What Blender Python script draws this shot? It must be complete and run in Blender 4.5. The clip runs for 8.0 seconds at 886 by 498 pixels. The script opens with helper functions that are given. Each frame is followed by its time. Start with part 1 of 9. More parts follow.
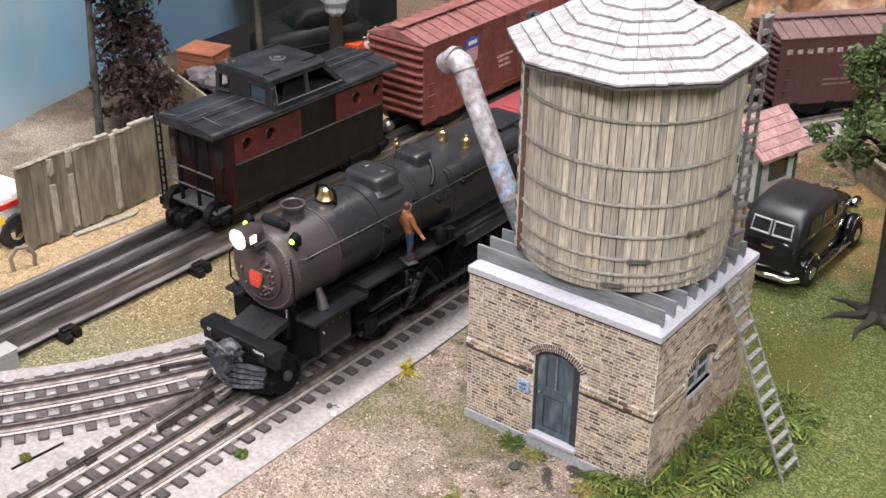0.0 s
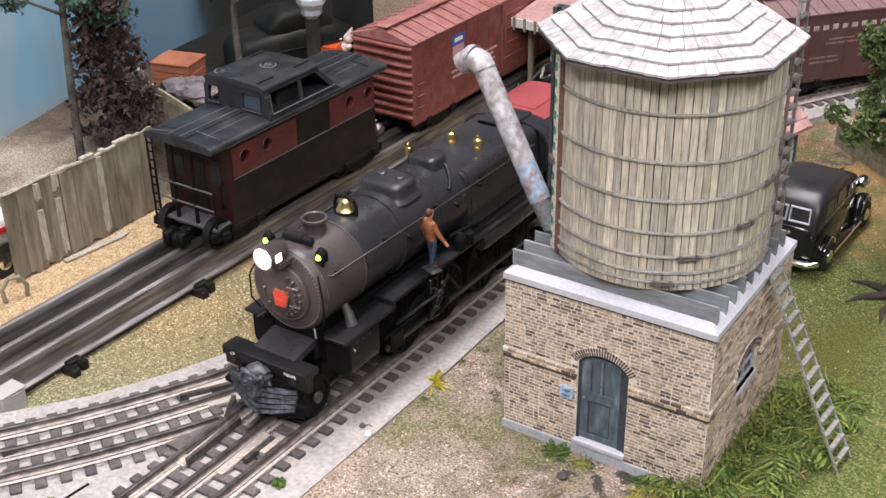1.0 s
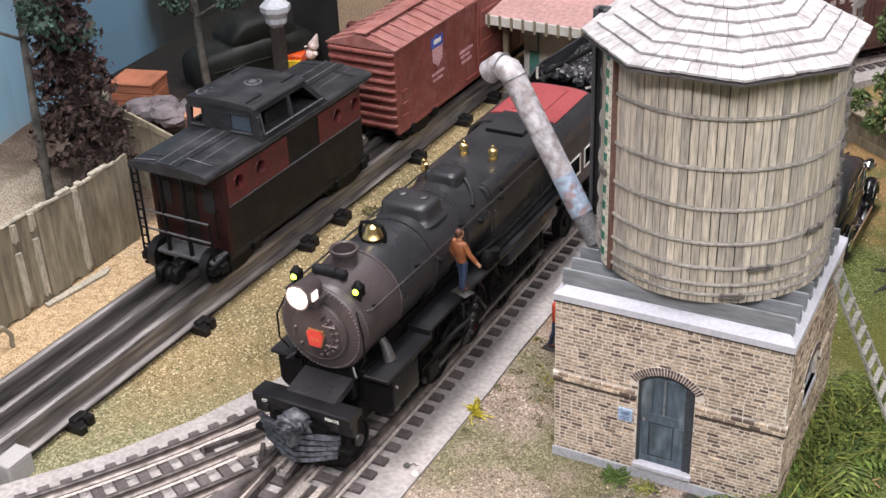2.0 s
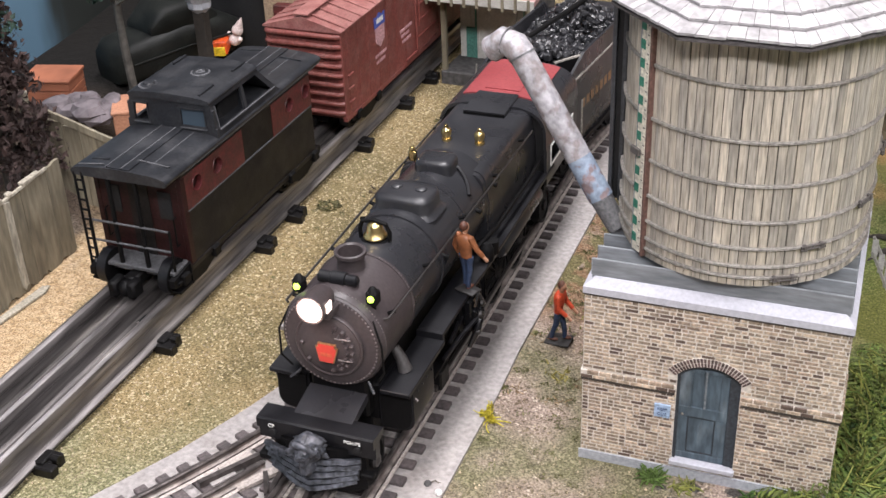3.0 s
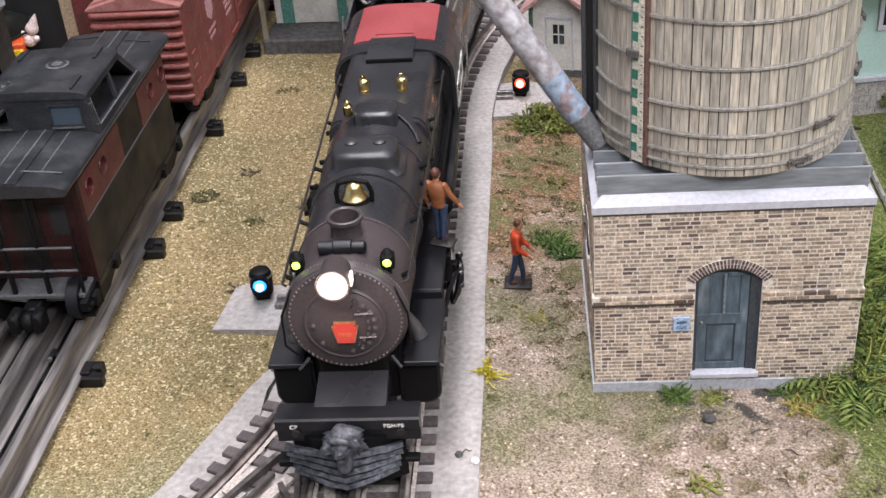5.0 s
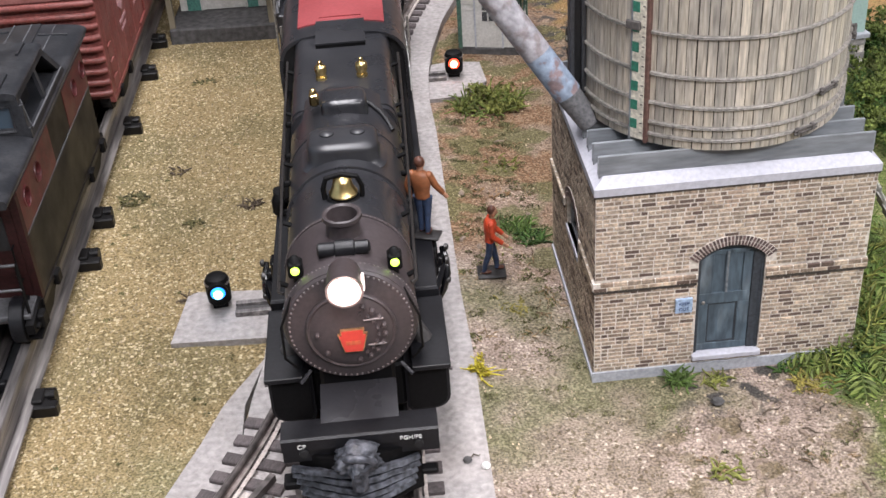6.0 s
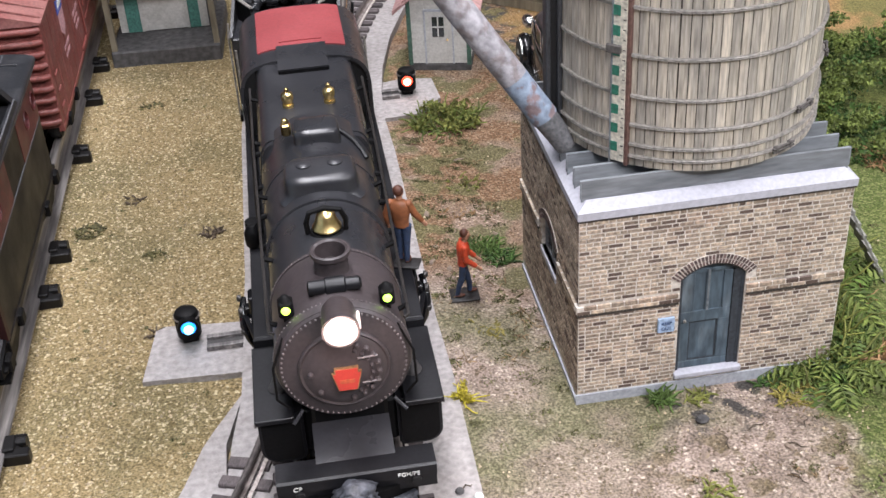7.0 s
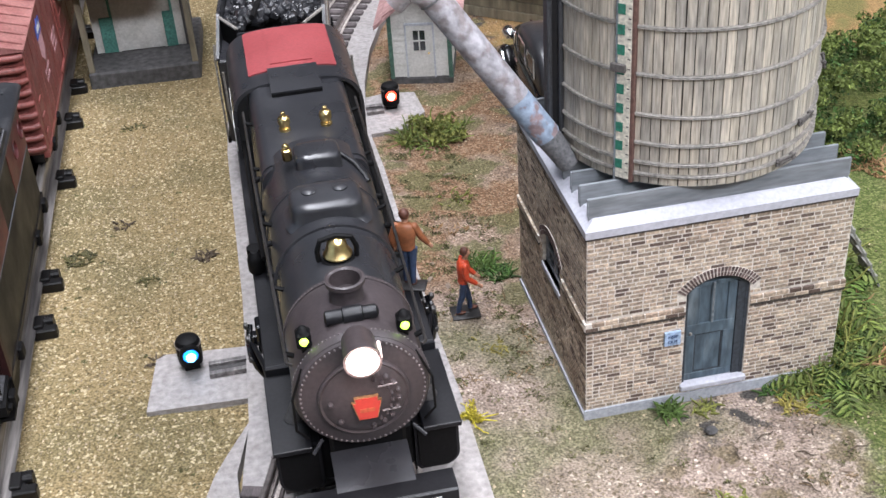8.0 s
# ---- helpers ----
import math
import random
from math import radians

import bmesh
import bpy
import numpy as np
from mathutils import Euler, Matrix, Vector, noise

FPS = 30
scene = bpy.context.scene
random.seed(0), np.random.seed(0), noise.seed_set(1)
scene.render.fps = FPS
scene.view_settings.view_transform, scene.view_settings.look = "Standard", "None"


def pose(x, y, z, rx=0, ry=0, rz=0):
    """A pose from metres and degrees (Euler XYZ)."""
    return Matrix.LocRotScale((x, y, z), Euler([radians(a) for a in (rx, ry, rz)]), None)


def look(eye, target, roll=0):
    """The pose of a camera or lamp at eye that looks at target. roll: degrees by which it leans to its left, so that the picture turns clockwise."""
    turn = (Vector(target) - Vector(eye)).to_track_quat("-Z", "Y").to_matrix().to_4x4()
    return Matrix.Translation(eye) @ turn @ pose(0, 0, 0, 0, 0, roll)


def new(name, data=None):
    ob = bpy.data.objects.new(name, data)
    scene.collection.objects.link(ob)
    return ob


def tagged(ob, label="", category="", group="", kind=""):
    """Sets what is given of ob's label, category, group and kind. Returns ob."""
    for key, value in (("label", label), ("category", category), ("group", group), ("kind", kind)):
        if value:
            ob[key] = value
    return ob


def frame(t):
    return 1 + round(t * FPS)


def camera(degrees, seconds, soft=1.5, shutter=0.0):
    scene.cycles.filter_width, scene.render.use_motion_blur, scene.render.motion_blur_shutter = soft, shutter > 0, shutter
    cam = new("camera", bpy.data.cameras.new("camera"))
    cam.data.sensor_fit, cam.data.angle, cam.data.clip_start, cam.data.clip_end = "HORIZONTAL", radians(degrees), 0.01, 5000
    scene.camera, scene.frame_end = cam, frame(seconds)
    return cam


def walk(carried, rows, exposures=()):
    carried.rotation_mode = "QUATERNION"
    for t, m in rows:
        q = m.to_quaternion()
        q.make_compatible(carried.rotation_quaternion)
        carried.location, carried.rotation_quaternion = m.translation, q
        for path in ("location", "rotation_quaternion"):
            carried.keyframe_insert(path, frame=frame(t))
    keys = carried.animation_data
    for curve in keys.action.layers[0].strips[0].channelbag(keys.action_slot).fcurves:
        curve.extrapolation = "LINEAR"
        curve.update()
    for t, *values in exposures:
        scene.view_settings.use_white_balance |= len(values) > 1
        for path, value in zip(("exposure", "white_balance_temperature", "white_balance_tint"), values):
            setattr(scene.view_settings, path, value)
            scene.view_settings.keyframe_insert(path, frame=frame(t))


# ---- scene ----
cam = camera(39.74, 8.0)
PATH = [
    (0.0, (0.31897, -0.33120, 0.29516), (-0.47706, 0.72357, -0.41463), 0.732),
    (0.5, (0.30619, -0.33330, 0.29355), (-0.46289, 0.73971, -0.41861), 0.638),
    (1.0, (0.27846, -0.33742, 0.29110), (-0.45016, 0.76093, -0.42494), -0.959),
    (1.2, (0.27006, -0.33989, 0.29256), (-0.45279, 0.76144, -0.42476), -2.056),
    (2.3, (0.19927, -0.32419, 0.28400), (-0.39461, 0.83882, -0.45405), -1.978),
    (2.5, (0.18553, -0.31755, 0.27820), (-0.38922, 0.85153, -0.46539), -1.736),
    (3.0, (0.15944, -0.32213, 0.27702), (-0.30968, 0.88441, -0.48072), -2.285),
    (3.5, (0.13254, -0.33884, 0.27069), (-0.22590, 0.89704, -0.50010), -3.638),
    (4.0, (0.10920, -0.33673, 0.26303), (-0.16802, 0.91753, -0.51155), -3.714),
    (4.5, (0.08941, -0.32808, 0.25768), (-0.10576, 0.93675, -0.52470), -4.242),
    (4.7, (0.08002, -0.32402, 0.25702), (-0.08496, 0.94528, -0.52506), -4.746),
    (5.8, (0.02875, -0.29646, 0.24163), (0.06078, 0.96255, -0.57315), -3.582),
    (6.0, (0.02347, -0.29390, 0.24560), (0.08516, 0.96249, -0.57151), -3.958),
    (6.5, (0.01438, -0.29505, 0.24850), (0.12693, 0.95558, -0.57202), -3.845),
    (7.0, (0.00686, -0.28391, 0.25108), (0.16530, 0.96104, -0.57049), -3.566),
    (7.5, (-0.00740, -0.28374, 0.25310), (0.17016, 0.95752, -0.57015), -3.939),
    (8.0, (-0.00643, -0.27771, 0.25726), (0.20332, 0.95733, -0.56777), -4.054),
]
walk(cam, [(t, look(eye, target, roll)) for t, eye, target, roll in PATH], exposures=((0.0, 0.0, 6680, 10), (2.5, 0.0, 6620, 10), (4.5, 0.0, 6480, 10), (6.5, 0.0, 6430, 10), (7.5, 0.06, 6200, 9), (8.0, 0.11, 6120, 8)))
# ==== end path
# world, lights, exposure
MM = 0.001
world = bpy.data.worlds.new("room_air")
scene.world = world
world.use_nodes = True
world.node_tree.nodes["Background"].inputs[0].default_value = (0.60, 0.62, 0.66, 1)
world.node_tree.nodes["Background"].inputs[1].default_value = 0.04
scene.view_settings.exposure = 0.0


def ceiling_lamp(x, y, z, sx, sy, watts, colour=(0.985, 0.96, 1.005)):
    data = bpy.data.lights.new("ceiling_lamp_light", "AREA")
    data.shape, data.size, data.size_y, data.energy, data.color = "RECTANGLE", sx, sy, watts, colour
    ob = new("ceiling_lamp_light", data)
    ob.matrix_world = pose(x, y, z)
    return ob


LAMPS = ((0.45, -0.85, 1.0, 1.2, 0.2, 26.5), (-0.02, 0.12, 1.15, 0.2, 1.2, 22.0), (0.85, 0.0, 1.0, 0.2, 1.2, 12.0))
for lamp in LAMPS:
    ceiling_lamp(*lamp)
# the lit headlamp of the locomotive
head_data = bpy.data.lights.new("headlamp_light", "POINT")
head_data.energy, head_data.color, head_data.shadow_soft_size = 0.03, (1.0, 0.72, 0.62), 0.003
head_light = new("headlamp_light", head_data)
head_light.matrix_world = pose(0.0112, -0.0572, 0.0795)


# ---- mesh helpers (millimetres) ----
class G:
    def __init__(self):
        self.v, self.f, self.m = [], [], []

    def add(self, verts, faces, mi=0):
        n = len(self.v)
        self.v += [tuple(p) for p in verts]
        self.f += [tuple(i + n for i in face) for face in faces]
        self.m += [mi] * len(faces)
        return self

    def box(self, x0, x1, y0, y1, z0, z1, c=0.0, mi=0):
        if c <= 0:
            p = [(x, y, z) for x in (x0, x1) for y in (y0, y1) for z in (z0, z1)]
            return self.add(p, [(0, 1, 3, 2), (4, 6, 7, 5), (0, 4, 5, 1), (2, 3, 7, 6), (0, 2, 6, 4), (1, 5, 7, 3)], mi)
        p, index = [], {}
        lo, hi = (x0, y0, z0), (x1, y1, z1)
        for sx in (0, 1):
            for sy in (0, 1):
                for sz in (0, 1):
                    s = (sx, sy, sz)
                    for a in range(3):
                        q = [0, 0, 0]
                        for b in range(3):
                            q[b] = (hi[b] if s[b] else lo[b]) if b == a else ((hi[b] - c) if s[b] else (lo[b] + c))
                        index[s, a] = len(p)
                        p.append(tuple(q))
        faces = []
        for a in range(3):
            b, d = [k for k in range(3) if k != a]
            for side in (0, 1):
                ring = []
                for u, w in ((0, 0), (1, 0), (1, 1), (0, 1)):
                    s = [0, 0, 0]
                    s[a], s[b], s[d] = side, u, w
                    ring.append(index[tuple(s), a])
                faces.append(ring)
            for u in (0, 1):
                for w in (0, 1):
                    s0, s1 = [0, 0, 0], [0, 0, 0]
                    s0[b], s0[d], s1[b], s1[d] = u, w, u, w
                    s0[a], s1[a] = 0, 1
                    faces.append([index[tuple(s0), b], index[tuple(s1), b], index[tuple(s1), d], index[tuple(s0), d]])
        for s in [(i, j, k) for i in (0, 1) for j in (0, 1) for k in (0, 1)]:
            faces.append([index[s, 0], index[s, 1], index[s, 2]])
        return self.add(p, faces, mi)

    def cyl(self, p0, p1, r0, r1=None, n=16, mi=0, caps=True):
        r1 = r0 if r1 is None else r1
        p0, p1 = Vector(p0), Vector(p1)
        d = (p1 - p0).normalized()
        u = d.orthogonal().normalized()
        w = d.cross(u)
        p = []
        for base, r in ((p0, r0), (p1, r1)):
            for i in range(n):
                a = 2 * math.pi * i / n
                p.append(base + (u * math.cos(a) + w * math.sin(a)) * r)
        faces = [(i, (i + 1) % n, n + (i + 1) % n, n + i) for i in range(n)]
        if caps:
            faces += [tuple(range(n))[::-1], tuple(range(n, 2 * n))]
        return self.add(p, faces, mi)

    def lathe(self, profile, at=(0, 0, 0), axis="z", n=24, mi=0, caps=True):
        """profile: (radius, height) along the axis."""
        p, faces = [], []
        for r, h in profile:
            for i in range(n):
                a = 2 * math.pi * i / n
                c, s = r * math.cos(a), r * math.sin(a)
                p.append({"z": (at[0] + c, at[1] + s, at[2] + h), "y": (at[0] + c, at[1] + h, at[2] + s), "x": (at[0] + h, at[1] + c, at[2] + s)}[axis])
        for k in range(len(profile) - 1):
            for i in range(n):
                j = (i + 1) % n
                faces.append((k * n + i, k * n + j, (k + 1) * n + j, (k + 1) * n + i))
        if caps:
            faces += [tuple(range(n))[::-1], tuple(range((len(profile) - 1) * n, len(profile) * n))]
        return self.add(p, faces, mi)

    def prism(self, poly, axis, a0, a1, mi=0):
        """poly: x -> (y, z), y -> (x, z), z -> (x, y); pushed out along the axis."""
        n = len(poly)
        p = []
        for a in (a0, a1):
            for u, w in poly:
                p.append({"x": (a, u, w), "y": (u, a, w), "z": (u, w, a)}[axis])
        faces = [tuple(range(n)), tuple(range(n, 2 * n))[::-1]] + [(i, n + i, n + (i + 1) % n, (i + 1) % n) for i in range(n)]
        return self.add(p, faces, mi)

    def tube(self, pts, r, n=8, mi=0):
        pts = [Vector(q) for q in pts]
        p, faces, u = [], [], None
        radii = r if isinstance(r, (list, tuple)) else [r] * len(pts)
        for k, q in enumerate(pts):
            d = (pts[min(k + 1, len(pts) - 1)] - pts[max(k - 1, 0)]).normalized()
            u = d.orthogonal().normalized() if u is None else (u - d * u.dot(d)).normalized()
            w = d.cross(u)
            for i in range(n):
                a = 2 * math.pi * i / n
                p.append(q + (u * math.cos(a) + w * math.sin(a)) * radii[k])
        for k in range(len(pts) - 1):
            for i in range(n):
                j = (i + 1) % n
                faces.append((k * n + i, k * n + j, (k + 1) * n + j, (k + 1) * n + i))
        faces += [tuple(range(n))[::-1], tuple(range((len(pts) - 1) * n, len(pts) * n))]
        return self.add(p, faces, mi)

    def ball(self, c, r, sz=1.0, n=10, mi=0):
        k = max(4, n // 2)
        prof = [(max(0.001, r * math.sin(math.pi * i / k)), -r * sz * math.cos(math.pi * i / k)) for i in range(k + 1)]
        return self.lathe(prof, c, "z", n, mi)

    def move(self, m):
        self.v = [tuple(m @ Vector(q)) for q in self.v]
        return self


def mesh_of(name, g, materials, smooth=35, fix=True):
    me = bpy.data.meshes.new(name)
    me.from_pydata([(x * MM, y * MM, z * MM) for x, y, z in g.v], [], g.f)
    if fix:
        bm = bmesh.new()
        bm.from_mesh(me)
        bmesh.ops.recalc_face_normals(bm, faces=bm.faces)
        bm.to_mesh(me)
        bm.free()
    for m in materials if isinstance(materials, (list, tuple)) else [materials]:
        me.materials.append(m)
    if len(set(g.m)) > 1:
        me.polygons.foreach_set("material_index", g.m)
    if smooth:
        me.shade_smooth()
        me.set_sharp_from_angle(angle=radians(smooth))
    return me


def part(name, g, material, parent, label="", smooth=35):
    ob = new(name, mesh_of(name, g, material, smooth))
    ob.parent = parent
    return tagged(ob, label)


def solid(name, g, material, label="", category="", group="", kind="", smooth=35, fix=True):
    ob = new(name, mesh_of(name, g, material, smooth, fix))
    return tagged(ob, label, category, group, kind)


def thing(name, x, y, z, rz, label, category, group="", kind=""):
    ob = new(name)
    ob.empty_display_size = 0.01
    ob.matrix_world = pose(x * MM, y * MM, z * MM, 0, 0, rz)
    return tagged(ob, label, category, group, kind)


# ---- materials ----
def surface(name, base, rough=0.6, metal=0.0, dark=0.6, light=1.25, grain=900.0, stain=60.0, bump=0.15, depth=0.0003, mix=None, amount=0.5, per=0.0, cover=(0.45, 0.65), stretch=(1, 1, 1), odd=None, spec=0.5):
    """A painted or natural surface: base colour with fine grain, broad stains and, with mix, patches of a second colour.
    per: how far pieces differ from one another."""
    m = bpy.data.materials.new(name)
    m.use_nodes = True
    nt = m.node_tree
    nd, ln = nt.nodes, nt.links
    b = nd["Principled BSDF"]
    tc = nd.new("ShaderNodeTexCoord")
    mp = nd.new("ShaderNodeMapping")
    mp.inputs["Scale"].default_value = stretch
    ln.new(tc.outputs["Object"], mp.inputs[0])
    if per:
        own = nd.new("ShaderNodeObjectInfo")
        shift = nd.new("ShaderNodeVectorMath")
        shift.operation = "MULTIPLY_ADD"
        ln.new(own.outputs["Random"], shift.inputs[0])
        shift.inputs[1].default_value = (3.7, 5.3, 1.9)
        ln.new(tc.outputs["Object"], shift.inputs[2])
        ln.new(shift.outputs[0], mp.inputs[0])

    def noise_at(scale, detail=4.0):
        t = nd.new("ShaderNodeTexNoise")
        t.inputs["Scale"].default_value, t.inputs["Detail"].default_value = scale, detail
        ln.new(mp.outputs[0], t.inputs["Vector"])
        return t.outputs["Fac"]

    def ramp(fac, lo, hi, a, c):
        r = nd.new("ShaderNodeMapRange")
        r.inputs["From Min"].default_value, r.inputs["From Max"].default_value = lo, hi
        r.inputs["To Min"].default_value, r.inputs["To Max"].default_value = a, c
        ln.new(fac, r.inputs["Value"])
        return r.outputs[0]

    def times(col, fac):
        x = nd.new("ShaderNodeMix")
        x.data_type, x.blend_type = "RGBA", "MULTIPLY"
        x.inputs["Factor"].default_value = 1.0
        c = nd.new("ShaderNodeCombineColor")
        for k in range(3):
            ln.new(fac, c.inputs[k])
        ln.new(col, x.inputs["A"])
        ln.new(c.outputs[0], x.inputs["B"])
        return x.outputs["Result"]

    rgb = nd.new("ShaderNodeRGB")
    rgb.outputs[0].default_value = (*base, 1)
    col = rgb.outputs[0]
    fine, broad = noise_at(grain), noise_at(stain, 5.0)
    if mix:
        x = nd.new("ShaderNodeMix")
        x.data_type = "RGBA"
        other = nd.new("ShaderNodeRGB")
        other.outputs[0].default_value = (*mix, 1)
        ln.new(ramp(noise_at(stain * 2.3, 8.0), cover[0], cover[1], 0.0, amount), x.inputs["Factor"])
        ln.new(col, x.inputs["A"])
        ln.new(other.outputs[0], x.inputs["B"])
        col = x.outputs["Result"]
    col = times(col, ramp(fine, 0.3, 0.7, dark, light))
    col = times(col, ramp(broad, 0.3, 0.7, (dark + 1) / 2, (light + 1) / 2))
    if per:
        info = nd.new("ShaderNodeObjectInfo")
        geo = nd.new("ShaderNodeNewGeometry")
        add = nd.new("ShaderNodeMath")
        add.operation = "ADD"
        ln.new(info.outputs["Random"], add.inputs[0])
        ln.new(geo.outputs["Random Per Island"], add.inputs[1])
        wrap = nd.new("ShaderNodeMath")
        wrap.operation = "FRACT"
        ln.new(add.outputs[0], wrap.inputs[0])
        col = times(col, ramp(wrap.outputs[0], 0.0, 1.0, 1 - per, 1 + per))
        if odd:
            pick = nd.new("ShaderNodeMix")
            pick.data_type = "RGBA"
            strange = nd.new("ShaderNodeRGB")
            strange.outputs[0].default_value = (*odd[0], 1)
            again = nd.new("ShaderNodeMath")
            again.operation = "MULTIPLY"
            again.inputs[1].default_value = 7.31
            ln.new(wrap.outputs[0], again.inputs[0])
            part_of = nd.new("ShaderNodeMath")
            part_of.operation = "FRACT"
            ln.new(again.outputs[0], part_of.inputs[0])
            ln.new(ramp(part_of.outputs[0], 1 - odd[1] * 1.6, 1 - odd[1] * 0.35, 0.0, 0.92), pick.inputs["Factor"])
            ln.new(col, pick.inputs["A"])
            ln.new(strange.outputs[0], pick.inputs["B"])
            col = times(pick.outputs["Result"], ramp(fine, 0.3, 0.7, 0.8, 1.2))
    ln.new(col, b.inputs["Base Color"])
    b.inputs["Metallic"].default_value = metal
    b.inputs["Specular IOR Level"].default_value = spec
    ln.new(ramp(broad, 0.3, 0.7, max(0.02, rough - 0.12), min(1.0, rough + 0.12)), b.inputs["Roughness"])
    if bump:
        bp = nd.new("ShaderNodeBump")
        bp.inputs["Strength"].default_value, bp.inputs["Distance"].default_value = bump, depth
        ln.new(fine, bp.inputs["Height"])
        ln.new(bp.outputs[0], b.inputs["Normal"])
    return m


def glow(name, colour, strength):
    m = bpy.data.materials.new(name)
    m.use_nodes = True
    b = m.node_tree.nodes["Principled BSDF"]
    b.inputs["Base Color"].default_value = (*colour, 1)
    b.inputs["Emission Color"].default_value = (*colour, 1)
    b.inputs["Emission Strength"].default_value = strength
    return m


def glassy(name, colour, rough=0.08):
    m = bpy.data.materials.new(name)
    m.use_nodes = True
    b = m.node_tree.nodes["Principled BSDF"]
    b.inputs["Base Color"].default_value = (*colour, 1)
    b.inputs["Roughness"].default_value = rough
    b.inputs["Specular IOR Level"].default_value = 0.8
    return m


black_body = surface("weathered_black_paint", (0.0225, 0.0228, 0.0262), 0.31, dark=0.88, light=1.14, mix=(0.031, 0.030, 0.032), amount=0.35, bump=0.05, spec=0.5)
black_low = surface("dull_black_running_gear", (0.0065, 0.0065, 0.008), 0.42, dark=0.7, light=1.4, bump=0.08, spec=0.35)
black_gloss = surface("oily_black_metal", (0.006, 0.006, 0.007), 0.2, dark=0.7, light=1.3, bump=0.1, spec=0.5)
black_matt = surface("flat_black_casting", (0.004, 0.0038, 0.0042), 0.62, bump=0.2, spec=0.16)
grey_smokebox = surface("graphite_grey_smokebox", (0.046, 0.037, 0.039), 0.42, dark=0.82, light=1.2, bump=0.1, mix=(0.055, 0.044, 0.044), amount=0.6, spec=0.45)
pewter = surface("drybrushed_lead_casting", (0.022, 0.0235, 0.028), 0.45, 0.2, 0.25, 3.4, grain=620, bump=0.6, depth=0.0008)
brass = surface("polished_brass", (0.80, 0.60, 0.27), 0.27, 1.0, 0.85, 1.1, bump=0.02)
steel = surface("worn_steel_rail", (0.30, 0.27, 0.26), 0.35, 0.8, 0.6, 1.3, bump=0.1)
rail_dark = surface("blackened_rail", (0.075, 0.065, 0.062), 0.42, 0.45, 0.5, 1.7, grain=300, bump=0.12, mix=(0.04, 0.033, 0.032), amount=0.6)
# paler than the head: the light on the web is put into this colour
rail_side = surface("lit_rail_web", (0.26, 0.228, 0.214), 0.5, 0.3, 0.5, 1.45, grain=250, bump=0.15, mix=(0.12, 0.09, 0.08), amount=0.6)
rod_dark = surface("dark_handrail", (0.03, 0.027, 0.026), 0.4, 0.3, 0.7, 1.4, bump=0.05)
rail_grey = surface("dull_tinplate_rail", (0.13, 0.12, 0.118), 0.4, 0.4, 0.45, 1.7, grain=520, stain=90, mix=(0.26, 0.24, 0.225), amount=0.75, bump=0.15, stretch=(1, 0.07, 1), cover=(0.5, 0.66))
rail_foot = surface("pale_rail_foot", (0.42, 0.37, 0.34), 0.6, 0.1, bump=0.15)
# caboose red darkened for the shade beneath the roof overhang
end_red = surface("shade_dark_red", (0.021, 0.006, 0.006), 0.55, dark=0.6, light=1.4, bump=0.1, spec=0.25)
pipe_grey = surface("dull_grey_pipe", (0.06, 0.056, 0.056), 0.5, 0.2, bump=0.1)
tie_grey = surface("weathered_grey_tie", (0.092, 0.076, 0.076), 0.8, per=0.25, bump=0.4, mix=(0.05, 0.042, 0.043), amount=0.6)
tie_black = surface("black_plastic_tie", (0.007, 0.0065, 0.0068), 0.45, bump=0.2, spec=0.3)
ballast = surface("painted_grey_roadbed", (0.345, 0.32, 0.312), 0.85, dark=0.74, light=1.14, grain=480, stain=30, bump=1.0, depth=0.0012, mix=(0.27, 0.245, 0.23), amount=0.55)
red_roof = surface("faded_red_cab_roof", (0.235, 0.038, 0.042), 0.6, dark=0.85, light=1.15, bump=0.1)
key_red = surface("keystone_red", (0.44, 0.042, 0.03), 0.35, dark=0.93, light=1.07, bump=0.0)
gold_line = surface("gold_edge", (0.40, 0.24, 0.12), 0.35, 0.6, bump=0.0)
white_print = surface("white_lettering", (0.75, 0.75, 0.72), 0.6, bump=0.0)
caboose_red = surface("tuscan_red_caboose", (0.085, 0.015, 0.016), 0.5, dark=0.7, light=1.4, mix=(0.04, 0.015, 0.013), amount=0.7, bump=0.08)
caboose_black = surface("grimy_black_caboose", (0.009, 0.0078, 0.0075), 0.5, mix=(0.024, 0.02, 0.019), amount=0.5, bump=0.1, spec=0.22)
roof_black = surface("dusty_black_roof", (0.0165, 0.0175, 0.0205), 0.4, dark=0.75, light=1.35, mix=(0.042, 0.042, 0.045), amount=0.5, bump=0.1, spec=0.3)
dust_edge = surface("dusty_raised_edge", (0.082, 0.083, 0.09), 0.7, bump=0.2)
boxcar_red = surface("oxide_red_boxcar", (0.165, 0.042, 0.035), 0.55, dark=0.7, light=1.3, mix=(0.22, 0.09, 0.08), amount=0.5, bump=0.12)
boxcar_roof = surface("chalky_red_roof", (0.26, 0.11, 0.098), 0.65, dark=0.8, light=1.2, mix=(0.17, 0.045, 0.04), amount=0.6, bump=0.12)
boxcar_brown = surface("brown_freight_car", (0.062, 0.026, 0.025), 0.6, dark=0.8, light=1.25, bump=0.1)
brown_roof = surface("brown_car_roof", (0.19, 0.115, 0.11), 0.65, bump=0.1)
shield_blue = surface("shield_blue", (0.06, 0.10, 0.42), 0.5, bump=0.0)
shield_pale = surface("shield_pale", (0.50, 0.28, 0.30), 0.6, bump=0.0)
# near-black fill for hollows and openings: their shade is put into the colour
dark_hole = surface("dark_interior", (0.008, 0.008, 0.009), 0.7, bump=0.0)
dark_glass = glassy("dark_glass", (0.015, 0.02, 0.024))
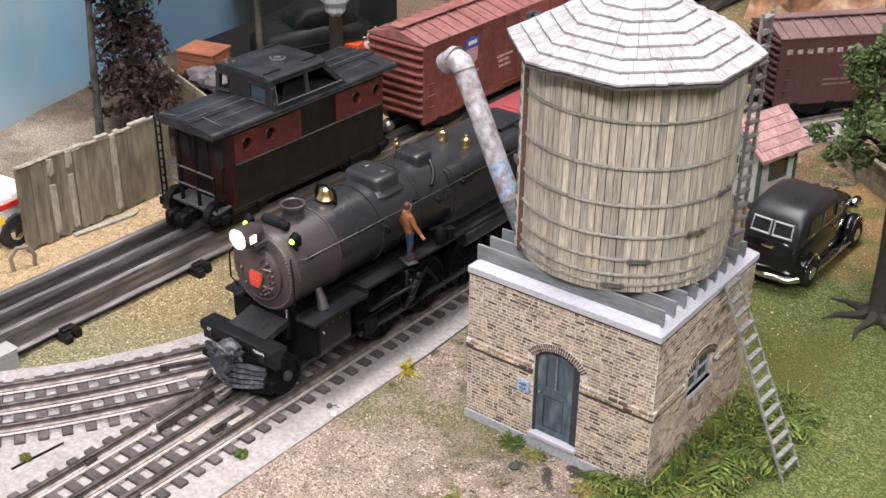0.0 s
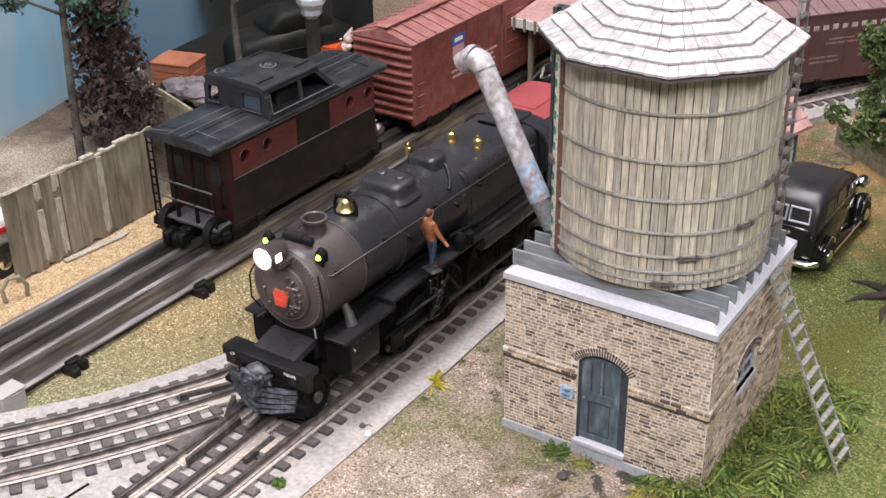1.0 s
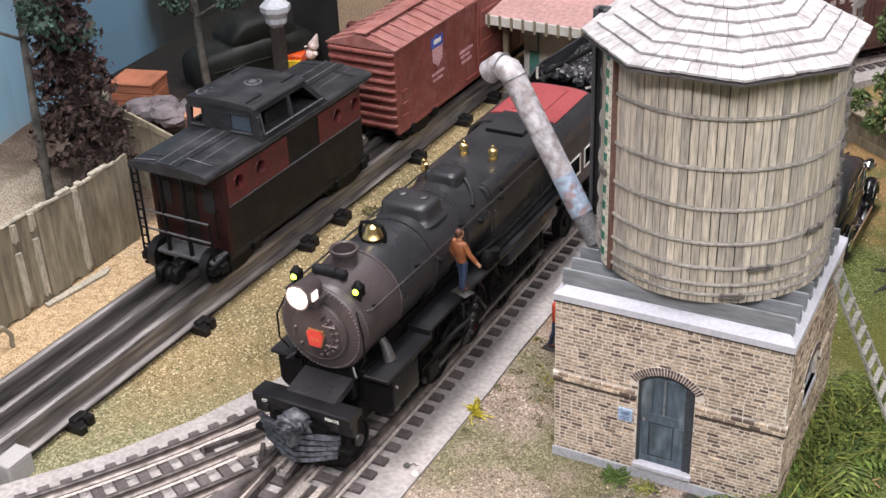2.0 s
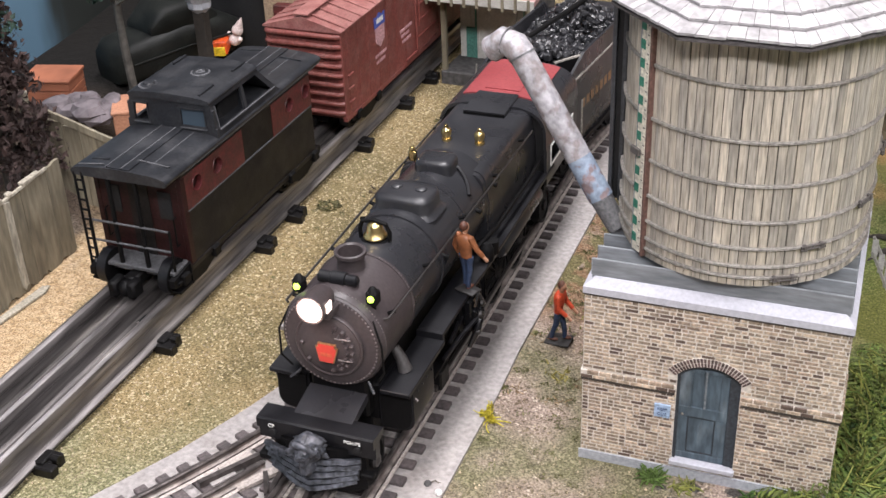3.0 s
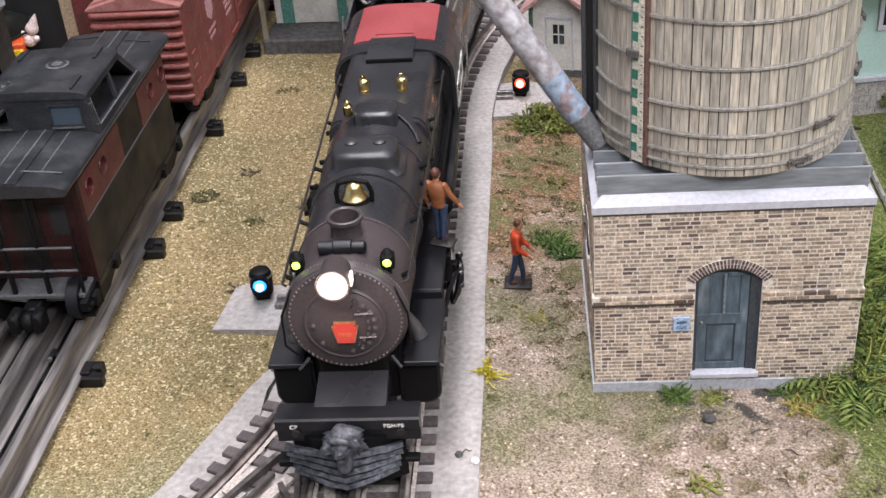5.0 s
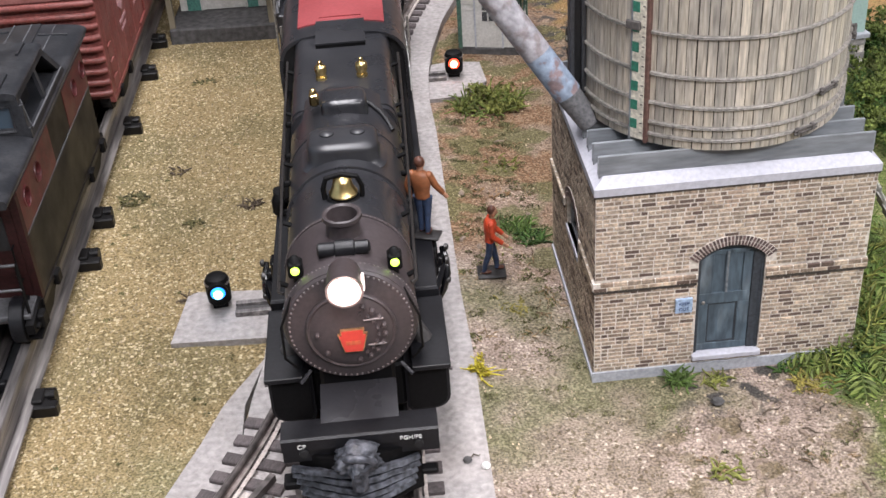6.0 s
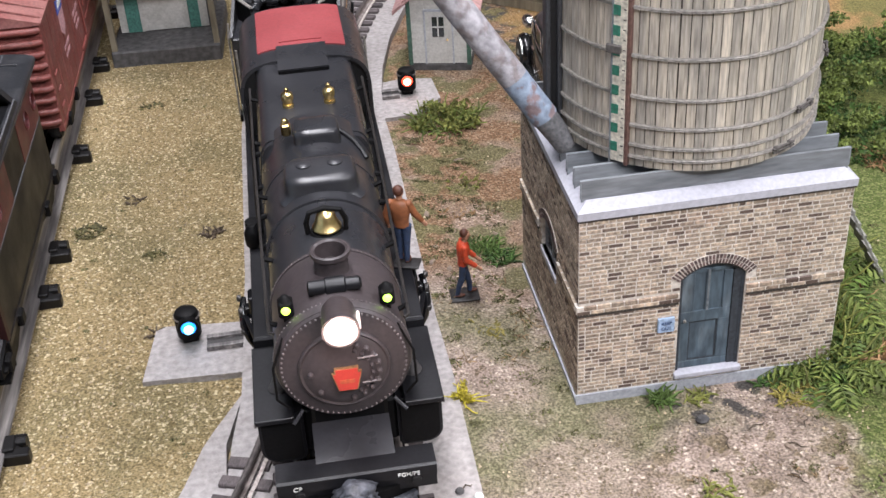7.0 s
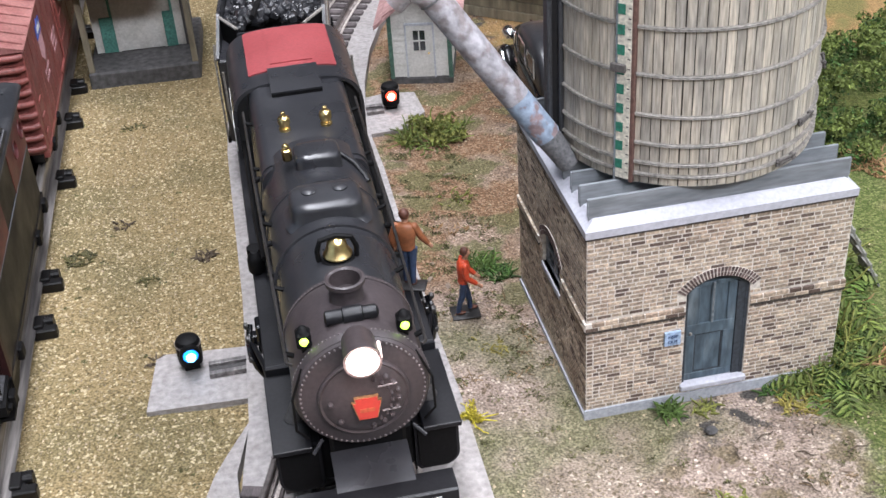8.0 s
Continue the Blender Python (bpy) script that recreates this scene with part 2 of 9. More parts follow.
coal = surface("coal_lumps", (0.012, 0.012, 0.0135), 0.28, dark=0.5, light=2.2, grain=300, bump=0.5, depth=0.0008)

brick_mat = surface("printed_buff_brick", (0.405, 0.325, 0.247), 0.85, dark=0.68, light=1.25, grain=900, stain=45, bump=0.25, mix=(0.27, 0.185, 0.135), amount=0.5, per=0.33, cover=(0.5, 0.62), odd=((0.085, 0.056, 0.046), 0.2))
brick_dark = surface("printed_brown_brick", (0.125, 0.085, 0.08), 0.85, grain=700, per=0.4, bump=0.25)
mortar = surface("pale_mortar", (0.66, 0.61, 0.55), 0.9, dark=0.75, light=1.15, stain=90, bump=0.3, mix=(0.24, 0.19, 0.155), amount=0.5, cover=(0.54, 0.66))
card_white = surface("painted_white_card", (0.46, 0.46, 0.51), 0.7, dark=0.88, light=1.08, bump=0.1, mix=(0.42, 0.42, 0.47), amount=0.5)
plinth_grey = surface("grey_stone_plinth", (0.36, 0.375, 0.41), 0.8, dark=0.8, light=1.15, bump=0.2)
door_blue = surface("slate_blue_door", (0.058, 0.083, 0.105), 0.7, dark=0.65, light=1.5, grain=500, mix=(0.20, 0.235, 0.26), amount=0.55, cover=(0.53, 0.66), bump=0.2, stretch=(1, 1, 0.25))
sign_blue = surface("pale_blue_sign", (0.36, 0.48, 0.66), 0.6, bump=0.05)
ink_blue = surface("dark_blue_ink", (0.03, 0.06, 0.16), 0.6, bump=0.0)
plank_slate = surface("slate_grey_timber", (0.215, 0.228, 0.243), 0.8, dark=0.72, light=1.25, grain=600, mix=(0.12, 0.135, 0.15), amount=0.6, bump=0.25, stretch=(0.2, 1, 1), per=0.12)
stave_mat = surface("silvered_tank_stave", (0.555, 0.495, 0.405), 0.85, dark=0.6, light=1.15, grain=1500, stain=110, mix=(0.33, 0.31, 0.28), amount=0.7, per=0.15, bump=0.3, stretch=(1, 1, 0.10), cover=(0.44, 0.62))
gap_and_shadow = surface("dark_joint_and_shadow", (0.06, 0.05, 0.042), 0.9, bump=0.0)
hoop_mat = surface("grey_iron_hoop", (0.25, 0.232, 0.21), 0.52, 0.25, dark=0.6, light=1.4, bump=0.1)
shingle_mat = surface("bleached_white_shingle", (0.40, 0.385, 0.39), 0.85, dark=0.75, light=1.15, grain=420, stain=90, per=0.18, mix=(0.31, 0.295, 0.30), amount=0.7, bump=0.4, stretch=(1, 1, 1))
shingle_gap = surface("dark_shingle_shadow_paper", (0.09, 0.08, 0.08), 0.9, bump=0.0)
tube_mat = surface("mottled_spout_metal", (0.42, 0.405, 0.43), 0.6, 0.1, dark=0.62, light=1.22, grain=420, stain=120, mix=(0.22, 0.17, 0.16), amount=0.65, bump=0.4, cover=(0.46, 0.6))
tube_low = surface("blue_rusty_spout_metal", (0.28, 0.345, 0.44), 0.6, 0.1, dark=0.65, light=1.25, grain=450, stain=90, mix=(0.24, 0.12, 0.085), amount=0.7, cover=(0.52, 0.6), bump=0.3)
tube_dark = surface("grey_spout_foot", (0.17, 0.17, 0.175), 0.65, 0.2, bump=0.25)
gauge_white = surface("gauge_cream", (0.66, 0.62, 0.52), 0.7, bump=0.1)
gauge_green = surface("gauge_green", (0.03, 0.18, 0.12), 0.6, bump=0.1)
gauge_brown = surface("gauge_brown_edge", (0.14, 0.075, 0.06), 0.75, bump=0.2)
ladder_grey = surface("grey_ladder", (0.235, 0.23, 0.21), 0.75, bump=0.1)
ladder_iron = surface("grey_iron_ladder", (0.17, 0.155, 0.15), 0.6, dark=0.7, light=1.4, bump=0.1)
ladder_dark = surface("dark_ladder", (0.10, 0.09, 0.085), 0.7, bump=0.1)


# ---- the setting ----
def main_line(y):
    """Centre and heading (degrees, clockwise) of the main track at y: straight, then bending away to the right."""
    x0 = 9.8 + 0.012 * y
    if y <= 190:
        return x0, y, 0.7
    a = min((y - 190) / 400.0, 1.2)
    return 12.1 + 400 * (1 - math.cos(a)), 190 + 400 * math.sin(a), 0.7 + math.degrees(a)


def far_line(y):
    """Centre of the caboose's track."""
    return -111.0 + 0.018 * y


def ground_z(x, y):
    z = 0.35 * noise.noise((x / 13, y / 13, 0)) + 0.8 * noise.noise((x / 45, y / 45, 3))
    side = min(1.0, max(0.0, (x + 12) / 20 if x < 20 else (78 - x) / 30)) if -12 < x < 78 else 0.0
    if y < 180:
        z += 3.6 * min(1.0, side)
    if x < -178:
        z += 24 * min(1.0, (-178 - x) / 55) ** 0.8
    # sandy hump beside the water house
    z += 3.0 * math.exp(-(((x - 150) / 22) ** 2 + ((y + 34) / 14) ** 2))
    return z


EDGE = (-330.0, 700.0, -330.0, 724.0)


def ground_sheet():
    """The layout's scenery surface, with a skirt down to the table."""
    g = G()
    xs = [EDGE[0]] + list(np.arange(-325, 431, 5.0)) + [480, 540, 600, 650, EDGE[1]]
    ys = [EDGE[2]] + list(np.arange(-260, 641, 5.0)) + [680, EDGE[3]]
    for y in ys:
        for x in xs:
            g.v.append((float(x), float(y), ground_z(float(x), float(y))))
    w, h = len(xs), len(ys)
    for j in range(h - 1):
        for i in range(w - 1):
            g.f.append((j * w + i, j * w + i + 1, (j + 1) * w + i + 1, (j + 1) * w + i))
            g.m.append(0)
    rim = list(range(w)) + [j * w + w - 1 for j in range(1, h)] + [(h - 1) * w + i for i in range(w - 2, -1, -1)] + [j * w for j in range(h - 2, 0, -1)]
    base = len(g.v)
    g.v += [(g.v[k][0], g.v[k][1], -8.0) for k in rim]
    n = len(rim)
    for k in range(n):
        g.f.append((rim[k], base + k, base + (k + 1) % n, rim[(k + 1) % n]))
        g.m.append(0)
    return g


def ground_material():
    m = bpy.data.materials.new("scenic_ground")
    m.use_nodes = True
    nd, ln = m.node_tree.nodes, m.node_tree.links
    b = nd["Principled BSDF"]
    tc = nd.new("ShaderNodeTexCoord")
    sep = nd.new("ShaderNodeSeparateXYZ")
    ln.new(tc.outputs["Object"], sep.inputs[0])

    def tex(scale, detail=5.0, kind="ShaderNodeTexNoise"):
        t = nd.new(kind)
        t.inputs["Scale"].default_value = scale
        if kind == "ShaderNodeTexNoise":
            t.inputs["Detail"].default_value = detail
        ln.new(tc.outputs["Object"], t.inputs["Vector"])
        return t

    def ramp(v, a, c, lo=0.0, hi=1.0):
        r = nd.new("ShaderNodeMapRange")
        r.interpolation_type = "SMOOTHSTEP"
        r.inputs["From Min"].default_value, r.inputs["From Max"].default_value = a, c
        r.inputs["To Min"].default_value, r.inputs["To Max"].default_value = lo, hi
        ln.new(v, r.inputs["Value"])
        return r.outputs[0]

    def op(kind, a, c):
        x = nd.new("ShaderNodeMath")
        x.operation = kind
        for k, v in enumerate((a, c)):
            if isinstance(v, float):
                x.inputs[k].default_value = v
            else:
                ln.new(v, x.inputs[k])
        return x.outputs[0]

    def blend(a, c, fac):
        x = nd.new("ShaderNodeMix")
        x.data_type = "RGBA"
        ln.new(fac, x.inputs["Factor"])
        for key, v in (("A", a), ("B", c)):
            if isinstance(v, tuple):
                x.inputs[key].default_value = (*v, 1)
            else:
                ln.new(v, x.inputs[key])
        return x.outputs["Result"]

    X, Y = sep.outputs[0], sep.outputs[1]
    wob = tex(26.0).outputs["Fac"]
    shift = op("MULTIPLY", op("SUBTRACT", wob, 0.5), 0.11)
    xw, yw = op("ADD", X, shift), op("ADD", Y, shift)
    grains = tex(1050.0, 2.0, "ShaderNodeTexVoronoi")
    cell = nd.new("ShaderNodeSeparateColor")
    ln.new(grains.outputs["Color"], cell.inputs[0])
    # left field: ochre crumbs, greener towards the camera
    field = blend((0.235, 0.178, 0.092), (0.165, 0.135, 0.07), ramp(tex(20.0).outputs["Fac"], 0.42, 0.66))
    field = blend(field, (0.42, 0.35, 0.22), ramp(cell.outputs[0], 0.80, 0.9, 0.0, 0.85))
    field = blend(field, (0.10, 0.075, 0.03), ramp(cell.outputs[1], 0.8, 0.86, 0.0, 0.6))
    green_near = blend((0.14, 0.14, 0.075), (0.26, 0.245, 0.15), ramp(cell.outputs[0], 0.5, 0.8))
    field = blend(green_near, field, ramp(op("ADD", yw, op("MULTIPLY", X, -0.35)), -0.062, 0.022))
    # sand before the water house
    sand = blend((0.31, 0.244, 0.203), (0.215, 0.166, 0.135), ramp(tex(60.0, 8.0).outputs["Fac"], 0.42, 0.62))
    sand = blend(sand, (0.52, 0.44, 0.36), ramp(cell.outputs[0], 0.9, 0.96, 0.0, 0.8))
    sand = blend(sand, (0.11, 0.08, 0.05), ramp(cell.outputs[2], 0.88, 0.92, 0.0, 0.8))
    moss = blend((0.115, 0.11, 0.06), (0.19, 0.175, 0.105), ramp(cell.outputs[1], 0.4, 0.85))
    green_strip = op("ADD", op("MULTIPLY", op("MULTIPLY", ramp(yw, -0.035, -0.008), ramp(yw, 0.065, 0.03)), 0.72), 0.22)
    sand = blend(sand, moss, op("MULTIPLY", ramp(tex(17.0, 8.0).outputs["Fac"], 0.42, 0.58), green_strip))
    dirt = blend((0.15, 0.088, 0.05), (0.25, 0.165, 0.105), ramp(cell.outputs[0], 0.4, 0.8))
    sand = blend(sand, dirt, op("MULTIPLY", ramp(yw, 0.05, 0.1), ramp(tex(34.0, 8.0).outputs["Fac"], 0.40, 0.54, 0.45, 1.0)))
    turf = blend((0.085, 0.085, 0.035), (0.15, 0.14, 0.07), ramp(cell.outputs[1], 0.3, 0.9))
    sand = blend(sand, turf, op("MULTIPLY", ramp(yw, 0.03, 0.06), ramp(tex(46.0, 9.0).outputs["Fac"], 0.51, 0.57, 0.0, 0.8)))
    # shade of cracks put into the colour as noise patches; nothing is cut
    crack_shade = op("MULTIPLY", ramp(tex(95.0, 12.0).outputs["Fac"], 0.54, 0.6, 0.0, 0.75), op("MULTIPLY", ramp(xw, 0.085, 0.115), ramp(yw, -0.004, -0.02)))
    sand = blend(sand, (0.125, 0.098, 0.055), crack_shade)
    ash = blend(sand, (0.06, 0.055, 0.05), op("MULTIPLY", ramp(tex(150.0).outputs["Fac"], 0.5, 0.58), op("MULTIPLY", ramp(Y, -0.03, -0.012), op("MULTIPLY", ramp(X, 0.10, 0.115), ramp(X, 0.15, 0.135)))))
    # grass on the far side of the house
    lawn = blend((0.066, 0.086, 0.024), (0.135, 0.148, 0.055), ramp(cell.outputs[0], 0.3, 0.85))
    lawn = blend(lawn, (0.085, 0.085, 0.022), ramp(tex(13.0, 6.0).outputs["Fac"], 0.48, 0.64, 0.0, 0.8))
    lawn = blend(lawn, (0.26, 0.22, 0.115), ramp(tex(28.0).outputs["Fac"], 0.58, 0.72, 0.0, 0.5))
    far_dirt = blend((0.27, 0.165, 0.075), (0.15, 0.13, 0.05), ramp(tex(38.0, 8.0).outputs["Fac"], 0.47, 0.6))
    lawn = blend(lawn, far_dirt, ramp(yw, 0.205, 0.25, 0.0, 0.9))
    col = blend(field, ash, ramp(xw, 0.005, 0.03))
    col = blend(col, lawn, ramp(op("SUBTRACT", xw, op("MULTIPLY", Y, -0.09)), 0.147, 0.163))
    tan = blend((0.42, 0.31, 0.19), (0.31, 0.215, 0.12), ramp(tex(300.0).outputs["Fac"], 0.4, 0.65))
    col = blend(tan, col, ramp(xw, -0.143, -0.128))
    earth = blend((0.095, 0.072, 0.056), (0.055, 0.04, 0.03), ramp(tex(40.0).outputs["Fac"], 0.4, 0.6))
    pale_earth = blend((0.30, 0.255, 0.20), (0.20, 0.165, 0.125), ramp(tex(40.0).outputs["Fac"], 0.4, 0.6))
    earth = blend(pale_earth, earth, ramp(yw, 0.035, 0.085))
    # earth fades to near black at the back: shade put into the colour
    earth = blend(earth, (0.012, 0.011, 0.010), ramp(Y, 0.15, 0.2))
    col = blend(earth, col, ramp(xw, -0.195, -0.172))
    tint = nd.new("ShaderNodeMix")
    tint.data_type, tint.blend_type = "RGBA", "MULTIPLY"
    tint.inputs["Factor"].default_value = 1.0
    gv = nd.new("ShaderNodeCombineColor")
    v = ramp(tex(1300.0, 2.0).outputs["Fac"], 0.25, 0.75, 0.5, 1.5)
    for k in range(3):
        ln.new(v, gv.inputs[k])
    ln.new(col, tint.inputs["A"])
    ln.new(gv.outputs[0], tint.inputs["B"])
    ln.new(tint.outputs["Result"], b.inputs["Base Color"])
    b.inputs["Roughness"].default_value = 0.95
    b.inputs["Specular IOR Level"].default_value = 0.15
    bp = nd.new("ShaderNodeBump")
    bp.inputs["Strength"].default_value, bp.inputs["Distance"].default_value = 0.9, 0.0009
    ln.new(op("ADD", cell.outputs[0], tex(700.0, 3.0).outputs["Fac"]), bp.inputs["Height"])
    coarse = nd.new("ShaderNodeBump")
    coarse.inputs["Strength"].default_value, coarse.inputs["Distance"].default_value = 0.8, 0.0022
    ln.new(tex(150.0, 6.0).outputs["Fac"], coarse.inputs["Height"])
    ln.new(coarse.outputs[0], bp.inputs["Normal"])
    ln.new(bp.outputs[0], b.inputs["Normal"])
    return m


ground_mat = ground_material()
table_wood = surface("plain_table_timber", (0.30, 0.20, 0.11), 0.6, stretch=(1, 0.15, 1), bump=0.1)
table = thing("layout_table", 185, 197, -900, 0, "plain timber table that carries the railway layout", "table")
part("tabletop", G().box(-535, 535, -547, 547, 840, 892, 3), table_wood, table)
for sx in (-1, 1):
    for sy in (-1, 1):
        part("leg", G().box(sx * 490 - 35, sx * 490 + 35, sy * 500 - 35, sy * 500 + 35, 0, 840, 3), table_wood, table)
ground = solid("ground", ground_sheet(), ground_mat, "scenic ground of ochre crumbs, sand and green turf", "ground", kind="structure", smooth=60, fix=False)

PAD_TOP = 4.6


def pad_strip(offsets_left, offsets_right, ys, top, thick):
    g = G()
    rows = []
    for k, y in enumerate(ys):
        x, yy, h = main_line(y)
        c, s = math.cos(radians(h)), math.sin(radians(h))
        for off in (offsets_left[k], offsets_right[k]):
            rows.append((x + off * c, yy - off * s))
    n = len(rows)
    g.v += [(x, y, top) for x, y in rows] + [(x, y, top - thick) for x, y in rows]
    for k in range(len(ys) - 1):
        a, b2, c2, d = 2 * k, 2 * k + 1, 2 * k + 3, 2 * k + 2
        g.add([], [])
        for face in ((a, b2, c2, d), (n + a, n + d, n + c2, n + b2), (a, d, n + d, n + a), (b2, n + b2, n + c2, c2)):
            g.f.append(face)
            g.m.append(0)
    g.f += [(0, n, n + 1, 1), (n - 2, n - 1, 2 * n - 1, 2 * n - 2)]
    g.m += [0, 0]
    return g


ys = [-260, -200, -140, -100, -60, -38, -20, 0, 20, 50, 90, 130, 170, 200, 230, 260, 300, 340, 380, 420, 470, 520, 580]
left = [-40, -40, -40, -40, -40, -38, -36, -34, -31, -30, -29, -29, -29, -29, -29, -29, -29, -29, -29, -29, -29, -29, -29]
right = [36, 36, 36, 36, 36, 36, 36, 36, 36, 35, 35, 35, 35, 34, 34, 34, 34, 34, 34, 34, 34, 34, 34]
solid("roadbed", pad_strip(left, right, ys, PAD_TOP, 6.0), ballast, "grey painted roadbed board under the track", "roadbed", kind="structure", smooth=0)
# the wedge under the diverging track
wedge = G()
wedge.prism([(-20, 24), (-29, 8), (-33, 0), (-38, -15), (-44, -30), (-50, -45), (-58, -60), (-66, -75), (-76, -88), (-90, -106), (-118, -140), (-190, -215), (-190, -260), (-28, -260), (-26, 0)], "z", -1.5, PAD_TOP - 0.2)
solid("roadbed", wedge, ballast, "grey painted roadbed board under the diverging track", "roadbed", kind="structure", smooth=0)
pad = G().prism([(-53, 39), (-19.6, 37), (-19.0, 65), (-46, 68), (-49.5, 66)], "z", -1.0, 2.0)
solid("signal_pad", pad, ballast, "small grey board under the blue signal", "roadbed", kind="structure", smooth=0)
pad = G().prism([(40, 204), (62, 205), (74, 219), (73, 240), (60, 243), (42, 240)], "z", -1.0, 2.0)
solid("signal_pad", pad, ballast, "small grey board under the red signal", "roadbed", kind="structure", smooth=0)


# ---- track ----
def rail_profile(head_z, base_z, head, foot):
    return [(-foot, base_z), (foot, base_z), (foot, base_z + 0.6), (0.6, base_z + 1.1), (0.65, head_z - 1.8), (head, head_z - 1.3), (head, head_z - 0.4), (head - 0.4, head_z), (0.4 - head, head_z), (-head, head_z - 0.4), (-head, head_z - 1.3), (-0.65, head_z - 1.8), (-0.6, base_z + 1.1), (-foot, base_z + 0.6)]


def rail_along(pts, head_z, base_z, head=0.9, foot=1.7):
    """A rail swept along points (x, y)."""
    g = G()
    prof = rail_profile(head_z, base_z, head, foot)
    n = len(prof)
    for k, (x, y) in enumerate(pts):
        x0, y0 = pts[max(0, k - 1)]
        x1, y1 = pts[min(len(pts) - 1, k + 1)]
        d = math.hypot(x1 - x0, y1 - y0)
        nx, ny = (y1 - y0) / d, -(x1 - x0) / d
        g.v += [(x + nx * o, y + ny * o, z) for o, z in prof]
    for k in range(len(pts) - 1):
        for i in range(n):
            j = (i + 1) % n
            g.f.append((k * n + i, k * n + j, (k + 1) * n + j, (k + 1) * n + i))
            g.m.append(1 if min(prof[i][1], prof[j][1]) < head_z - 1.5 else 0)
    m = (len(pts) - 1) * n
    g.f += [tuple(range(n))[::-1], tuple(range(m, m + n))]
    g.m += [0, 0]
    return g


HALF = 14.3
HEAD = 9.8
TIE_TOP = 1.5
track = thing("railway_track", *main_line(0)[:2], PAD_TOP, 0, "three-rail model railway track with grey ties", "track", kind="structure")
TRACK_AT = Matrix.Translation((-main_line(0)[0], 0, -PAD_TOP))
for off, mat_ in ((-HALF, rail_dark), (0, rail_dark), (HALF, rail_dark)):
    pts = []
    for y in [-260] + list(range(-250, 560, 12)):
        x, yy, h = main_line(y)
        pts.append((x + off * math.cos(radians(h)), yy - off * math.sin(radians(h))))
    part("rail", rail_along(pts, HEAD, PAD_TOP + TIE_TOP).move(TRACK_AT), [rail_dark, rail_side], track, "weathered rail with dark head and web coloured as lit", 40)
    # pale strip beside the rail paints the lit edge of its base
    lip = [(px + (2.9 if off >= 0 else 2.7), py) for px, py in pts]
    foot = G()
    for k in range(len(lip) - 1):
        (x0, y0), (x1, y1) = lip[k], lip[k + 1]
        foot.add([(x0 - 0.6, y0, PAD_TOP + TIE_TOP + 0.7), (x0 + 0.5, y0, PAD_TOP + TIE_TOP + 0.5), (x1 + 0.5, y1, PAD_TOP + TIE_TOP + 0.5), (x1 - 0.6, y1, PAD_TOP + TIE_TOP + 0.7)], [(0, 1, 2, 3)])
        foot.add([(x0 + 0.5, y0, PAD_TOP + TIE_TOP + 0.5), (x0 + 0.5, y0, PAD_TOP + TIE_TOP - 0.1), (x1 + 0.5, y1, PAD_TOP + TIE_TOP - 0.1), (x1 + 0.5, y1, PAD_TOP + TIE_TOP + 0.5)], [(0, 1, 2, 3)])
    part("rail_foot", foot.move(TRACK_AT), rail_foot, track, "pale foot of the rail", 0)

tie_mesh = mesh_of("tie", G().box(-22.3, 22.3, -2.1, 2.1, -1.0, TIE_TOP, 0.35), tie_grey, 0)
TIE_STEP = 8.55


def place_piece(name, me, x, y, z, rz, parent, sx=1.0):
    ob = new(name, me)
    ob.parent = parent
    ob.matrix_world = pose(x * MM, y * MM, z * MM, 0, 0, rz) @ Matrix.Diagonal((sx, 1, 1, 1))
    return ob


y = -250.0
while y < 560:
    x, yy, h = main_line(y)
    place_piece("tie", tie_mesh, x, yy, PAD_TOP, -h + random.uniform(-0.8, 0.8), track)
    y += TIE_STEP


def diverging(d):
    """Point and heading of the track that leaves to the left, d along it from the points towards the camera."""
    x, y, first, second = 9.9, 68.6, 266.0, 470.0
    bend = radians(26)
    if d <= first * bend:
        a = d / first
        return x - first * (1 - math.cos(a)), y - first * math.sin(a), math.degrees(a)
    x, y = x - first * (1 - math.cos(bend)), y - first * math.sin(bend)
    a = bend + (d - first * bend) / second
    return x - second * (math.cos(bend) - math.cos(a)), y - second * (math.sin(a) - math.sin(bend)), math.degrees(a)


branch = thing("railway_switch", -20, -60, PAD_TOP, 0, "diverging leg of a three-rail railway switch", "track", kind="structure")
BRANCH_AT = Matrix.Translation((20, 60, -PAD_TOP))
for off, start in ((-HALF, 40), (0, 118), (HALF, 131)):
    pts, lip = [], []
    for d in range(start, 330, 7):
        x, yy, h = diverging(d)
        c, s = math.cos(radians(h)), math.sin(radians(h))
        pts.append((x + off * c, yy - off * s))
        lip.append((x + (off + 2.6) * c, yy - (off + 2.6) * s, c, s))
    part("rail", rail_along(pts[::-1], HEAD - 0.2, PAD_TOP + TIE_TOP).move(BRANCH_AT), [rail_dark, rail_side], branch, "weathered rail with dark head and web coloured as lit", 40)
    # here too a pale strip paints the lit base edge
    foot = G()
    za, zb = PAD_TOP + TIE_TOP + 0.7, PAD_TOP + TIE_TOP + 0.4
    for k in range(len(lip) - 1):
        (x0, y0, c0, s0), (x1, y1, c1, s1) = lip[k], lip[k + 1]
        foot.add([(x0, y0, za), (x0 + c0 * 1.1, y0 - s0 * 1.1, zb), (x1 + c1 * 1.1, y1 - s1 * 1.1, zb), (x1, y1, za)], [(0, 1, 2, 3)])
    part("rail_foot", foot.move(BRANCH_AT), rail_foot, branch, "pale foot of the rail", 0)
d = 86.0
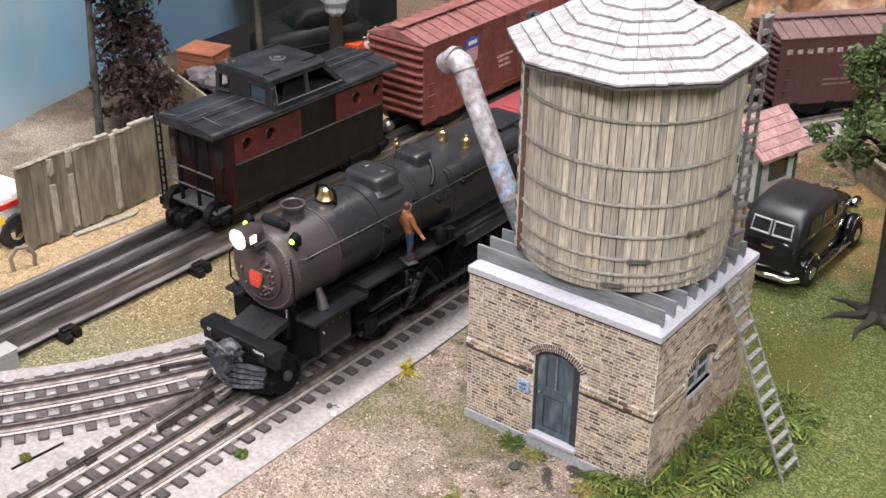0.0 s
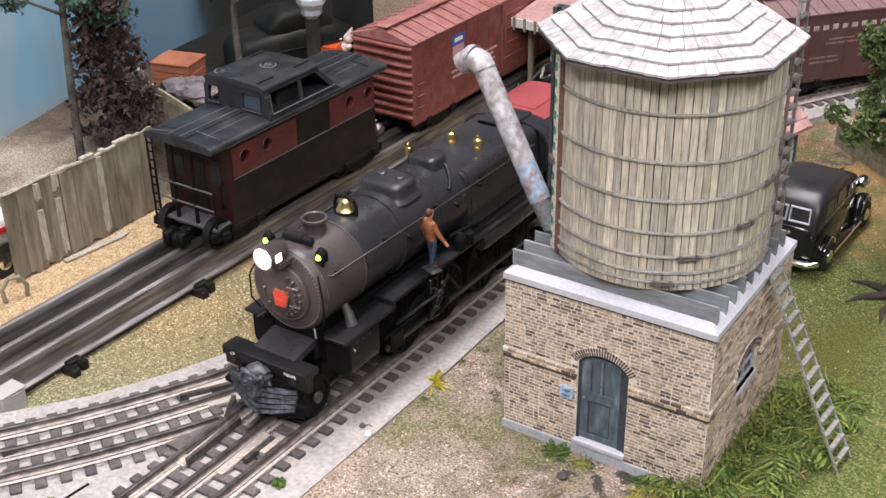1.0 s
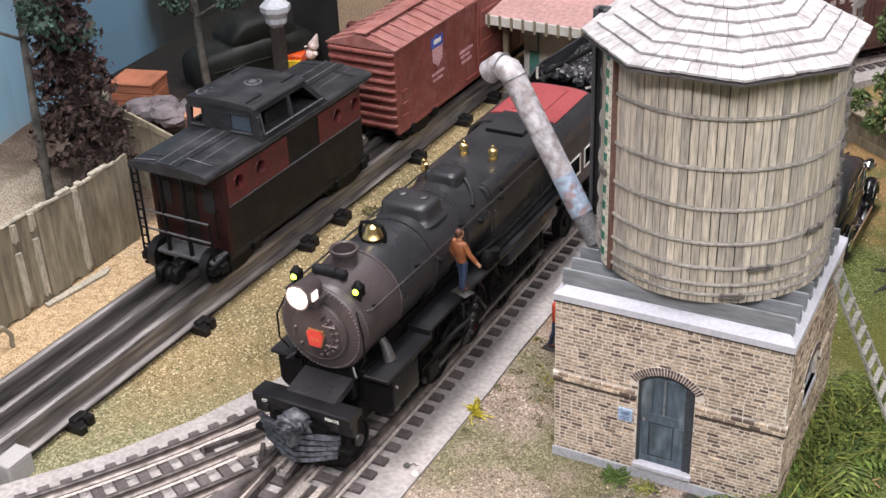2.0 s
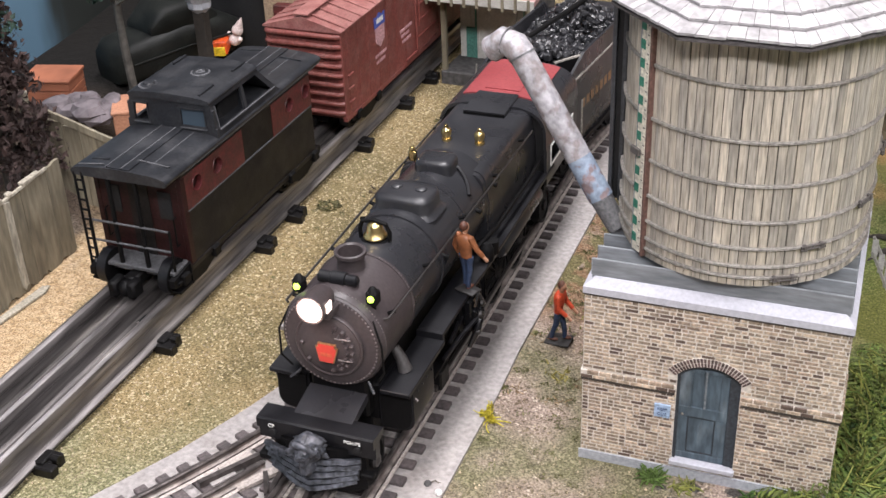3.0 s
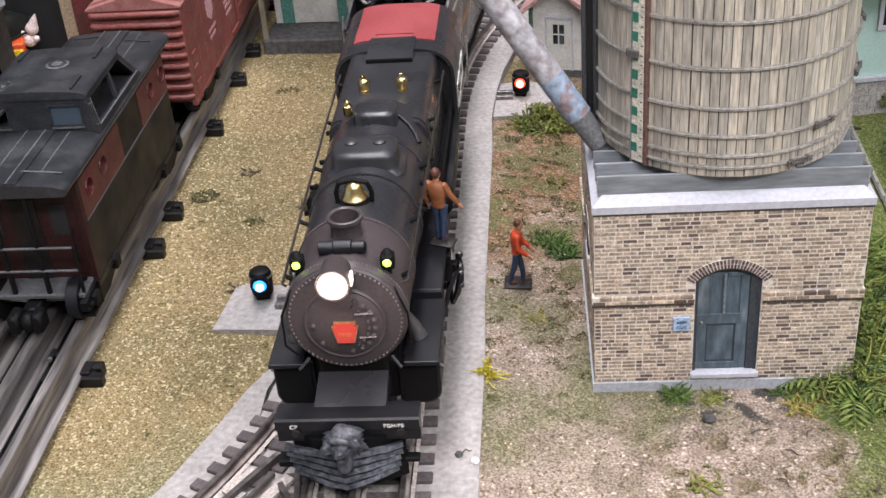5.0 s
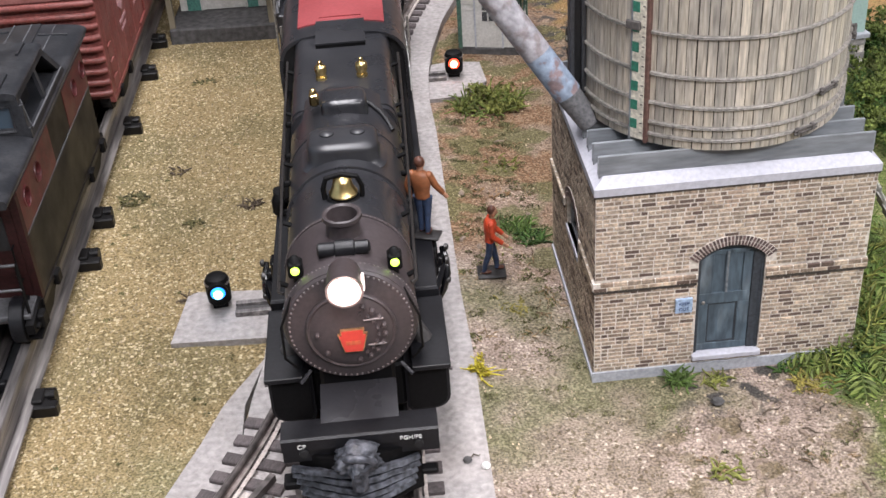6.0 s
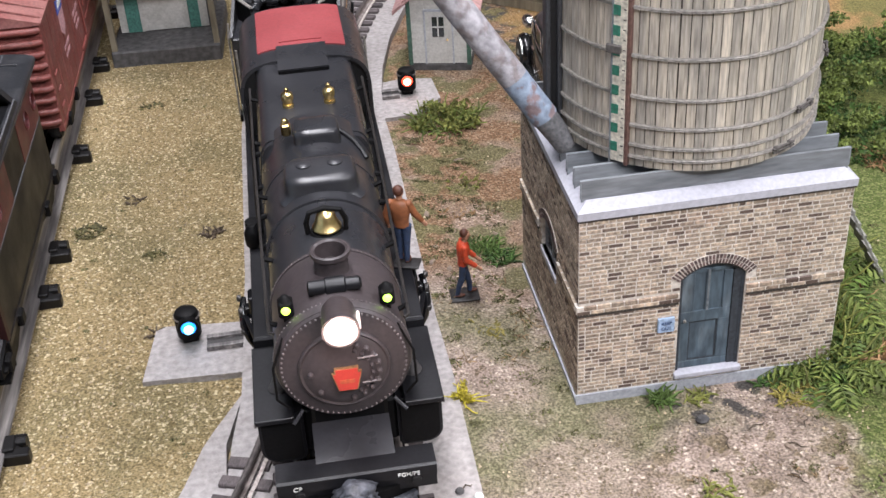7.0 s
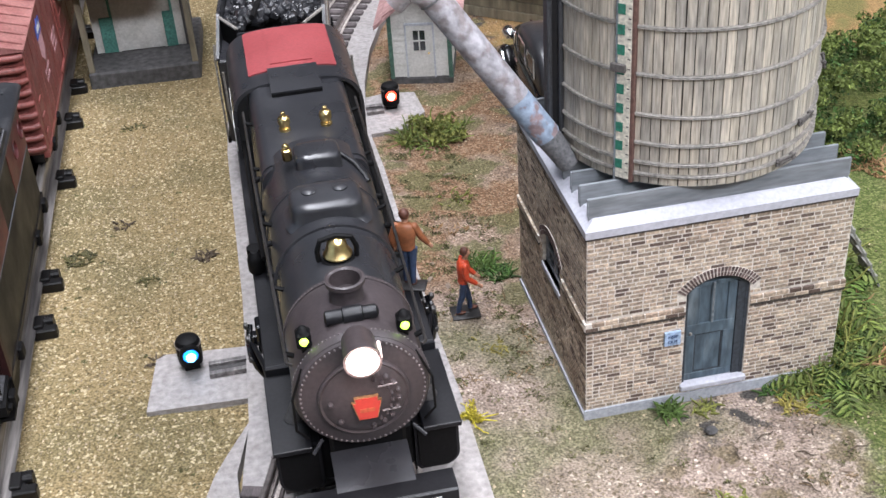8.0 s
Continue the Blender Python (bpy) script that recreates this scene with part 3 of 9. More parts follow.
while d < 330:
    x, yy, h = diverging(d)
    c, s = math.cos(radians(h)), math.sin(radians(h))
    lx, ly = x - 22.5 * c, yy + 22.5 * s
    # long switch ties end at those of the main track, later ones are whole
    reach = min(44.8, max(4.0, (-13.2 - lx) / c))
    place_piece("tie", tie_mesh, lx + reach / 2 * c, ly - reach / 2 * s, PAD_TOP - 0.25, -h, branch, reach / 44.6)
    d += TIE_STEP
# frog, guard rails, rail joiners and point blades
frog = G()
frog.prism([(-7.4, -62), (-5.4, -62), (-4.2, -86), (-15.5, -86)], "z", PAD_TOP + TIE_TOP, PAD_TOP + TIE_TOP + 1.6)
part("frog", frog.move(BRANCH_AT), tie_grey, branch, "dark cast switch frog")


def bar(p0, p1, half, z0, z1, material, label, name):
    d = Vector((p1[0] - p0[0], p1[1] - p0[1], 0)).normalized()
    q = Vector((-d.y, d.x, 0)) * half
    g = G().prism([(p0[0] + q.x, p0[1] + q.y), (p0[0] - q.x, p0[1] - q.y), (p1[0] - q.x, p1[1] - q.y), (p1[0] + q.x, p1[1] + q.y)], "z", z0, z1)
    part(name, g.move(BRANCH_AT), material, branch, label)


ZR = PAD_TOP + TIE_TOP
for p0, p1 in (((-22.4, -42), (-29.2, -52.4)), ((19.6, -60), (19.2, -71))):
    bar(p0, p1, 1.3, ZR, ZR + 1.8, rail_foot, "worn grey guard rail", "guard_rail")
for p0, p1 in (((-15.9, -36), (-32.2, -61)), ((17.4, -62), (16.8, -78))):
    bar(p0, p1, 0.9, ZR, ZR + 2.4, rail_dark, "dark guard rail flange", "guard_rail")
for p0, p1 in (((-8.6, -44), (-6.4, -62)), ((-13.0, -50), (-7.4, -60)), ((-1.5, -60), (-0.4, -90)), ((3.2, -40), (6.0, -64))):
    bar(p0, p1, 0.8, ZR, ZR + 3.2, rail_dark, "dark point blade", "point_blade")
for p0, p1 in (((-3.2, -62), (-2.4, -92)), ((-11.0, -45), (-19.6, -58)), ((0.8, -44), (2.6, -58)), ((12.6, -60), (13.0, -88))):
    bar(p0, p1, 1.7, ZR - 0.4, ZR + 0.9, rail_foot, "pale plastic filler strip", "filler_strip")
bar((-26, -50), (-30.5, -58), 3.2, ZR - 0.4, ZR + 0.6, ballast, "chipped pale filler", "filler_strip")
for x, y in ((-6.2, -116), (23.2, -120), (8.2, -134), (-49.5, -126), (-60.5, -118)):
    bar((x, y), (x + (0.1 if x > -20 else -2.8), y - 5), 1.9, ZR, ZR + 2.4, rail_dark, "rail joiner", "joiner")

far_track = thing("railway_track", far_line(0), 0, 0, -1.03, "tinplate three-rail track on widely spaced black ties", "track", kind="structure")
for off in (-HALF, 0, HALF):
    g = G()
    prof = [(-5, 3.2), (5, 3.2), (5, 3.9), (1.2, 4.6), (1.2, 9.6), (2.2, 10.4), (2.7, 12.2), (1.9, 14.0), (0, 14.6), (-1.9, 14.0), (-2.7, 12.2), (-2.2, 10.4), (-1.2, 9.6), (-1.2, 4.6), (-5, 3.9)]
    g.prism([(o * 0.8 + off, z) for o, z in prof], "y", -330, 640)
    part("rail", g, rail_grey, far_track, "dull grey tubular rail", 40)
# near-black strip fills the gaps between the rails
part("track_bed", G().box(-16, 16, -330, 640, -0.6, 1.6), surface("dark_track_bed", (0.014, 0.015, 0.018), 0.6, dark=0.5, light=1.8, grain=160, bump=0.3, mix=(0.04, 0.04, 0.043), amount=0.4), far_track, "near-black bed between the rails", 0)
for y, off in ((-12, -6.5), (-96, 6.8), (-60, -5.8), (-121, -6.8), (22, 6.4)):
    part("pin", G().box(off - 1.7, off + 1.7, y - 1.4, y + 1.4, 3.0, 6.4, 0.5).cyl((off - 1.2, y - 3.4, 6.2), (off - 1.2, y + 1.5, 6.2), 0.9, n=8), black_low, far_track, "black insulated pin")
    part("pin_tip", G().cyl((off - 1.2, y - 4.6, 6.2), (off - 1.2, y - 3.4, 6.2), 0.85, n=8), steel, far_track, "bright steel pin tip")
for k, y in enumerate((-215, -140, -62, 15, 97, 127, 206, 262, 300, 370, 440, 510)):
    g = G().box(-22, 22, y - 4.5, y + 4.5, -0.5, 3.4, 0.6).box(17.0, 25.5, y - 5.2, y - 1.2, -0.5, 3.9, 0.5).box(17.0, 24.0, y + 1.0, y + 4.6, -0.5, 4.4, 0.5).box(17.5, 21, y - 3.5, y + 3.5, 3.0, 5.2, 0.4).box(-21, -17.5, y - 3.5, y + 3.5, 3.0, 5.2, 0.4).cyl((21, y + 1.5, 3.4), (24, y + 1.5, 3.4), 1.5, n=10)
    part("tie", g, tie_black, far_track, "black plastic tie")


box_grey = surface("pale_grey_plastic", (0.33, 0.32, 0.315), 0.55, dark=0.9, light=1.08, bump=0.05)
tb = thing("terminal_box", -93.5, -96, 0, -1, "small pale grey plastic terminal box beside the rail", "terminal box")
part("case", G().box(-4.6, 4.6, -6.0, 6.0, -0.5, 8.6, 0.7), box_grey, tb, "", 30)
part("lid", G().box(-4.9, 4.9, -6.3, 6.3, 8.6, 10.0, 0.5), box_grey, tb, "plain lid", 30)

# ---- water house ----
WX0, WX1, WY0, WY1 = 82.0, 163.6, 0.0, 78.0
WALL_TOP = 67.2
house = thing("water_house", (WX0 + WX1) / 2, (WY0 + WY1) / 2, 0, 0, "buff brick pump house with white coping under a water tank", "pump house")
HX, HY = (WX0 + WX1) / 2, (WY0 + WY1) / 2
HOUSE_AT = Matrix.Translation((-HX, -HY, 0))
DOOR = (113.0, 133.2, 6.8, 41.6, 46.2)   # x0, x1, sill, spring, crown
WIN = (27.5, 47.5, 29.0, 39.0, 43.0)     # y0, y1, sill, spring, crown


def arch_poly(a0, a1, sill, spring, crown, n=12):
    mid, half, rise = (a0 + a1) / 2, (a1 - a0) / 2, crown - spring
    r = (half * half + rise * rise) / (2 * rise)
    top = math.asin(half / r)
    arc = [(mid + r * math.sin(top - 2 * top * k / n), crown - r + r * math.cos(top - 2 * top * k / n)) for k in range(n + 1)]
    return [(a0, sill), (a1, sill)] + arc


def wall_with_hole(g, a0, a1, z0, z1, hole, put):
    """Two faces of a wall with an arched hole, as strips round it; put maps (a, z, side) to a point."""
    h0, h1 = hole[0][0], hole[1][0]
    sill = hole[0][1]
    arc = hole[2:]
    quads = [((a0, z0), (a1, z0), (a1, sill), (a0, sill)), ((a0, sill), (h0, sill), (h0, z1), (a0, z1)), ((h1, sill), (a1, sill), (a1, z1), (h1, z1))]
    for k in range(len(arc) - 1):
        (u0, w0), (u1, w1) = arc[k], arc[k + 1]
        quads.append(((u0, w0), (u0, z1), (u1, z1), (u1, w1)))
    for side in (0, 1):
        for q in quads:
            g.add([put(a, z, side) for a, z in q], [(0, 1, 2, 3)])
    for k in range(len(hole)):
        (u0, w0), (u1, w1) = hole[k], hole[(k + 1) % len(hole)]
        g.add([put(u0, w0, 0), put(u1, w1, 0), put(u1, w1, 1), put(u0, w0, 1)], [(0, 1, 2, 3)])
    for u0, w0, u1, w1 in ((a0, z0, a1, z0), (a0, z1, a1, z1), (a0, z0, a0, z1), (a1, z0, a1, z1)):
        g.add([put(u0, w0, 0), put(u1, w1, 0), put(u1, w1, 1), put(u0, w0, 1)], [(0, 1, 2, 3)])
    return g


door_hole = arch_poly(*DOOR)
win_hole = arch_poly(*WIN)
T = 2.4
g = wall_with_hole(G(), WX0, WX1, 0, WALL_TOP, door_hole, lambda a, z, s: (a, WY0 + T * s, z))
front_wall = part("front_wall", g.move(HOUSE_AT), mortar, house, "buff brick wall with pale mortar", 0)
g = wall_with_hole(G(), WY0 + T, WY1 - T, 0, WALL_TOP, win_hole, lambda a, z, s: (WX1 - T * s, a, z))
right_wall = part("side_wall", g.move(HOUSE_AT), mortar, house, "buff brick wall with pale mortar", 0)
g = wall_with_hole(G(), WY0 + T, WY1 - T, 0, WALL_TOP, win_hole, lambda a, z, s: (WX0 + T * s, a, z))
left_wall = part("side_wall", g.move(HOUSE_AT), mortar, house, "sooty brick wall in shade", 0)
g = G().box(WX0, WX1, WY1 - T, WY1, 0, WALL_TOP)
back_wall = part("back_wall", g.move(HOUSE_AT), mortar, house, "buff brick wall", 0)
part("inside_floor", G().box(WX0 + T, WX1 - T, WY0 + T, WY1 - T, 0.5, 1.5).move(HOUSE_AT), dark_hole, house)
part("roof_deck", G().box(WX0 + 0.5, WX1 - 0.5, WY0 + 0.5, WY1 - 0.5, WALL_TOP, WALL_TOP + 3.0).move(HOUSE_AT), plank_slate, house, "slate-grey boarded deck")

# white coping all round
g = G()
prof = [(-0.6, 67.0), (-0.6, 69.4), (2.6, 71.8), (4.6, 71.8), (4.6, 69.0), (1.0, 67.0)]
n = len(prof)
for cx, cy, dx, dy in ((WX0, WY0, 1, 1), (WX1, WY0, -1, 1), (WX1, WY1, -1, -1), (WX0, WY1, 1, -1)):
    g.v += [(cx + dx * o, cy + dy * o, z) for o, z in prof]
for k in range(4):
    for i in range(n):
        j = (i + 1) % n
        g.f.append((k * n + i, ((k + 1) % 4) * n + i, ((k + 1) % 4) * n + j, k * n + j))
        g.m.append(0)
coping = part("coping", g.move(HOUSE_AT), card_white, house, "white painted coping", 0)
# dark strips paint the shadow cast by the coping overhang
for x0, x1, y0, y1 in ((WX0 - 0.4, WX1 + 0.4, WY0 - 0.4, WY0), (WX0 - 0.4, WX0, WY0, WY1), (WX1, WX1 + 0.4, WY0, WY1)):
    part("joint", G().box(x0, x1, y0, y1, 66.3, 67.0).move(HOUSE_AT), gap_and_shadow, coping, "dark strip painting the shadow of the overhang", 0)

# plinth, string course, door, windows
g = G()
for x0, x1, y0, y1 in ((WX0 - 0.6, DOOR[0] - 1.5, WY0 - 0.6, WY0), (DOOR[1] + 1.5, WX1 + 0.6, WY0 - 0.6, WY0), (DOOR[0] - 1.5, DOOR[1] + 1.5, WY0 - 0.6, WY0), (WX0 - 0.6, WX0, WY0, WY1), (WX1, WX1 + 0.6, WY0, WY1)):
    g.box(x0, x1, y0, y1, 0, 3.6 if y1 == WY0 else 1.6)
part("plinth", g.move(HOUSE_AT), plinth_grey, house, "grey plinth", 0)
part("door_step", G().box(DOOR[0] - 0.6, DOOR[1] + 0.6, WY0 - 1.5, WY0 + 2, 5.2, 7.0, 0.2).move(HOUSE_AT), card_white, house, "white door step")
door = part("door", G().prism([(a, z) for a, z in arch_poly(DOOR[0] + 0.9, DOOR[1] - 0.9, 7.0, 41.0, 45.2)], "y", WY0 + 1.9, WY0 + 2.6).move(HOUSE_AT), door_blue, house, "slate-blue panelled door", 0)
frame_dark = surface("dark_door_frame", (0.035, 0.042, 0.052), 0.75, bump=0.15)
frame_poly = arch_poly(*DOOR)
inner = arch_poly(DOOR[0] + 1.0, DOOR[1] - 1.0, 7.0, 41.0, 45.1)
g = G()
for k in range(1, len(frame_poly)):
    a, b2 = frame_poly[k], frame_poly[(k + 1) % len(frame_poly)]
    c2, d = inner[(k + 1) % len(inner)], inner[k]
    g.prism([a, b2, c2, d], "y", WY0 + 0.7, WY0 + 2.4)
part("frame", g.move(HOUSE_AT), frame_dark, door, "dark blue door frame", 0)
for x0, x1, z0, z1, nm in (
        (113.9, 118.0, 28.55, 42.4, "stile"), (121.6, 122.9, 28.55, 43.6, "stile"), (127.0, 129.7, 28.55, 42.4, "stile"),
        (113.9, 129.7, 24.65, 28.5, "cross_rail"), (115.4, 121.55, 42.45, 43.9, "cross_rail"), (122.95, 128.6, 42.45, 43.9, "cross_rail"),
        (113.9, 117.0, 9.75, 24.6, "stile"), (126.1, 129.7, 9.75, 24.6, "stile"), (113.9, 129.7, 7.2, 9.7, "cross_rail")):
    part(nm, G().box(x0, x1, WY0 + 1.25, WY0 + 1.95, z0, z1, 0.12).move(HOUSE_AT), door_blue, door, "", 0)
bead_grey = surface("worn_blue_grey_bead", (0.17, 0.195, 0.215), 0.7, bump=0.1)
part("post", G().box(121.9, 122.6, WY0 + 1.0, WY0 + 1.3, 28.6, 43.4, 0.1).move(HOUSE_AT), bead_grey, door, "pale grey centre bead", 0)
# dark strip on one side paints the printed shadow of the door opening
part("jamb", G().box(129.8, 132.4, WY0 + 0.9, WY0 + 2.2, 7.1, 42.3, 0.1).move(HOUSE_AT), frame_dark, door, "dark right jamb, its printed shade put into the colour", 0)
for x0, x1, z0, z1 in ((117.0, 126.1, 24.1, 24.6), (117.0, 126.1, 9.75, 10.2), (117.0, 117.5, 10.25, 24.05), (125.6, 126.1, 10.25, 24.05)):
    part("panel_groove", G().box(x0, x1, WY0 + 1.6, WY0 + 1.95, z0, z1).move(HOUSE_AT), frame_dark, door, "dark panel groove", 0)
part("knob", G().ball((115.4, WY0 + 0.8, 25.6), 0.55, 1.0, 8).move(HOUSE_AT), hoop_mat, door, "small iron knob")

sign = thing("warning_sign", 109.0, -0.5, 23.2, 0, "small pale blue warning sign screwed to the brick wall", "sign")
part("plate", G().box(-2.6, 2.6, -0.55, 0.35, 0.7, 5.8, 0.1), sign_blue, sign, "pale blue plate")


def text_part(body, size, material, parent, m, label):
    cu = bpy.data.curves.new("lettering", "FONT")
    cu.body, cu.size, cu.align_x, cu.extrude = body, size * MM, "CENTER", 0.00008
    tmp = new("lettering", cu)
    dg = bpy.context.evaluated_depsgraph_get()
    me = bpy.data.meshes.new_from_object(tmp.evaluated_get(dg))
    bpy.data.objects.remove(tmp)
    me.transform(m)
    me.materials.clear()
    me.materials.append(material)
    ob = new("lettering", me)
    ob.parent = parent
    return tagged(ob, label)


text_part("KEEP", 1.5, ink_blue, sign, pose(0, -0.66 * MM, 3.6 * MM, 90), "dark blue lettering")
text_part("OUT", 1.5, ink_blue, sign, pose(0, -0.66 * MM, 1.7 * MM, 90), "dark blue lettering")

for wall, wx, s in ((right_wall, WX1, -1), (left_wall, WX0, 1)):
    def at(a, z, d):
        return (wx + s * d, a, z)
    win = part("window", G().box(min(wx + s * 2.0, wx + s * 2.6), max(wx + s * 2.0, wx + s * 2.6), WIN[0] + 0.2, WIN[1] - 0.2, WIN[2], WIN[4] - 0.2).move(HOUSE_AT), dark_glass, house, "arched dark window", 0)
    g = G()
    for y0, y1, z0, z1 in ((WIN[0], WIN[0] + 1.3, 29, 39.4), (WIN[1] - 1.3, WIN[1], 29, 39.4), (36.9, 38.1, 29, 42.6), (WIN[0], WIN[1], 29, 30.2), (WIN[0], WIN[1], 35.2, 36.0)):
        lo, hi = sorted((wx + s * 1.2, wx + s * 2.0))
        g.box(lo, hi, y0, y1, z0, z1, 0.1)
    part("window_frame", g.move(HOUSE_AT), plinth_grey, win, "grey window bars", 0)
    lo, hi = sorted((wx - s * 0.5, wx + s * 1.9))
    part("window_sill", G().box(lo, hi, WIN[0] - 0.6, WIN[1] + 0.6, 26.8, 29.0, 0.25).move(HOUSE_AT), card_white, win, "white window sill", 0)

# bricks: courses on the four walls, voussoirs over the openings
COURSE, LONG = 1.42, 4.4
band0, band1 = 34.3, 37.1


def in_hole(a0, a1, z0, z1, hole, grow=0.0):
    """Whether a brick meets the opening."""
    h0, h1 = hole[0][0] - grow, hole[1][0] + grow
    if a1 <= h0 or a0 >= h1 or z1 <= hole[0][1]:
        return False
    arc = hole[2:]
    top = max(w for _, w in arc) + grow
    spring = arc[0][1]
    if z0 >= top:
        return False
    if z1 <= spring:
        return True
    mid, half = (h0 + h1) / 2, (h1 - h0) / 2
    near = min(abs(a0 - mid), abs(a1 - mid)) if not a0 < mid < a1 else 0.0
    return z0 < spring + (top - spring) * (1 - (near / half) ** 2)


def courses(a_from, a_to, hole, ring):
    out = []
    row, z = 0, 3.8
    while z + COURSE < WALL_TOP - 0.3:
        if band0 - 0.2 < z + COURSE / 2 < band1 + 0.2 and not (hole is win_hole):
            row, z = row + 1, z + COURSE
            continue
        a = a_from - (LONG / 2 if row % 2 else 0.0)
        while a < a_to:
            length = LONG if random.random() < 0.48 else LONG * random.choice((0.48, 0.48, 0.75))
            b0, b1 = max(a, a_from) + 0.2, min(a + length, a_to) - 0.2
            spans = [(b0, b1)]
            if hole[0][1] < z + COURSE and z + COURSE <= hole[2][1] - 1.0:
                # bricks cut off at the jambs
                spans = [(b0, min(b1, hole[0][0] - 0.1)), (max(b0, hole[1][0] + 0.1), b1)]
            elif in_hole(b0, b1, z, z + COURSE, hole, ring):
                # bricks cut to the ring of the arch
                free = [c for c in range(8) if not in_hole(b0 + (b1 - b0) * c / 8, b0 + (b1 - b0) * (c + 1) / 8, z, z + COURSE, hole, ring)]
                spans = [(b0 + (b1 - b0) * free[0] / 8, b0 + (b1 - b0) * (free[-1] + 1) / 8)] if free and len(free) == free[-1] - free[0] + 1 else []
            for c0, c1 in spans:
                if c1 - c0 > 0.5:
                    out.append((c0, c1, z + 0.2, z + COURSE - 0.2))
            a += length
        row, z = row + 1, z + COURSE
    return out


shared = {}


def brick_object(parent, b0, b1, z0, z1, y, material=None):
    size = round((b1 - b0) * 5) / 5
    key = (size, material is None)
    if key not in shared:
        shared[key] = mesh_of("brick", G().box(-size / 2, size / 2, -0.16, 0.2, -(COURSE - 0.4) / 2, (COURSE - 0.4) / 2, 0.1), material or brick_mat, 0)
    ob = new("brick", shared[key])
    ob.parent = parent
    ob.matrix_world = pose((b0 + b1) / 2 * MM, (y - random.uniform(0, 0.07)) * MM, (z0 + z1) / 2 * MM)
    return ob


front = courses(WX0, WX1, door_hole, 2.9)
rest = G()
count = 0
for b0, b1, z0, z1 in front:
    if 90 < b0 < 146 and 8 < z0 < 40 and count < 295:
        brick_object(front_wall, b0, b1, z0, z1, WY0)
        count += 1
    else:
        rest.box(b0, b1, WY0 - 0.16, WY0 + 0.1, z0, z1, 0.08)
for b0, b1, z0, z1 in courses(WY0, WY1, win_hole, 3.0):
    if not (band0 - 0.2 < (z0 + z1) / 2 < band1 + 0.2 and not WIN[0] - 3 < (b0 + b1) / 2 < WIN[1] + 3):
        rest.box(WX1 - 0.1, WX1 + 0.16, b0, b1, z0, z1, 0.08)
        rest.box(WX0 - 0.16, WX0 + 0.1, b0, b1, z0, z1, 0.08)
tagged(part("brickwork", rest.move(HOUSE_AT), brick_mat, house, "buff and brown bricks", 0), kind="stuff")
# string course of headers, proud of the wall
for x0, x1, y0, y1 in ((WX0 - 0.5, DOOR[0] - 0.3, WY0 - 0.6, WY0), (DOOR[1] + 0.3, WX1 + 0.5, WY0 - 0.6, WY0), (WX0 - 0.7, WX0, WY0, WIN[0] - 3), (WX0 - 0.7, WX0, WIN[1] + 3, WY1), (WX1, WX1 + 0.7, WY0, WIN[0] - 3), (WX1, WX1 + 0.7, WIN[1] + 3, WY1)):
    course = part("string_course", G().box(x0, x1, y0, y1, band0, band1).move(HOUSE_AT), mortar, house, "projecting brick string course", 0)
    # dark strip paints the shadow below the projecting course
    part("joint", G().box(x0 + 0.1, x1 - 0.1, y0 + 0.05, y1 - 0.1, band0 - 1.0, band0).move(HOUSE_AT), gap_and_shadow, course, "dark strip painting the shadow of the overhang", 0)
for k in range(2):
    heads = G()
    z = band0 + 0.12 + 1.4 * k
    x = WX0 - 0.4 + k * 2.0
    while x < WX1 - 0.4:
        a, b = x, min(x + 3.75, WX1 + 0.5)
        if a < DOOR[0] - 0.35 < b:
            b = DOOR[0] - 0.25
        if a < DOOR[1] + 0.35 < b:
            a = DOOR[1] + 0.25
        if b - a > 0.5 and not DOOR[0] - 0.5 < (a + b) / 2 < DOOR[1] + 0.2:
            heads.box(a, b, WY0 - 0.8, WY0 + 0.1, z, band1 + 0.04 if k else z + 1.12, 0.06)
        x += 4.15
    y = WY0 + 0.2 + k * 2.0
    while y < WY1 - 3.8:
        if not WIN[0] - 7 < y < WIN[1] + 3:
            heads.box(WX1 - 0.1, WX1 + 0.9, y, y + 3.75, z, band1 + 0.04 if k else z + 1.12, 0.06)
            heads.box(WX0 - 0.9, WX0 + 0.1, y, y + 3.75, z, band1 + 0.04 if k else z + 1.12, 0.06)
        y += 4.15
    tagged(part("brickwork", heads.move(HOUSE_AT), brick_mat, house, "proud course of bricks", 0), kind="stuff")


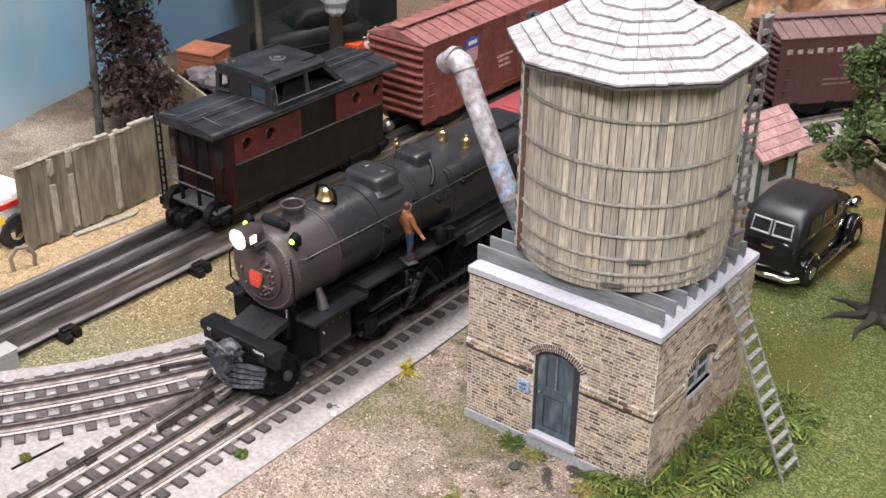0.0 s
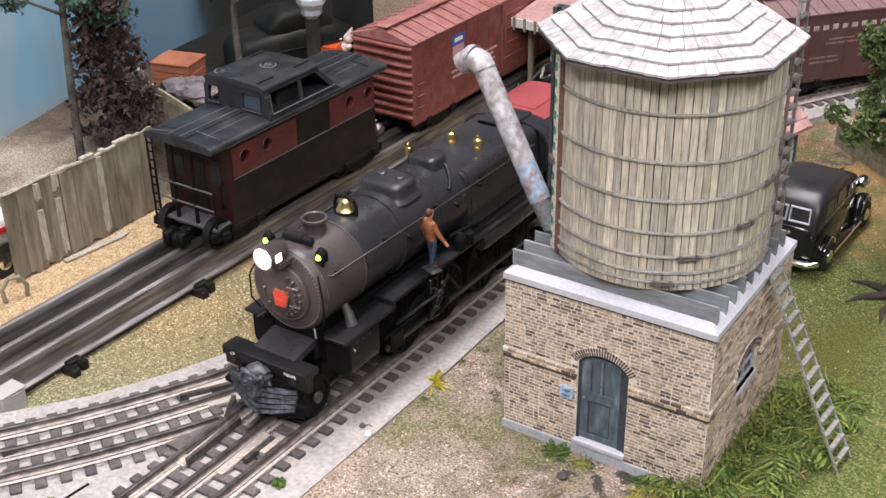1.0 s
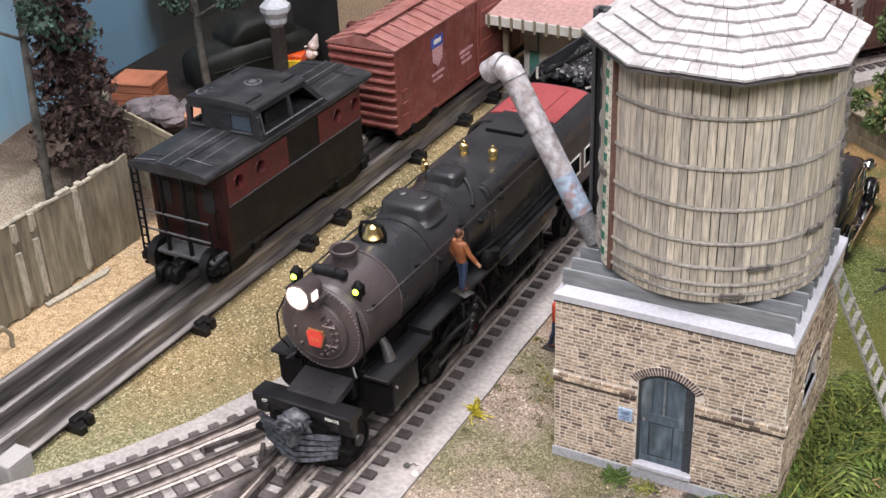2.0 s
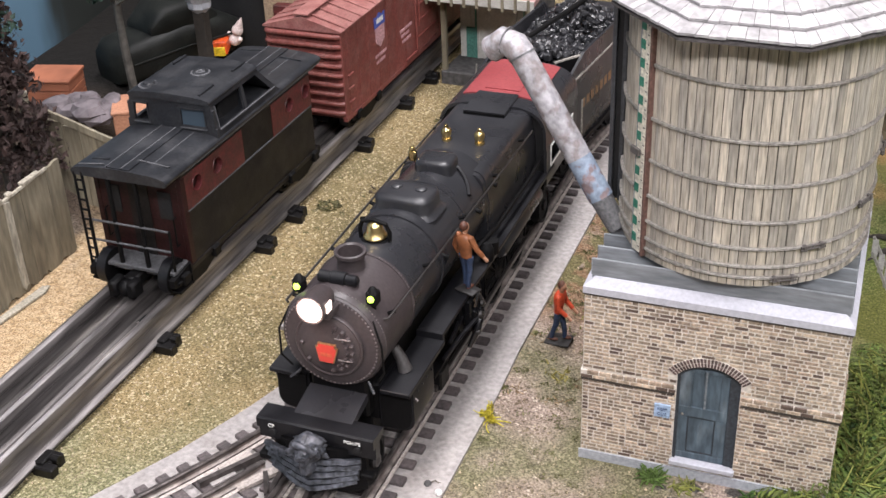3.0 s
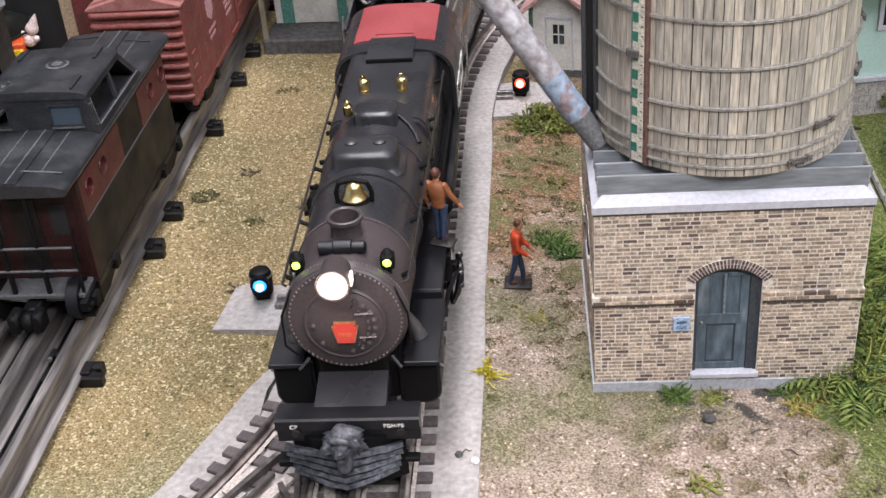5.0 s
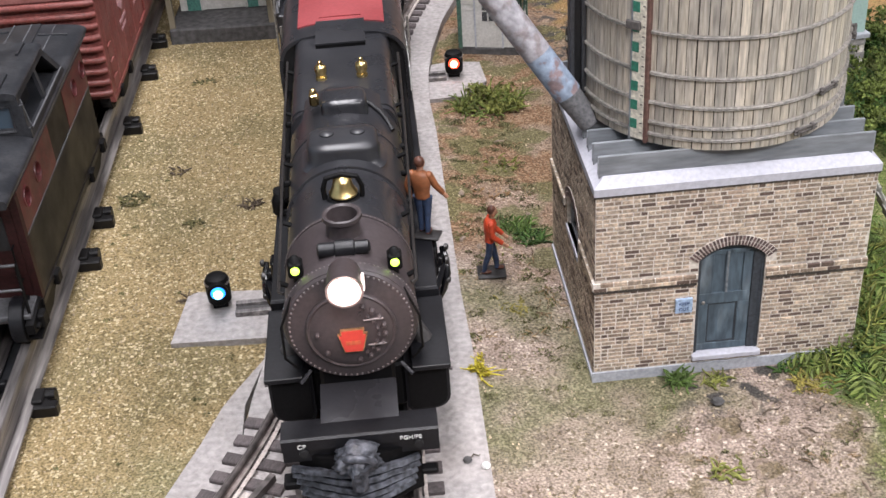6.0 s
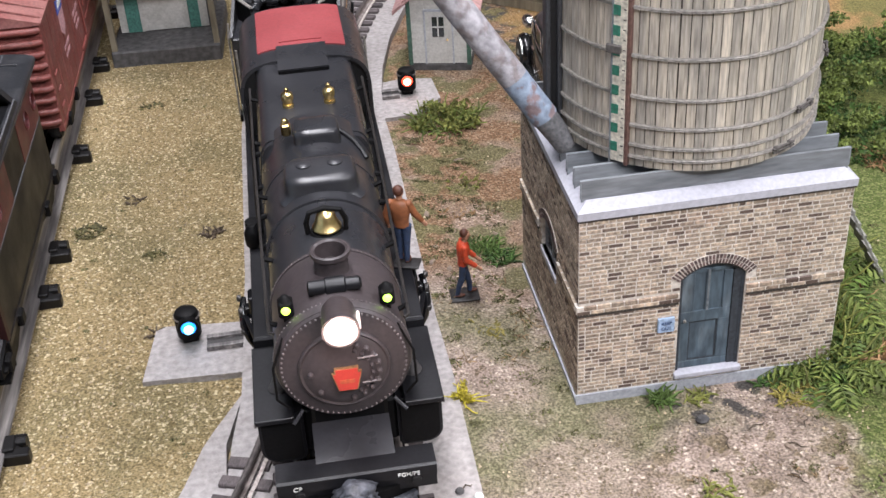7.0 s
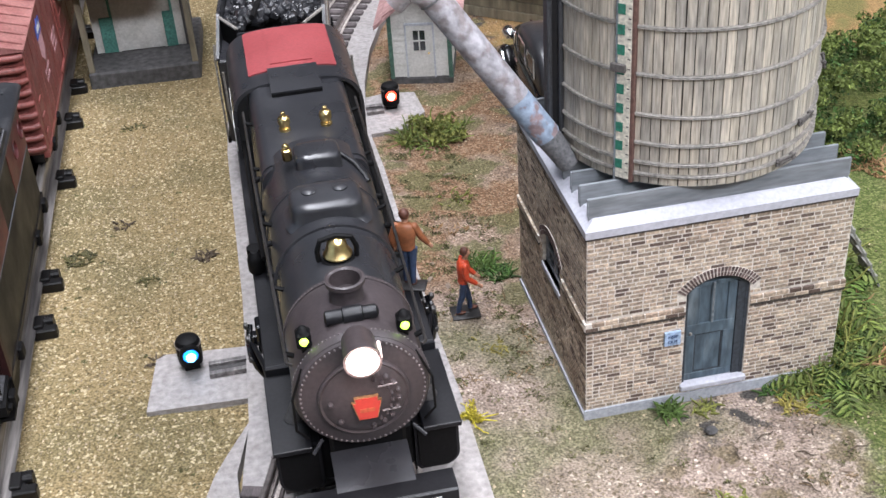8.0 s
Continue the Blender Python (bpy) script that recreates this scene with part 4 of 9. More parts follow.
def voussoirs(hole, depth, count_, put, parent):
    arc = hole[2:]
    (xa, za), (xb, zb) = arc[0], arc[-1]
    mid, half, rise = (xa + xb) / 2, abs(xa - xb) / 2, max(w for _, w in arc) - za
    r = (half * half + rise * rise) / (2 * rise)
    cz = za + rise - r
    top = math.asin(half / r) + 0.06
    bed = G()
    for k in range(count_ + 1):
        t = -top + 2 * top * k / count_
        bed.v += [put(mid + rr * math.sin(t), cz + rr * math.cos(t), d) for rr, d in ((r + 0.15, -0.3), (r + depth + 0.1, -0.3), (r + depth + 0.1, 0.1), (r + 0.15, 0.1))]
    for k in range(count_):
        bed.f += [(4 * k + a, 4 * k + (a + 1) % 4, 4 * k + 4 + (a + 1) % 4, 4 * k + 4 + a) for a in range(4)]
    bed.f += [(0, 1, 2, 3), tuple(4 * count_ + a for a in (3, 2, 1, 0))]
    bed.m = [0] * len(bed.f)
    part("arch_mortar", bed.move(HOUSE_AT), mortar, parent, "pale mortar of the arch", 0)
    for k in range(count_):
        t0 = -top + 2 * top * (k + 0.17) / count_
        t1 = -top + 2 * top * (k + 0.83) / count_
        for r0, r1 in ((r + 0.2, r + depth / 2 - 0.05), (r + depth / 2 + 0.15, r + depth)):
            q = [(mid + rr * math.sin(t), cz + rr * math.cos(t)) for rr, t in ((r0, t0), (r0, t1), (r1, t1), (r1, t0))]
            g = G()
            g.v = [put(a, z, d) for d in (-0.45, 0.1) for a, z in q]
            g.f = [(0, 1, 2, 3), (7, 6, 5, 4), (0, 4, 5, 1), (1, 5, 6, 2), (2, 6, 7, 3), (3, 7, 4, 0)]
            g.m = [0] * 6
            part("brick", g.move(HOUSE_AT), brick_dark, parent, "", 0)


voussoirs(door_hole, 3.3, 26, lambda a, z, d: (a, WY0 + d, z), front_wall)
voussoirs(win_hole, 3.2, 18, lambda a, z, d: (WX1 - d, a, z), right_wall)
voussoirs(win_hole, 3.2, 18, lambda a, z, d: (WX0 + d, a, z), left_wall)

# joists under the tank: thin boards on edge, their ends standing on the coping
for k in range(9):
    y0 = 3.0 + 8.1 * k
    j = thing("joist", HX, y0 + 0.8, 72.9, 0, "slate-grey board on edge carrying the tank", "joist", "joists under the tank")
    part("beam", G().box(-39.4, 39.4, -0.8, 0.2, -3.4, 5.0, 0.15), plank_slate, j, "", 0)
    for sx in (-1, 1):
        part("end_edge", G().box(min(sx * 39.3, sx * 39.7), max(sx * 39.3, sx * 39.7), -0.7, 0.1, -0.8, 4.9), plank_slate, j, "worn board end", 0)

# ---- water tank ----
CX, CY, RAD, TB, TT = 124.0, 38.9, 38.9, 77.9, 157.0
tank = thing("water_tank", CX, CY, TB, 0, "round silvered-wood water tank with iron hoops and a shingled roof", "water tank")
H_ = TT - TB
part("core", G().lathe([(RAD - 0.45, 0.3), (RAD - 0.45, H_)], n=90), gap_and_shadow, tank, "dark joints between the staves")
NST = 90
w_ = 2 * math.pi * RAD / NST
stave_me = []
for k in range(4):
    g = G()
    a = (w_ / 2 - 0.15) / RAD
    arc = [(RAD * math.sin(t), -RAD * math.cos(t)) for t in (-a, -a / 3, a / 3, a)]
    back = [((RAD - 1.3) * math.sin(t), -(RAD - 1.3) * math.cos(t)) for t in (a, -a)]
    g.prism(arc + back, "z", random.uniform(-0.3, 0.1), H_)
    stave_me.append(mesh_of("stave", g, stave_mat, 0))
for k in range(NST):
    ob = new("stave", stave_me[k % 4])
    ob.parent = tank
    ob.matrix_world = pose(CX * MM, CY * MM, TB * MM, 0, 0, 360 * k / NST + random.uniform(-0.15, 0.15))
for k, z in enumerate((142.0, 125.3, 111.6, 99.6, 90.8, 84.7, 81.0)):
    h = part("hoop", G().lathe([(RAD - 0.1, -0.5), (RAD + 0.7, -0.48), (RAD + 0.9, -0.25), (RAD + 0.6, -0.05), (RAD + 0.6, 0.05), (RAD + 0.9, 0.25), (RAD + 0.7, 0.48), (RAD - 0.1, 0.5)], (0, 0, z - TB), n=90), hoop_mat, tank, "grey iron hoop")
    if k in (2, 3, 4, 6):
        a = radians({2: -3, 3: -22, 4: -52, 6: -66}[k] + (2 if k == 6 else 0))
        c, s = math.cos(a), math.sin(a)
        m = Matrix.Translation((RAD * c, RAD * s, z - TB)) @ Matrix.Rotation(a, 4, "Z")
        lug = G()
        lug.box(0.4, 1.9, -3.4, -2.2, -1.0, 1.0, 0.2).box(0.4, 1.9, 2.2, 3.4, -1.0, 1.0, 0.2)
        lug.cyl((1.4, -4.2, 0.5), (1.4, 4.2, 0.5), 0.35, n=8).cyl((1.4, -4.2, -0.5), (1.4, 4.2, -0.5), 0.35, n=8)
        part("turnbuckle", lug.move(m), ladder_dark, h, "dark turnbuckle")

# roof: eight shingled slopes
RX, RY, REAVE, RZ0, RZ1 = 124.4, 35.6, 45.4, 157.0, 181.0
rg = G()
for k in range(8):
    a0, a1 = radians(22.5 + 45 * k), radians(67.5 + 45 * k)
    rg.add([(REAVE * 0.99 * math.cos(a0), REAVE * 0.99 * math.sin(a0), -0.5), (REAVE * 0.99 * math.cos(a1), REAVE * 0.99 * math.sin(a1), -0.5), (0, 0, RZ1 - RZ0 - 0.5)], [(0, 1, 2)])
    rg.add([(REAVE * 0.99 * math.cos(a0), REAVE * 0.99 * math.sin(a0), -1.2), (REAVE * 0.99 * math.cos(a1), REAVE * 0.99 * math.sin(a1), -1.2), (0, 0, -1.2)], [(0, 2, 1)])
    rg.add([(REAVE * 0.99 * math.cos(a0), REAVE * 0.99 * math.sin(a0), -1.2), (REAVE * 0.99 * math.cos(a1), REAVE * 0.99 * math.sin(a1), -1.2), (REAVE * 0.99 * math.cos(a1), REAVE * 0.99 * math.sin(a1), -0.5), (REAVE * 0.99 * math.cos(a0), REAVE * 0.99 * math.sin(a0), -0.5)], [(0, 1, 2, 3)])
rg.move(Matrix.Translation((RX - CX, RY - CY, RZ0 - TB)))
roof = part("roof", rg, shingle_gap, tank, "eight-sided roof of bleached shingles", 0)
ROWS = 9
made = 0
joined = G()
for k in range(8):
    ac = radians(45 + 45 * k)
    for r in range(ROWS):
        f0, f1 = r / ROWS, min(0.985, (r + 1.12) / ROWS)
        half0, half1 = REAVE * math.sin(radians(22.5)) * (1 - f0), REAVE * math.sin(radians(22.5)) * (1 - f1)
        n = max(1, int(round(half0 * 2 / 4.2)))
        cuts = [-1.0] + sorted(-1 + 2 * (i + random.uniform(-0.18, 0.18)) / n for i in range(1, n)) + [1.0]
        for i in range(n):
            u0, u1 = cuts[i], cuts[i + 1]
            lift = random.uniform(0.1, 0.35)
            drop = random.uniform(-0.003, 0.003)
            q = []
            for lay in (0, 1):
                for f, half, u in ((f0 + drop, half0, u0), (f0 + drop, half0, u1), (f1, half1, u1), (f1, half1, u0)):
                    ap = REAVE * math.cos(radians(22.5)) * (1 - f)
                    side = u * half * 0.997 + (0.08 if u == u0 and i else (-0.08 if u == u1 and i < n - 1 else 0))
                    zz = f * (RZ1 - RZ0) + (0.95 + lift if f == f0 + drop else 0.05) - (0.75 if lay == 0 and f == f0 + drop else (0.0 if lay else 0.3))
                    x, y = ap, side
                    q.append((x * math.cos(ac) - y * math.sin(ac) + RX - CX, x * math.sin(ac) + y * math.cos(ac) + RY - CY, zz + RZ0 - TB))
            g = joined if made >= 290 or k in (0, 1, 2) else G()
            g.add(q, [(4, 5, 6, 7), (3, 2, 1, 0), (0, 1, 5, 4), (1, 2, 6, 5), (2, 3, 7, 6), (3, 0, 4, 7)])
            if g is not joined:
                part("shingle", g, shingle_mat, roof, "", 0)
                made += 1
tagged(part("shingle_field", joined, shingle_mat, roof, "bleached shingles", 0), kind="stuff")
ball = G().lathe([(2.6, 0), (2.2, 2.5), (0.9, 3.5), (1.5, 5.0), (0.6, 6.5)], (RX - CX, RY - CY, RZ1 - TB - 1.0), n=12)
part("finial", ball, shingle_mat, roof, "pale finial")

# level gauge board
ga = math.atan2(10.0 - CY, 96.0 - CX)
M_G = Matrix.Translation((CX + (RAD + 0.8) * math.cos(ga), CY + (RAD + 0.8) * math.sin(ga), 79.0)) @ Matrix.Rotation(ga + math.pi / 2, 4, "Z")
gauge = thing("level_gauge", 0, 0, 0, 0, "tall green and cream water level board on the tank", "gauge board")
gauge.matrix_world = Matrix.Translation(M_G.translation * MM) @ Matrix.Rotation(ga + math.pi / 2, 4, "Z")
part("board", G().box(-2.6, 1.4, -0.9, 0.8, 0, 76.0, 0.1), gauge_white, gauge, "cream board")
part("edge_strip", G().box(1.45, 2.5, -0.8, 0.9, -1.0, 76.5, 0.15), gauge_brown, gauge, "brown edge strip")
part("edge_strip", G().box(-3.3, -2.65, -0.8, 0.8, -1.0, 76.5, 0.1), plank_slate, gauge, "grey edge strip")
for k in range(13):
    part("mark", G().box(-2.62, -0.5, -1.05, -0.85, 3.2 + 5.8 * k, 6.1 + 5.8 * k), gauge_green, gauge, "green mark")
for k in range(26):
    part("tick", G().box(0.4, 1.2, -0.98, -0.88, 2 + 2.9 * k, 2.35 + 2.9 * k), ladder_dark, gauge, "fine dark tick")
part("pointer", G().box(-4.2, 0.2, -2.2, -1.1, 33.2, 35.6, 0.2), ladder_dark, gauge, "dark iron pointer")

# guide post beside the spout
post_dark = surface("dark_slotted_iron", (0.055, 0.058, 0.065), 0.5, 0.2, bump=0.15)
post = thing("guide_post", 82.9, 35.4, 82.0, 0, "dark slotted guide post beside the tank", "post")
part("channel", G().box(-2.4, -1.0, -2.2, 2.2, 0, 78.0, 0.2).box(1.0, 2.4, -2.2, 2.2, 1.2, 78.0, 0.2).box(-1.1, 1.1, 0.6, 2.2, 0.6, 78), post_dark, post, "dark iron channel")
part("slot", G().box(-0.98, 0.98, -0.6, 0.55, 2, 77.6), dark_hole, post, "dark slot")
part("bracket", G().box(2.3, 6.0, -1, 1, 8, 10).box(2.3, 6.0, -1, 1, 66, 68), ladder_dark, post, "iron bracket")

# spout
spout = thing("water_spout", 84.0, 29.0, 78.0, 0, "mottled blue-grey water spout swung out from the tank", "spout")
P0, P1, P2 = Vector((0, 0, 0)), Vector((-36.5, 10.0, 54.0)), Vector((-45.5, 12.0, 51.0))
ax = (P1 - P0).normalized()
part("foot", G().tube([P0 - ax * 3, P0 + ax * 9], [3.4, 3.9], 20), tube_dark, spout, "grey spout foot")
part("lower_tube", G().tube([P0 + ax * 8.5, P0 + ax * 24], 4.25, 24), tube_low, spout, "blue and rusty tube")
part("upper_tube", G().tube([P0 + ax * 23.8, P1 - ax * 2], [4.25, 4.35], 24), tube_mat, spout, "pale mottled tube")
MID = P1 + Vector((-4.6, 1.2, 0.6))
el = [P1 - ax * 4.5, P1 - ax * 3.4, P1 - ax * 0.6 + Vector((-0.6, 0.2, 0)), MID, P2]
part("elbow", G().tube(el, [4.35, 4.5, 4.75, 4.6, 4.3], 24), tube_mat, spout, "pale mitred elbow", 50)
out = (P2 - MID).normalized()
part("mouth", G().tube([P2 - out * 0.6, P2 + out * 0.4, P2 + out * 0.4, P2 - out * 2.0], [4.45, 4.45, 3.7, 3.6], 24), tube_mat, spout, "pale rolled mouth")
part("mouth_hole", G().tube([P2 - out * 0.3, P2 + out * 0.15], [3.75, 3.75], 24), dark_hole, spout, "dark opening")
part("seam", G().tube([P1 - ax * 4.0, P1 - ax * 3.4], 4.72, 24), tube_dark, spout, "dark seam")
half_way = (ax + out).normalized()
part("seam", G().tube([MID + Vector((1.0, 0, 0.0)) - half_way * 0.2, MID + Vector((1.0, 0, 0)) + half_way * 0.2], 4.86, 24), tube_dark, spout, "dark mitre seam")

# leaning ladder and fixed ladder


def ladder(name, a0, a1, b0, b1, rungs, wid, material, label, category, tread=0.35):
    """Rails from a0 to a1 and b0 to b1."""
    th = thing(name, *a0, 0, label, category)
    o = Vector(a0)
    for p, q in ((a0, a1), (b0, b1)):
        p, q = Vector(p) - o, Vector(q) - o
        side = (Vector((0, 0, 1)).cross(q - p) + Vector((1e-6, 0, 0))).normalized() * wid
        fr = (q - p).cross(side).normalized() * wid * 0.7
        g = G()
        g.v = [tuple(base + side * sx + fr * sy) for base in (p, q) for sx, sy in ((-1, -1), (1, -1), (1, 1), (-1, 1))]
        g.f = [(0, 1, 2, 3), (7, 6, 5, 4), (0, 4, 5, 1), (1, 5, 6, 2), (2, 6, 7, 3), (3, 7, 4, 0)]
        g.m = [0] * 6
        part("rail", g, material, th, "", 0)
    for k in range(rungs):
        t = (k + 0.7) / rungs
        p, q = Vector(a0).lerp(Vector(a1), t) - o, Vector(b0).lerp(Vector(b1), t) - o
        up = Vector((0, 0, 1)) * (0.7 if tread < 1 else 0.35)
        out = (q - p).cross(up).normalized() * tread
        g = G()
        g.v = [tuple(base + up * sx + out * sy) for base in (p, q) for sx, sy in ((-1, -1), (1, -1), (1, 1), (-1, 1))]
        g.f = [(0, 1, 2, 3), (7, 6, 5, 4), (0, 4, 5, 1), (1, 5, 6, 2), (2, 6, 7, 3), (3, 7, 4, 0)]
        g.m = [0] * 6
        part("rung", g, material, th, "", 0)
    return th


ladder("leaning_ladder", (201.5, 39.0, 0.3), (165.9, 44.5, 71.0), (202.5, 51.5, 0.3), (165.9, 54.5, 71.0), 14, 0.55, ladder_grey, "grey ladder leaning on the house coping", "ladder", 0.95)
tl = ladder("tank_ladder", (158.6, 62.5, 73.2), (158.6, 62.5, 168.0), (159.4, 69.0, 73.2), (159.4, 69.0, 168.0), 17, 0.6, ladder_iron, "dark grey fixed ladder up the side of the tank", "ladder", 1.4)
part("foot_plate", G().prism([(-1.4, -1.2), (-0.6, 7.6), (1.6, 7.6), (1.4, -1.2)], "z", -1.4, 8.0), ladder_iron, tl, "dark folded foot plate", 0)


# ---- locomotive ----
def wheel(r, wid, spokes, parent, x, y, z, label):
    side = 1 if x > 0 else -1
    w = part("wheel", G().lathe([(r, -wid / 2), (r, wid / 2), (r - 1.4, wid / 2 + 0.1), (r - 1.6, wid / 2 - 0.6), (2.6, wid / 2 - 0.6), (2.4, wid / 2 + 0.5), (0.4, wid / 2 + 0.6)] if side > 0 else [(0.4, -wid / 2 - 0.6), (2.4, -wid / 2 - 0.5), (2.6, -wid / 2 + 0.6), (r - 1.6, -wid / 2 + 0.6), (r - 1.4, -wid / 2 - 0.1), (r, -wid / 2), (r, wid / 2)], (x, y, z), "x", 28), black_matt, parent, label)
    g = G().lathe([(r + 0.15, -wid / 2 + 0.2), (r + 0.15, wid / 2 - 0.2)], (x, y, z), "x", 28, 0, False)
    part("tyre", g, black_low, w, "dark worn tyre")
    if spokes:
        g = G()
        for k in range(spokes):
            a = 2 * math.pi * k / spokes
            g.cyl((x + side * (wid / 2 - 0.2), y, z), (x + side * (wid / 2 - 0.2), y + (r - 1.5) * math.cos(a), z + (r - 1.5) * math.sin(a)), 0.6, n=6)
        part("spoke_ring", g, black_matt, w)
    return w


rivet_mat = surface("scuffed_rivet", (0.13, 0.11, 0.11), 0.5, bump=0.0)
loco = thing("steam_locomotive", 11.5, 0, 0, -0.5, "weathered black steam locomotive with lit headlamp on the main track", "locomotive")
BZ, BR = 60.0, 17.2
part("smokebox", G().lathe([(BR - 0.3, -39.5), (BR + 0.3, -38), (BR + 0.3, -36.8), (BR, -36.5), (BR, -14.5), (BR + 0.35, -14.4), (BR + 0.35, -13.2), (BR, -13)], (0, 0, BZ), "y", 64), grey_smokebox, loco, "graphite-grey smokebox")
face = part("smokebox_front", G().lathe([(0.5, -41.6), (7, -41.5), (14.2, -40.7), (16.2, -40.2), (16.8, -39.4), (16.8, -38)], (0, 0, BZ), "y", 64), grey_smokebox, loco, "graphite-grey smokebox front")
part("smokebox_door", G().lathe([(0.5, -43.6), (4, -43.4), (8, -42.9), (10.4, -42.2), (11.2, -41.4), (11.2, -40.8)], (0, 0, BZ - 0.3), "y", 56), grey_smokebox, face, "domed smokebox door")
part("door_ring", G().lathe([(10.7, -42.0), (11.2, -42.3), (11.6, -41.9), (11.6, -41.0), (10.7, -41.0)], (0, 0, BZ - 0.3), "y", 56), grey_smokebox, face, "worn door rim")
for ring_r, ring_y, count in ((15.7, -40.45, 68),):
    g = G()
    for k in range(count):
        a = 2 * math.pi * k / count
        g.ball((ring_r * math.cos(a), ring_y, BZ + ring_r * math.sin(a)), 0.36, n=6)
    tagged(part("rivets", g, rivet_mat, face, "ring of small rivets"), kind="stuff")
g = G()
for y in (-37.4, -14.0):
    for k in range(48):
        a = math.pi * (k + 0.5) / 48
        g.ball(((BR + 0.3) * math.cos(a), y, BZ + (BR + 0.3) * math.sin(a)), 0.27, n=6)
tagged(part("rivets", g, rivet_mat, loco, "rows of small rivets"), kind="stuff")
# hinges, dogs and numerals in low relief on the door
for k, a in enumerate((66, 48, 30, 12, -6, -24, -42, -60, -80, -140, 178)):
    for r_, size in ((8.6, 0.75), (6.9, 0.5)):
        if r_ < 8 and k > 7:
            continue
        c, s_ = math.cos(radians(a)), math.sin(radians(a))
        part("door_dog", G().lathe([(size, 0), (size, -0.9), (size * 0.6, -1.3), (0.1, -1.35)], (r_ * c, -42.6 if r_ > 8 else -43.0, BZ - 0.3 + r_ * s_), "y", 8), grey_smokebox, face, "small door clamp")
for z, x0, x1 in ((4.2, 3.4, 8.4), (-3.6, 4.0, 8.6)):
    part("hinge", G().tube([(x0, -44.2, BZ + z), (x1, -43.6, BZ + z - 0.2)], 0.32, 6), rivet_mat, face, "thin hinge strap")
for sx in (-1, 1):
    part("stay", G().tube([(sx * 11.8, -40.0, BZ - 13.2), (sx * 14.6, -42.6, 44.6)], 0.5, 8), black_body, loco, "dark stay rod")
key_dim = surface("dim_bronze_print", (0.42, 0.09, 0.04), 0.4, bump=0.0)
# keystone plate
key = [(-3.9, 4.2), (-3.9, 2.6), (-4.9, 2.6), (-3.1, -3.6), (3.1, -3.6), (4.9, 2.6), (3.9, 2.6), (3.9, 4.2)]
M_K = Matrix.Translation((0.3, -44.6, 58.2)) @ Matrix.Rotation(radians(-7), 4, "X")
plate = part("keystone_plate", G().prism([(x * 0.78, z * 0.84) for x, z in key], "y", 0, 0.8).move(M_K), gold_line, loco, "gold-edged keystone plate", 0)
part("keystone_face", G().prism([(x * 0.70, z * 0.75) for x, z in key], "y", -0.35, 0.2).move(M_K), key_red, plate, "red enamel face", 0)
part("keystone_bar", G().box(-1.9, 1.9, -0.42, -0.2, -0.7, 0.4).move(M_K), key_dim, plate, "illegible gold bar", 0)
# headlamp
lamp_ = part("headlamp", G().lathe([(3.0, -41), (4.0, -43), (4.4, -50.2), (4.6, -50.6), (4.6, -52.0), (4.0, -52.1), (3.8, -51.0), (0.3, -50.8)], (0, 0, 78.6), "y", 28), grey_smokebox, loco, "round headlamp housing")
bulb_mat = glow("headlamp_glow", (1.0, 0.93, 0.82), 28.0)
part("lens", G().lathe([(0.3, -53.0), (2.1, -52.7), (3.4, -51.9), (3.7, -50.9)], (0, 0, 78.6), "y", 24), bulb_mat, lamp_, "lit white lens")
part("number_glass", G().box(4.2, 4.9, -49.8, -46.4, 76.9, 80.3, 0.3), glow("number_glass_glow", (1.0, 0.80, 0.74), 1.6), lamp_, "lit pale number glass")
part("bracket", G().box(-4, 4, -47, -38, 72.5, 75.5, 0.6), grey_smokebox, loco, "headlamp bracket")
part("dynamo", G().lathe([(1.1, -6.8), (1.9, -6.4), (1.9, -2.4), (2.3, -2.1), (2.3, 2.6), (1.8, 2.9), (1.8, 6.2), (1.0, 6.8)], (0, -31.5, 78.0), "x", 18), black_low, loco, "small horizontal dynamo")
part("bracket", G().box(-3, 3, -33.5, -29.5, 74, 77.5, 0.5), grey_smokebox, loco, "dynamo bracket")
# marker lamps
marker_glow = glow("marker_glow", (0.55, 1.0, 0.08), 4.5)
for sx in (-1, 1):
    mk = part("marker_lamp", G().box(sx * 12.6 - 1.9, sx * 12.6 + 1.9, -35.8, -32.0, 72.6, 77.4, 0.6).cyl((sx * 12.6, -34, 70.0), (sx * 12.6, -34, 73), 0.9, n=8).lathe([(1.7, 0), (1.0, 1.2), (0.4, 1.6)], (sx * 12.6, -34, 77.2), "z", 12), black_matt, loco, "small marker lamp")
    part("lens", G().lathe([(0.2, -36.7), (0.8, -36.5), (1.2, -35.7)], (sx * 12.6, 0, 75.2), "y", 14), marker_glow, mk, "lit yellow-green lens")
# stack
stack = part("smokestack", G().lathe([(6.4, 0), (5.4, 0.9), (4.6, 2.2), (4.4, 4.0), (4.4, 6.6), (4.9, 7.4), (5.2, 7.6), (5.2, 8.7), (4.6, 8.9), (4.0, 8.5), (3.8, 4.0), (0.2, 3.6)], (0, -22.0, 74.0), "z", 32), grey_smokebox, loco, "flared smokestack")
# boiler courses
part("boiler", G().lathe([(BR - 0.1, -13.2), (BR + 0.1, 15), (BR + 0.5, 40), (BR + 0.6, 66)], (0, 0, BZ - 0.2), "y", 64), black_body, loco, "weathered black boiler barrel")
for y in (12.4, 38.0):
    part("boiler_band", G().lathe([(BR + 0.2, -0.8), (BR + 0.75, -0.7), (BR + 0.75, 0.7), (BR + 0.2, 0.8)], (0, y, BZ - 0.2), "y", 64), black_body, loco, "raised boiler band")


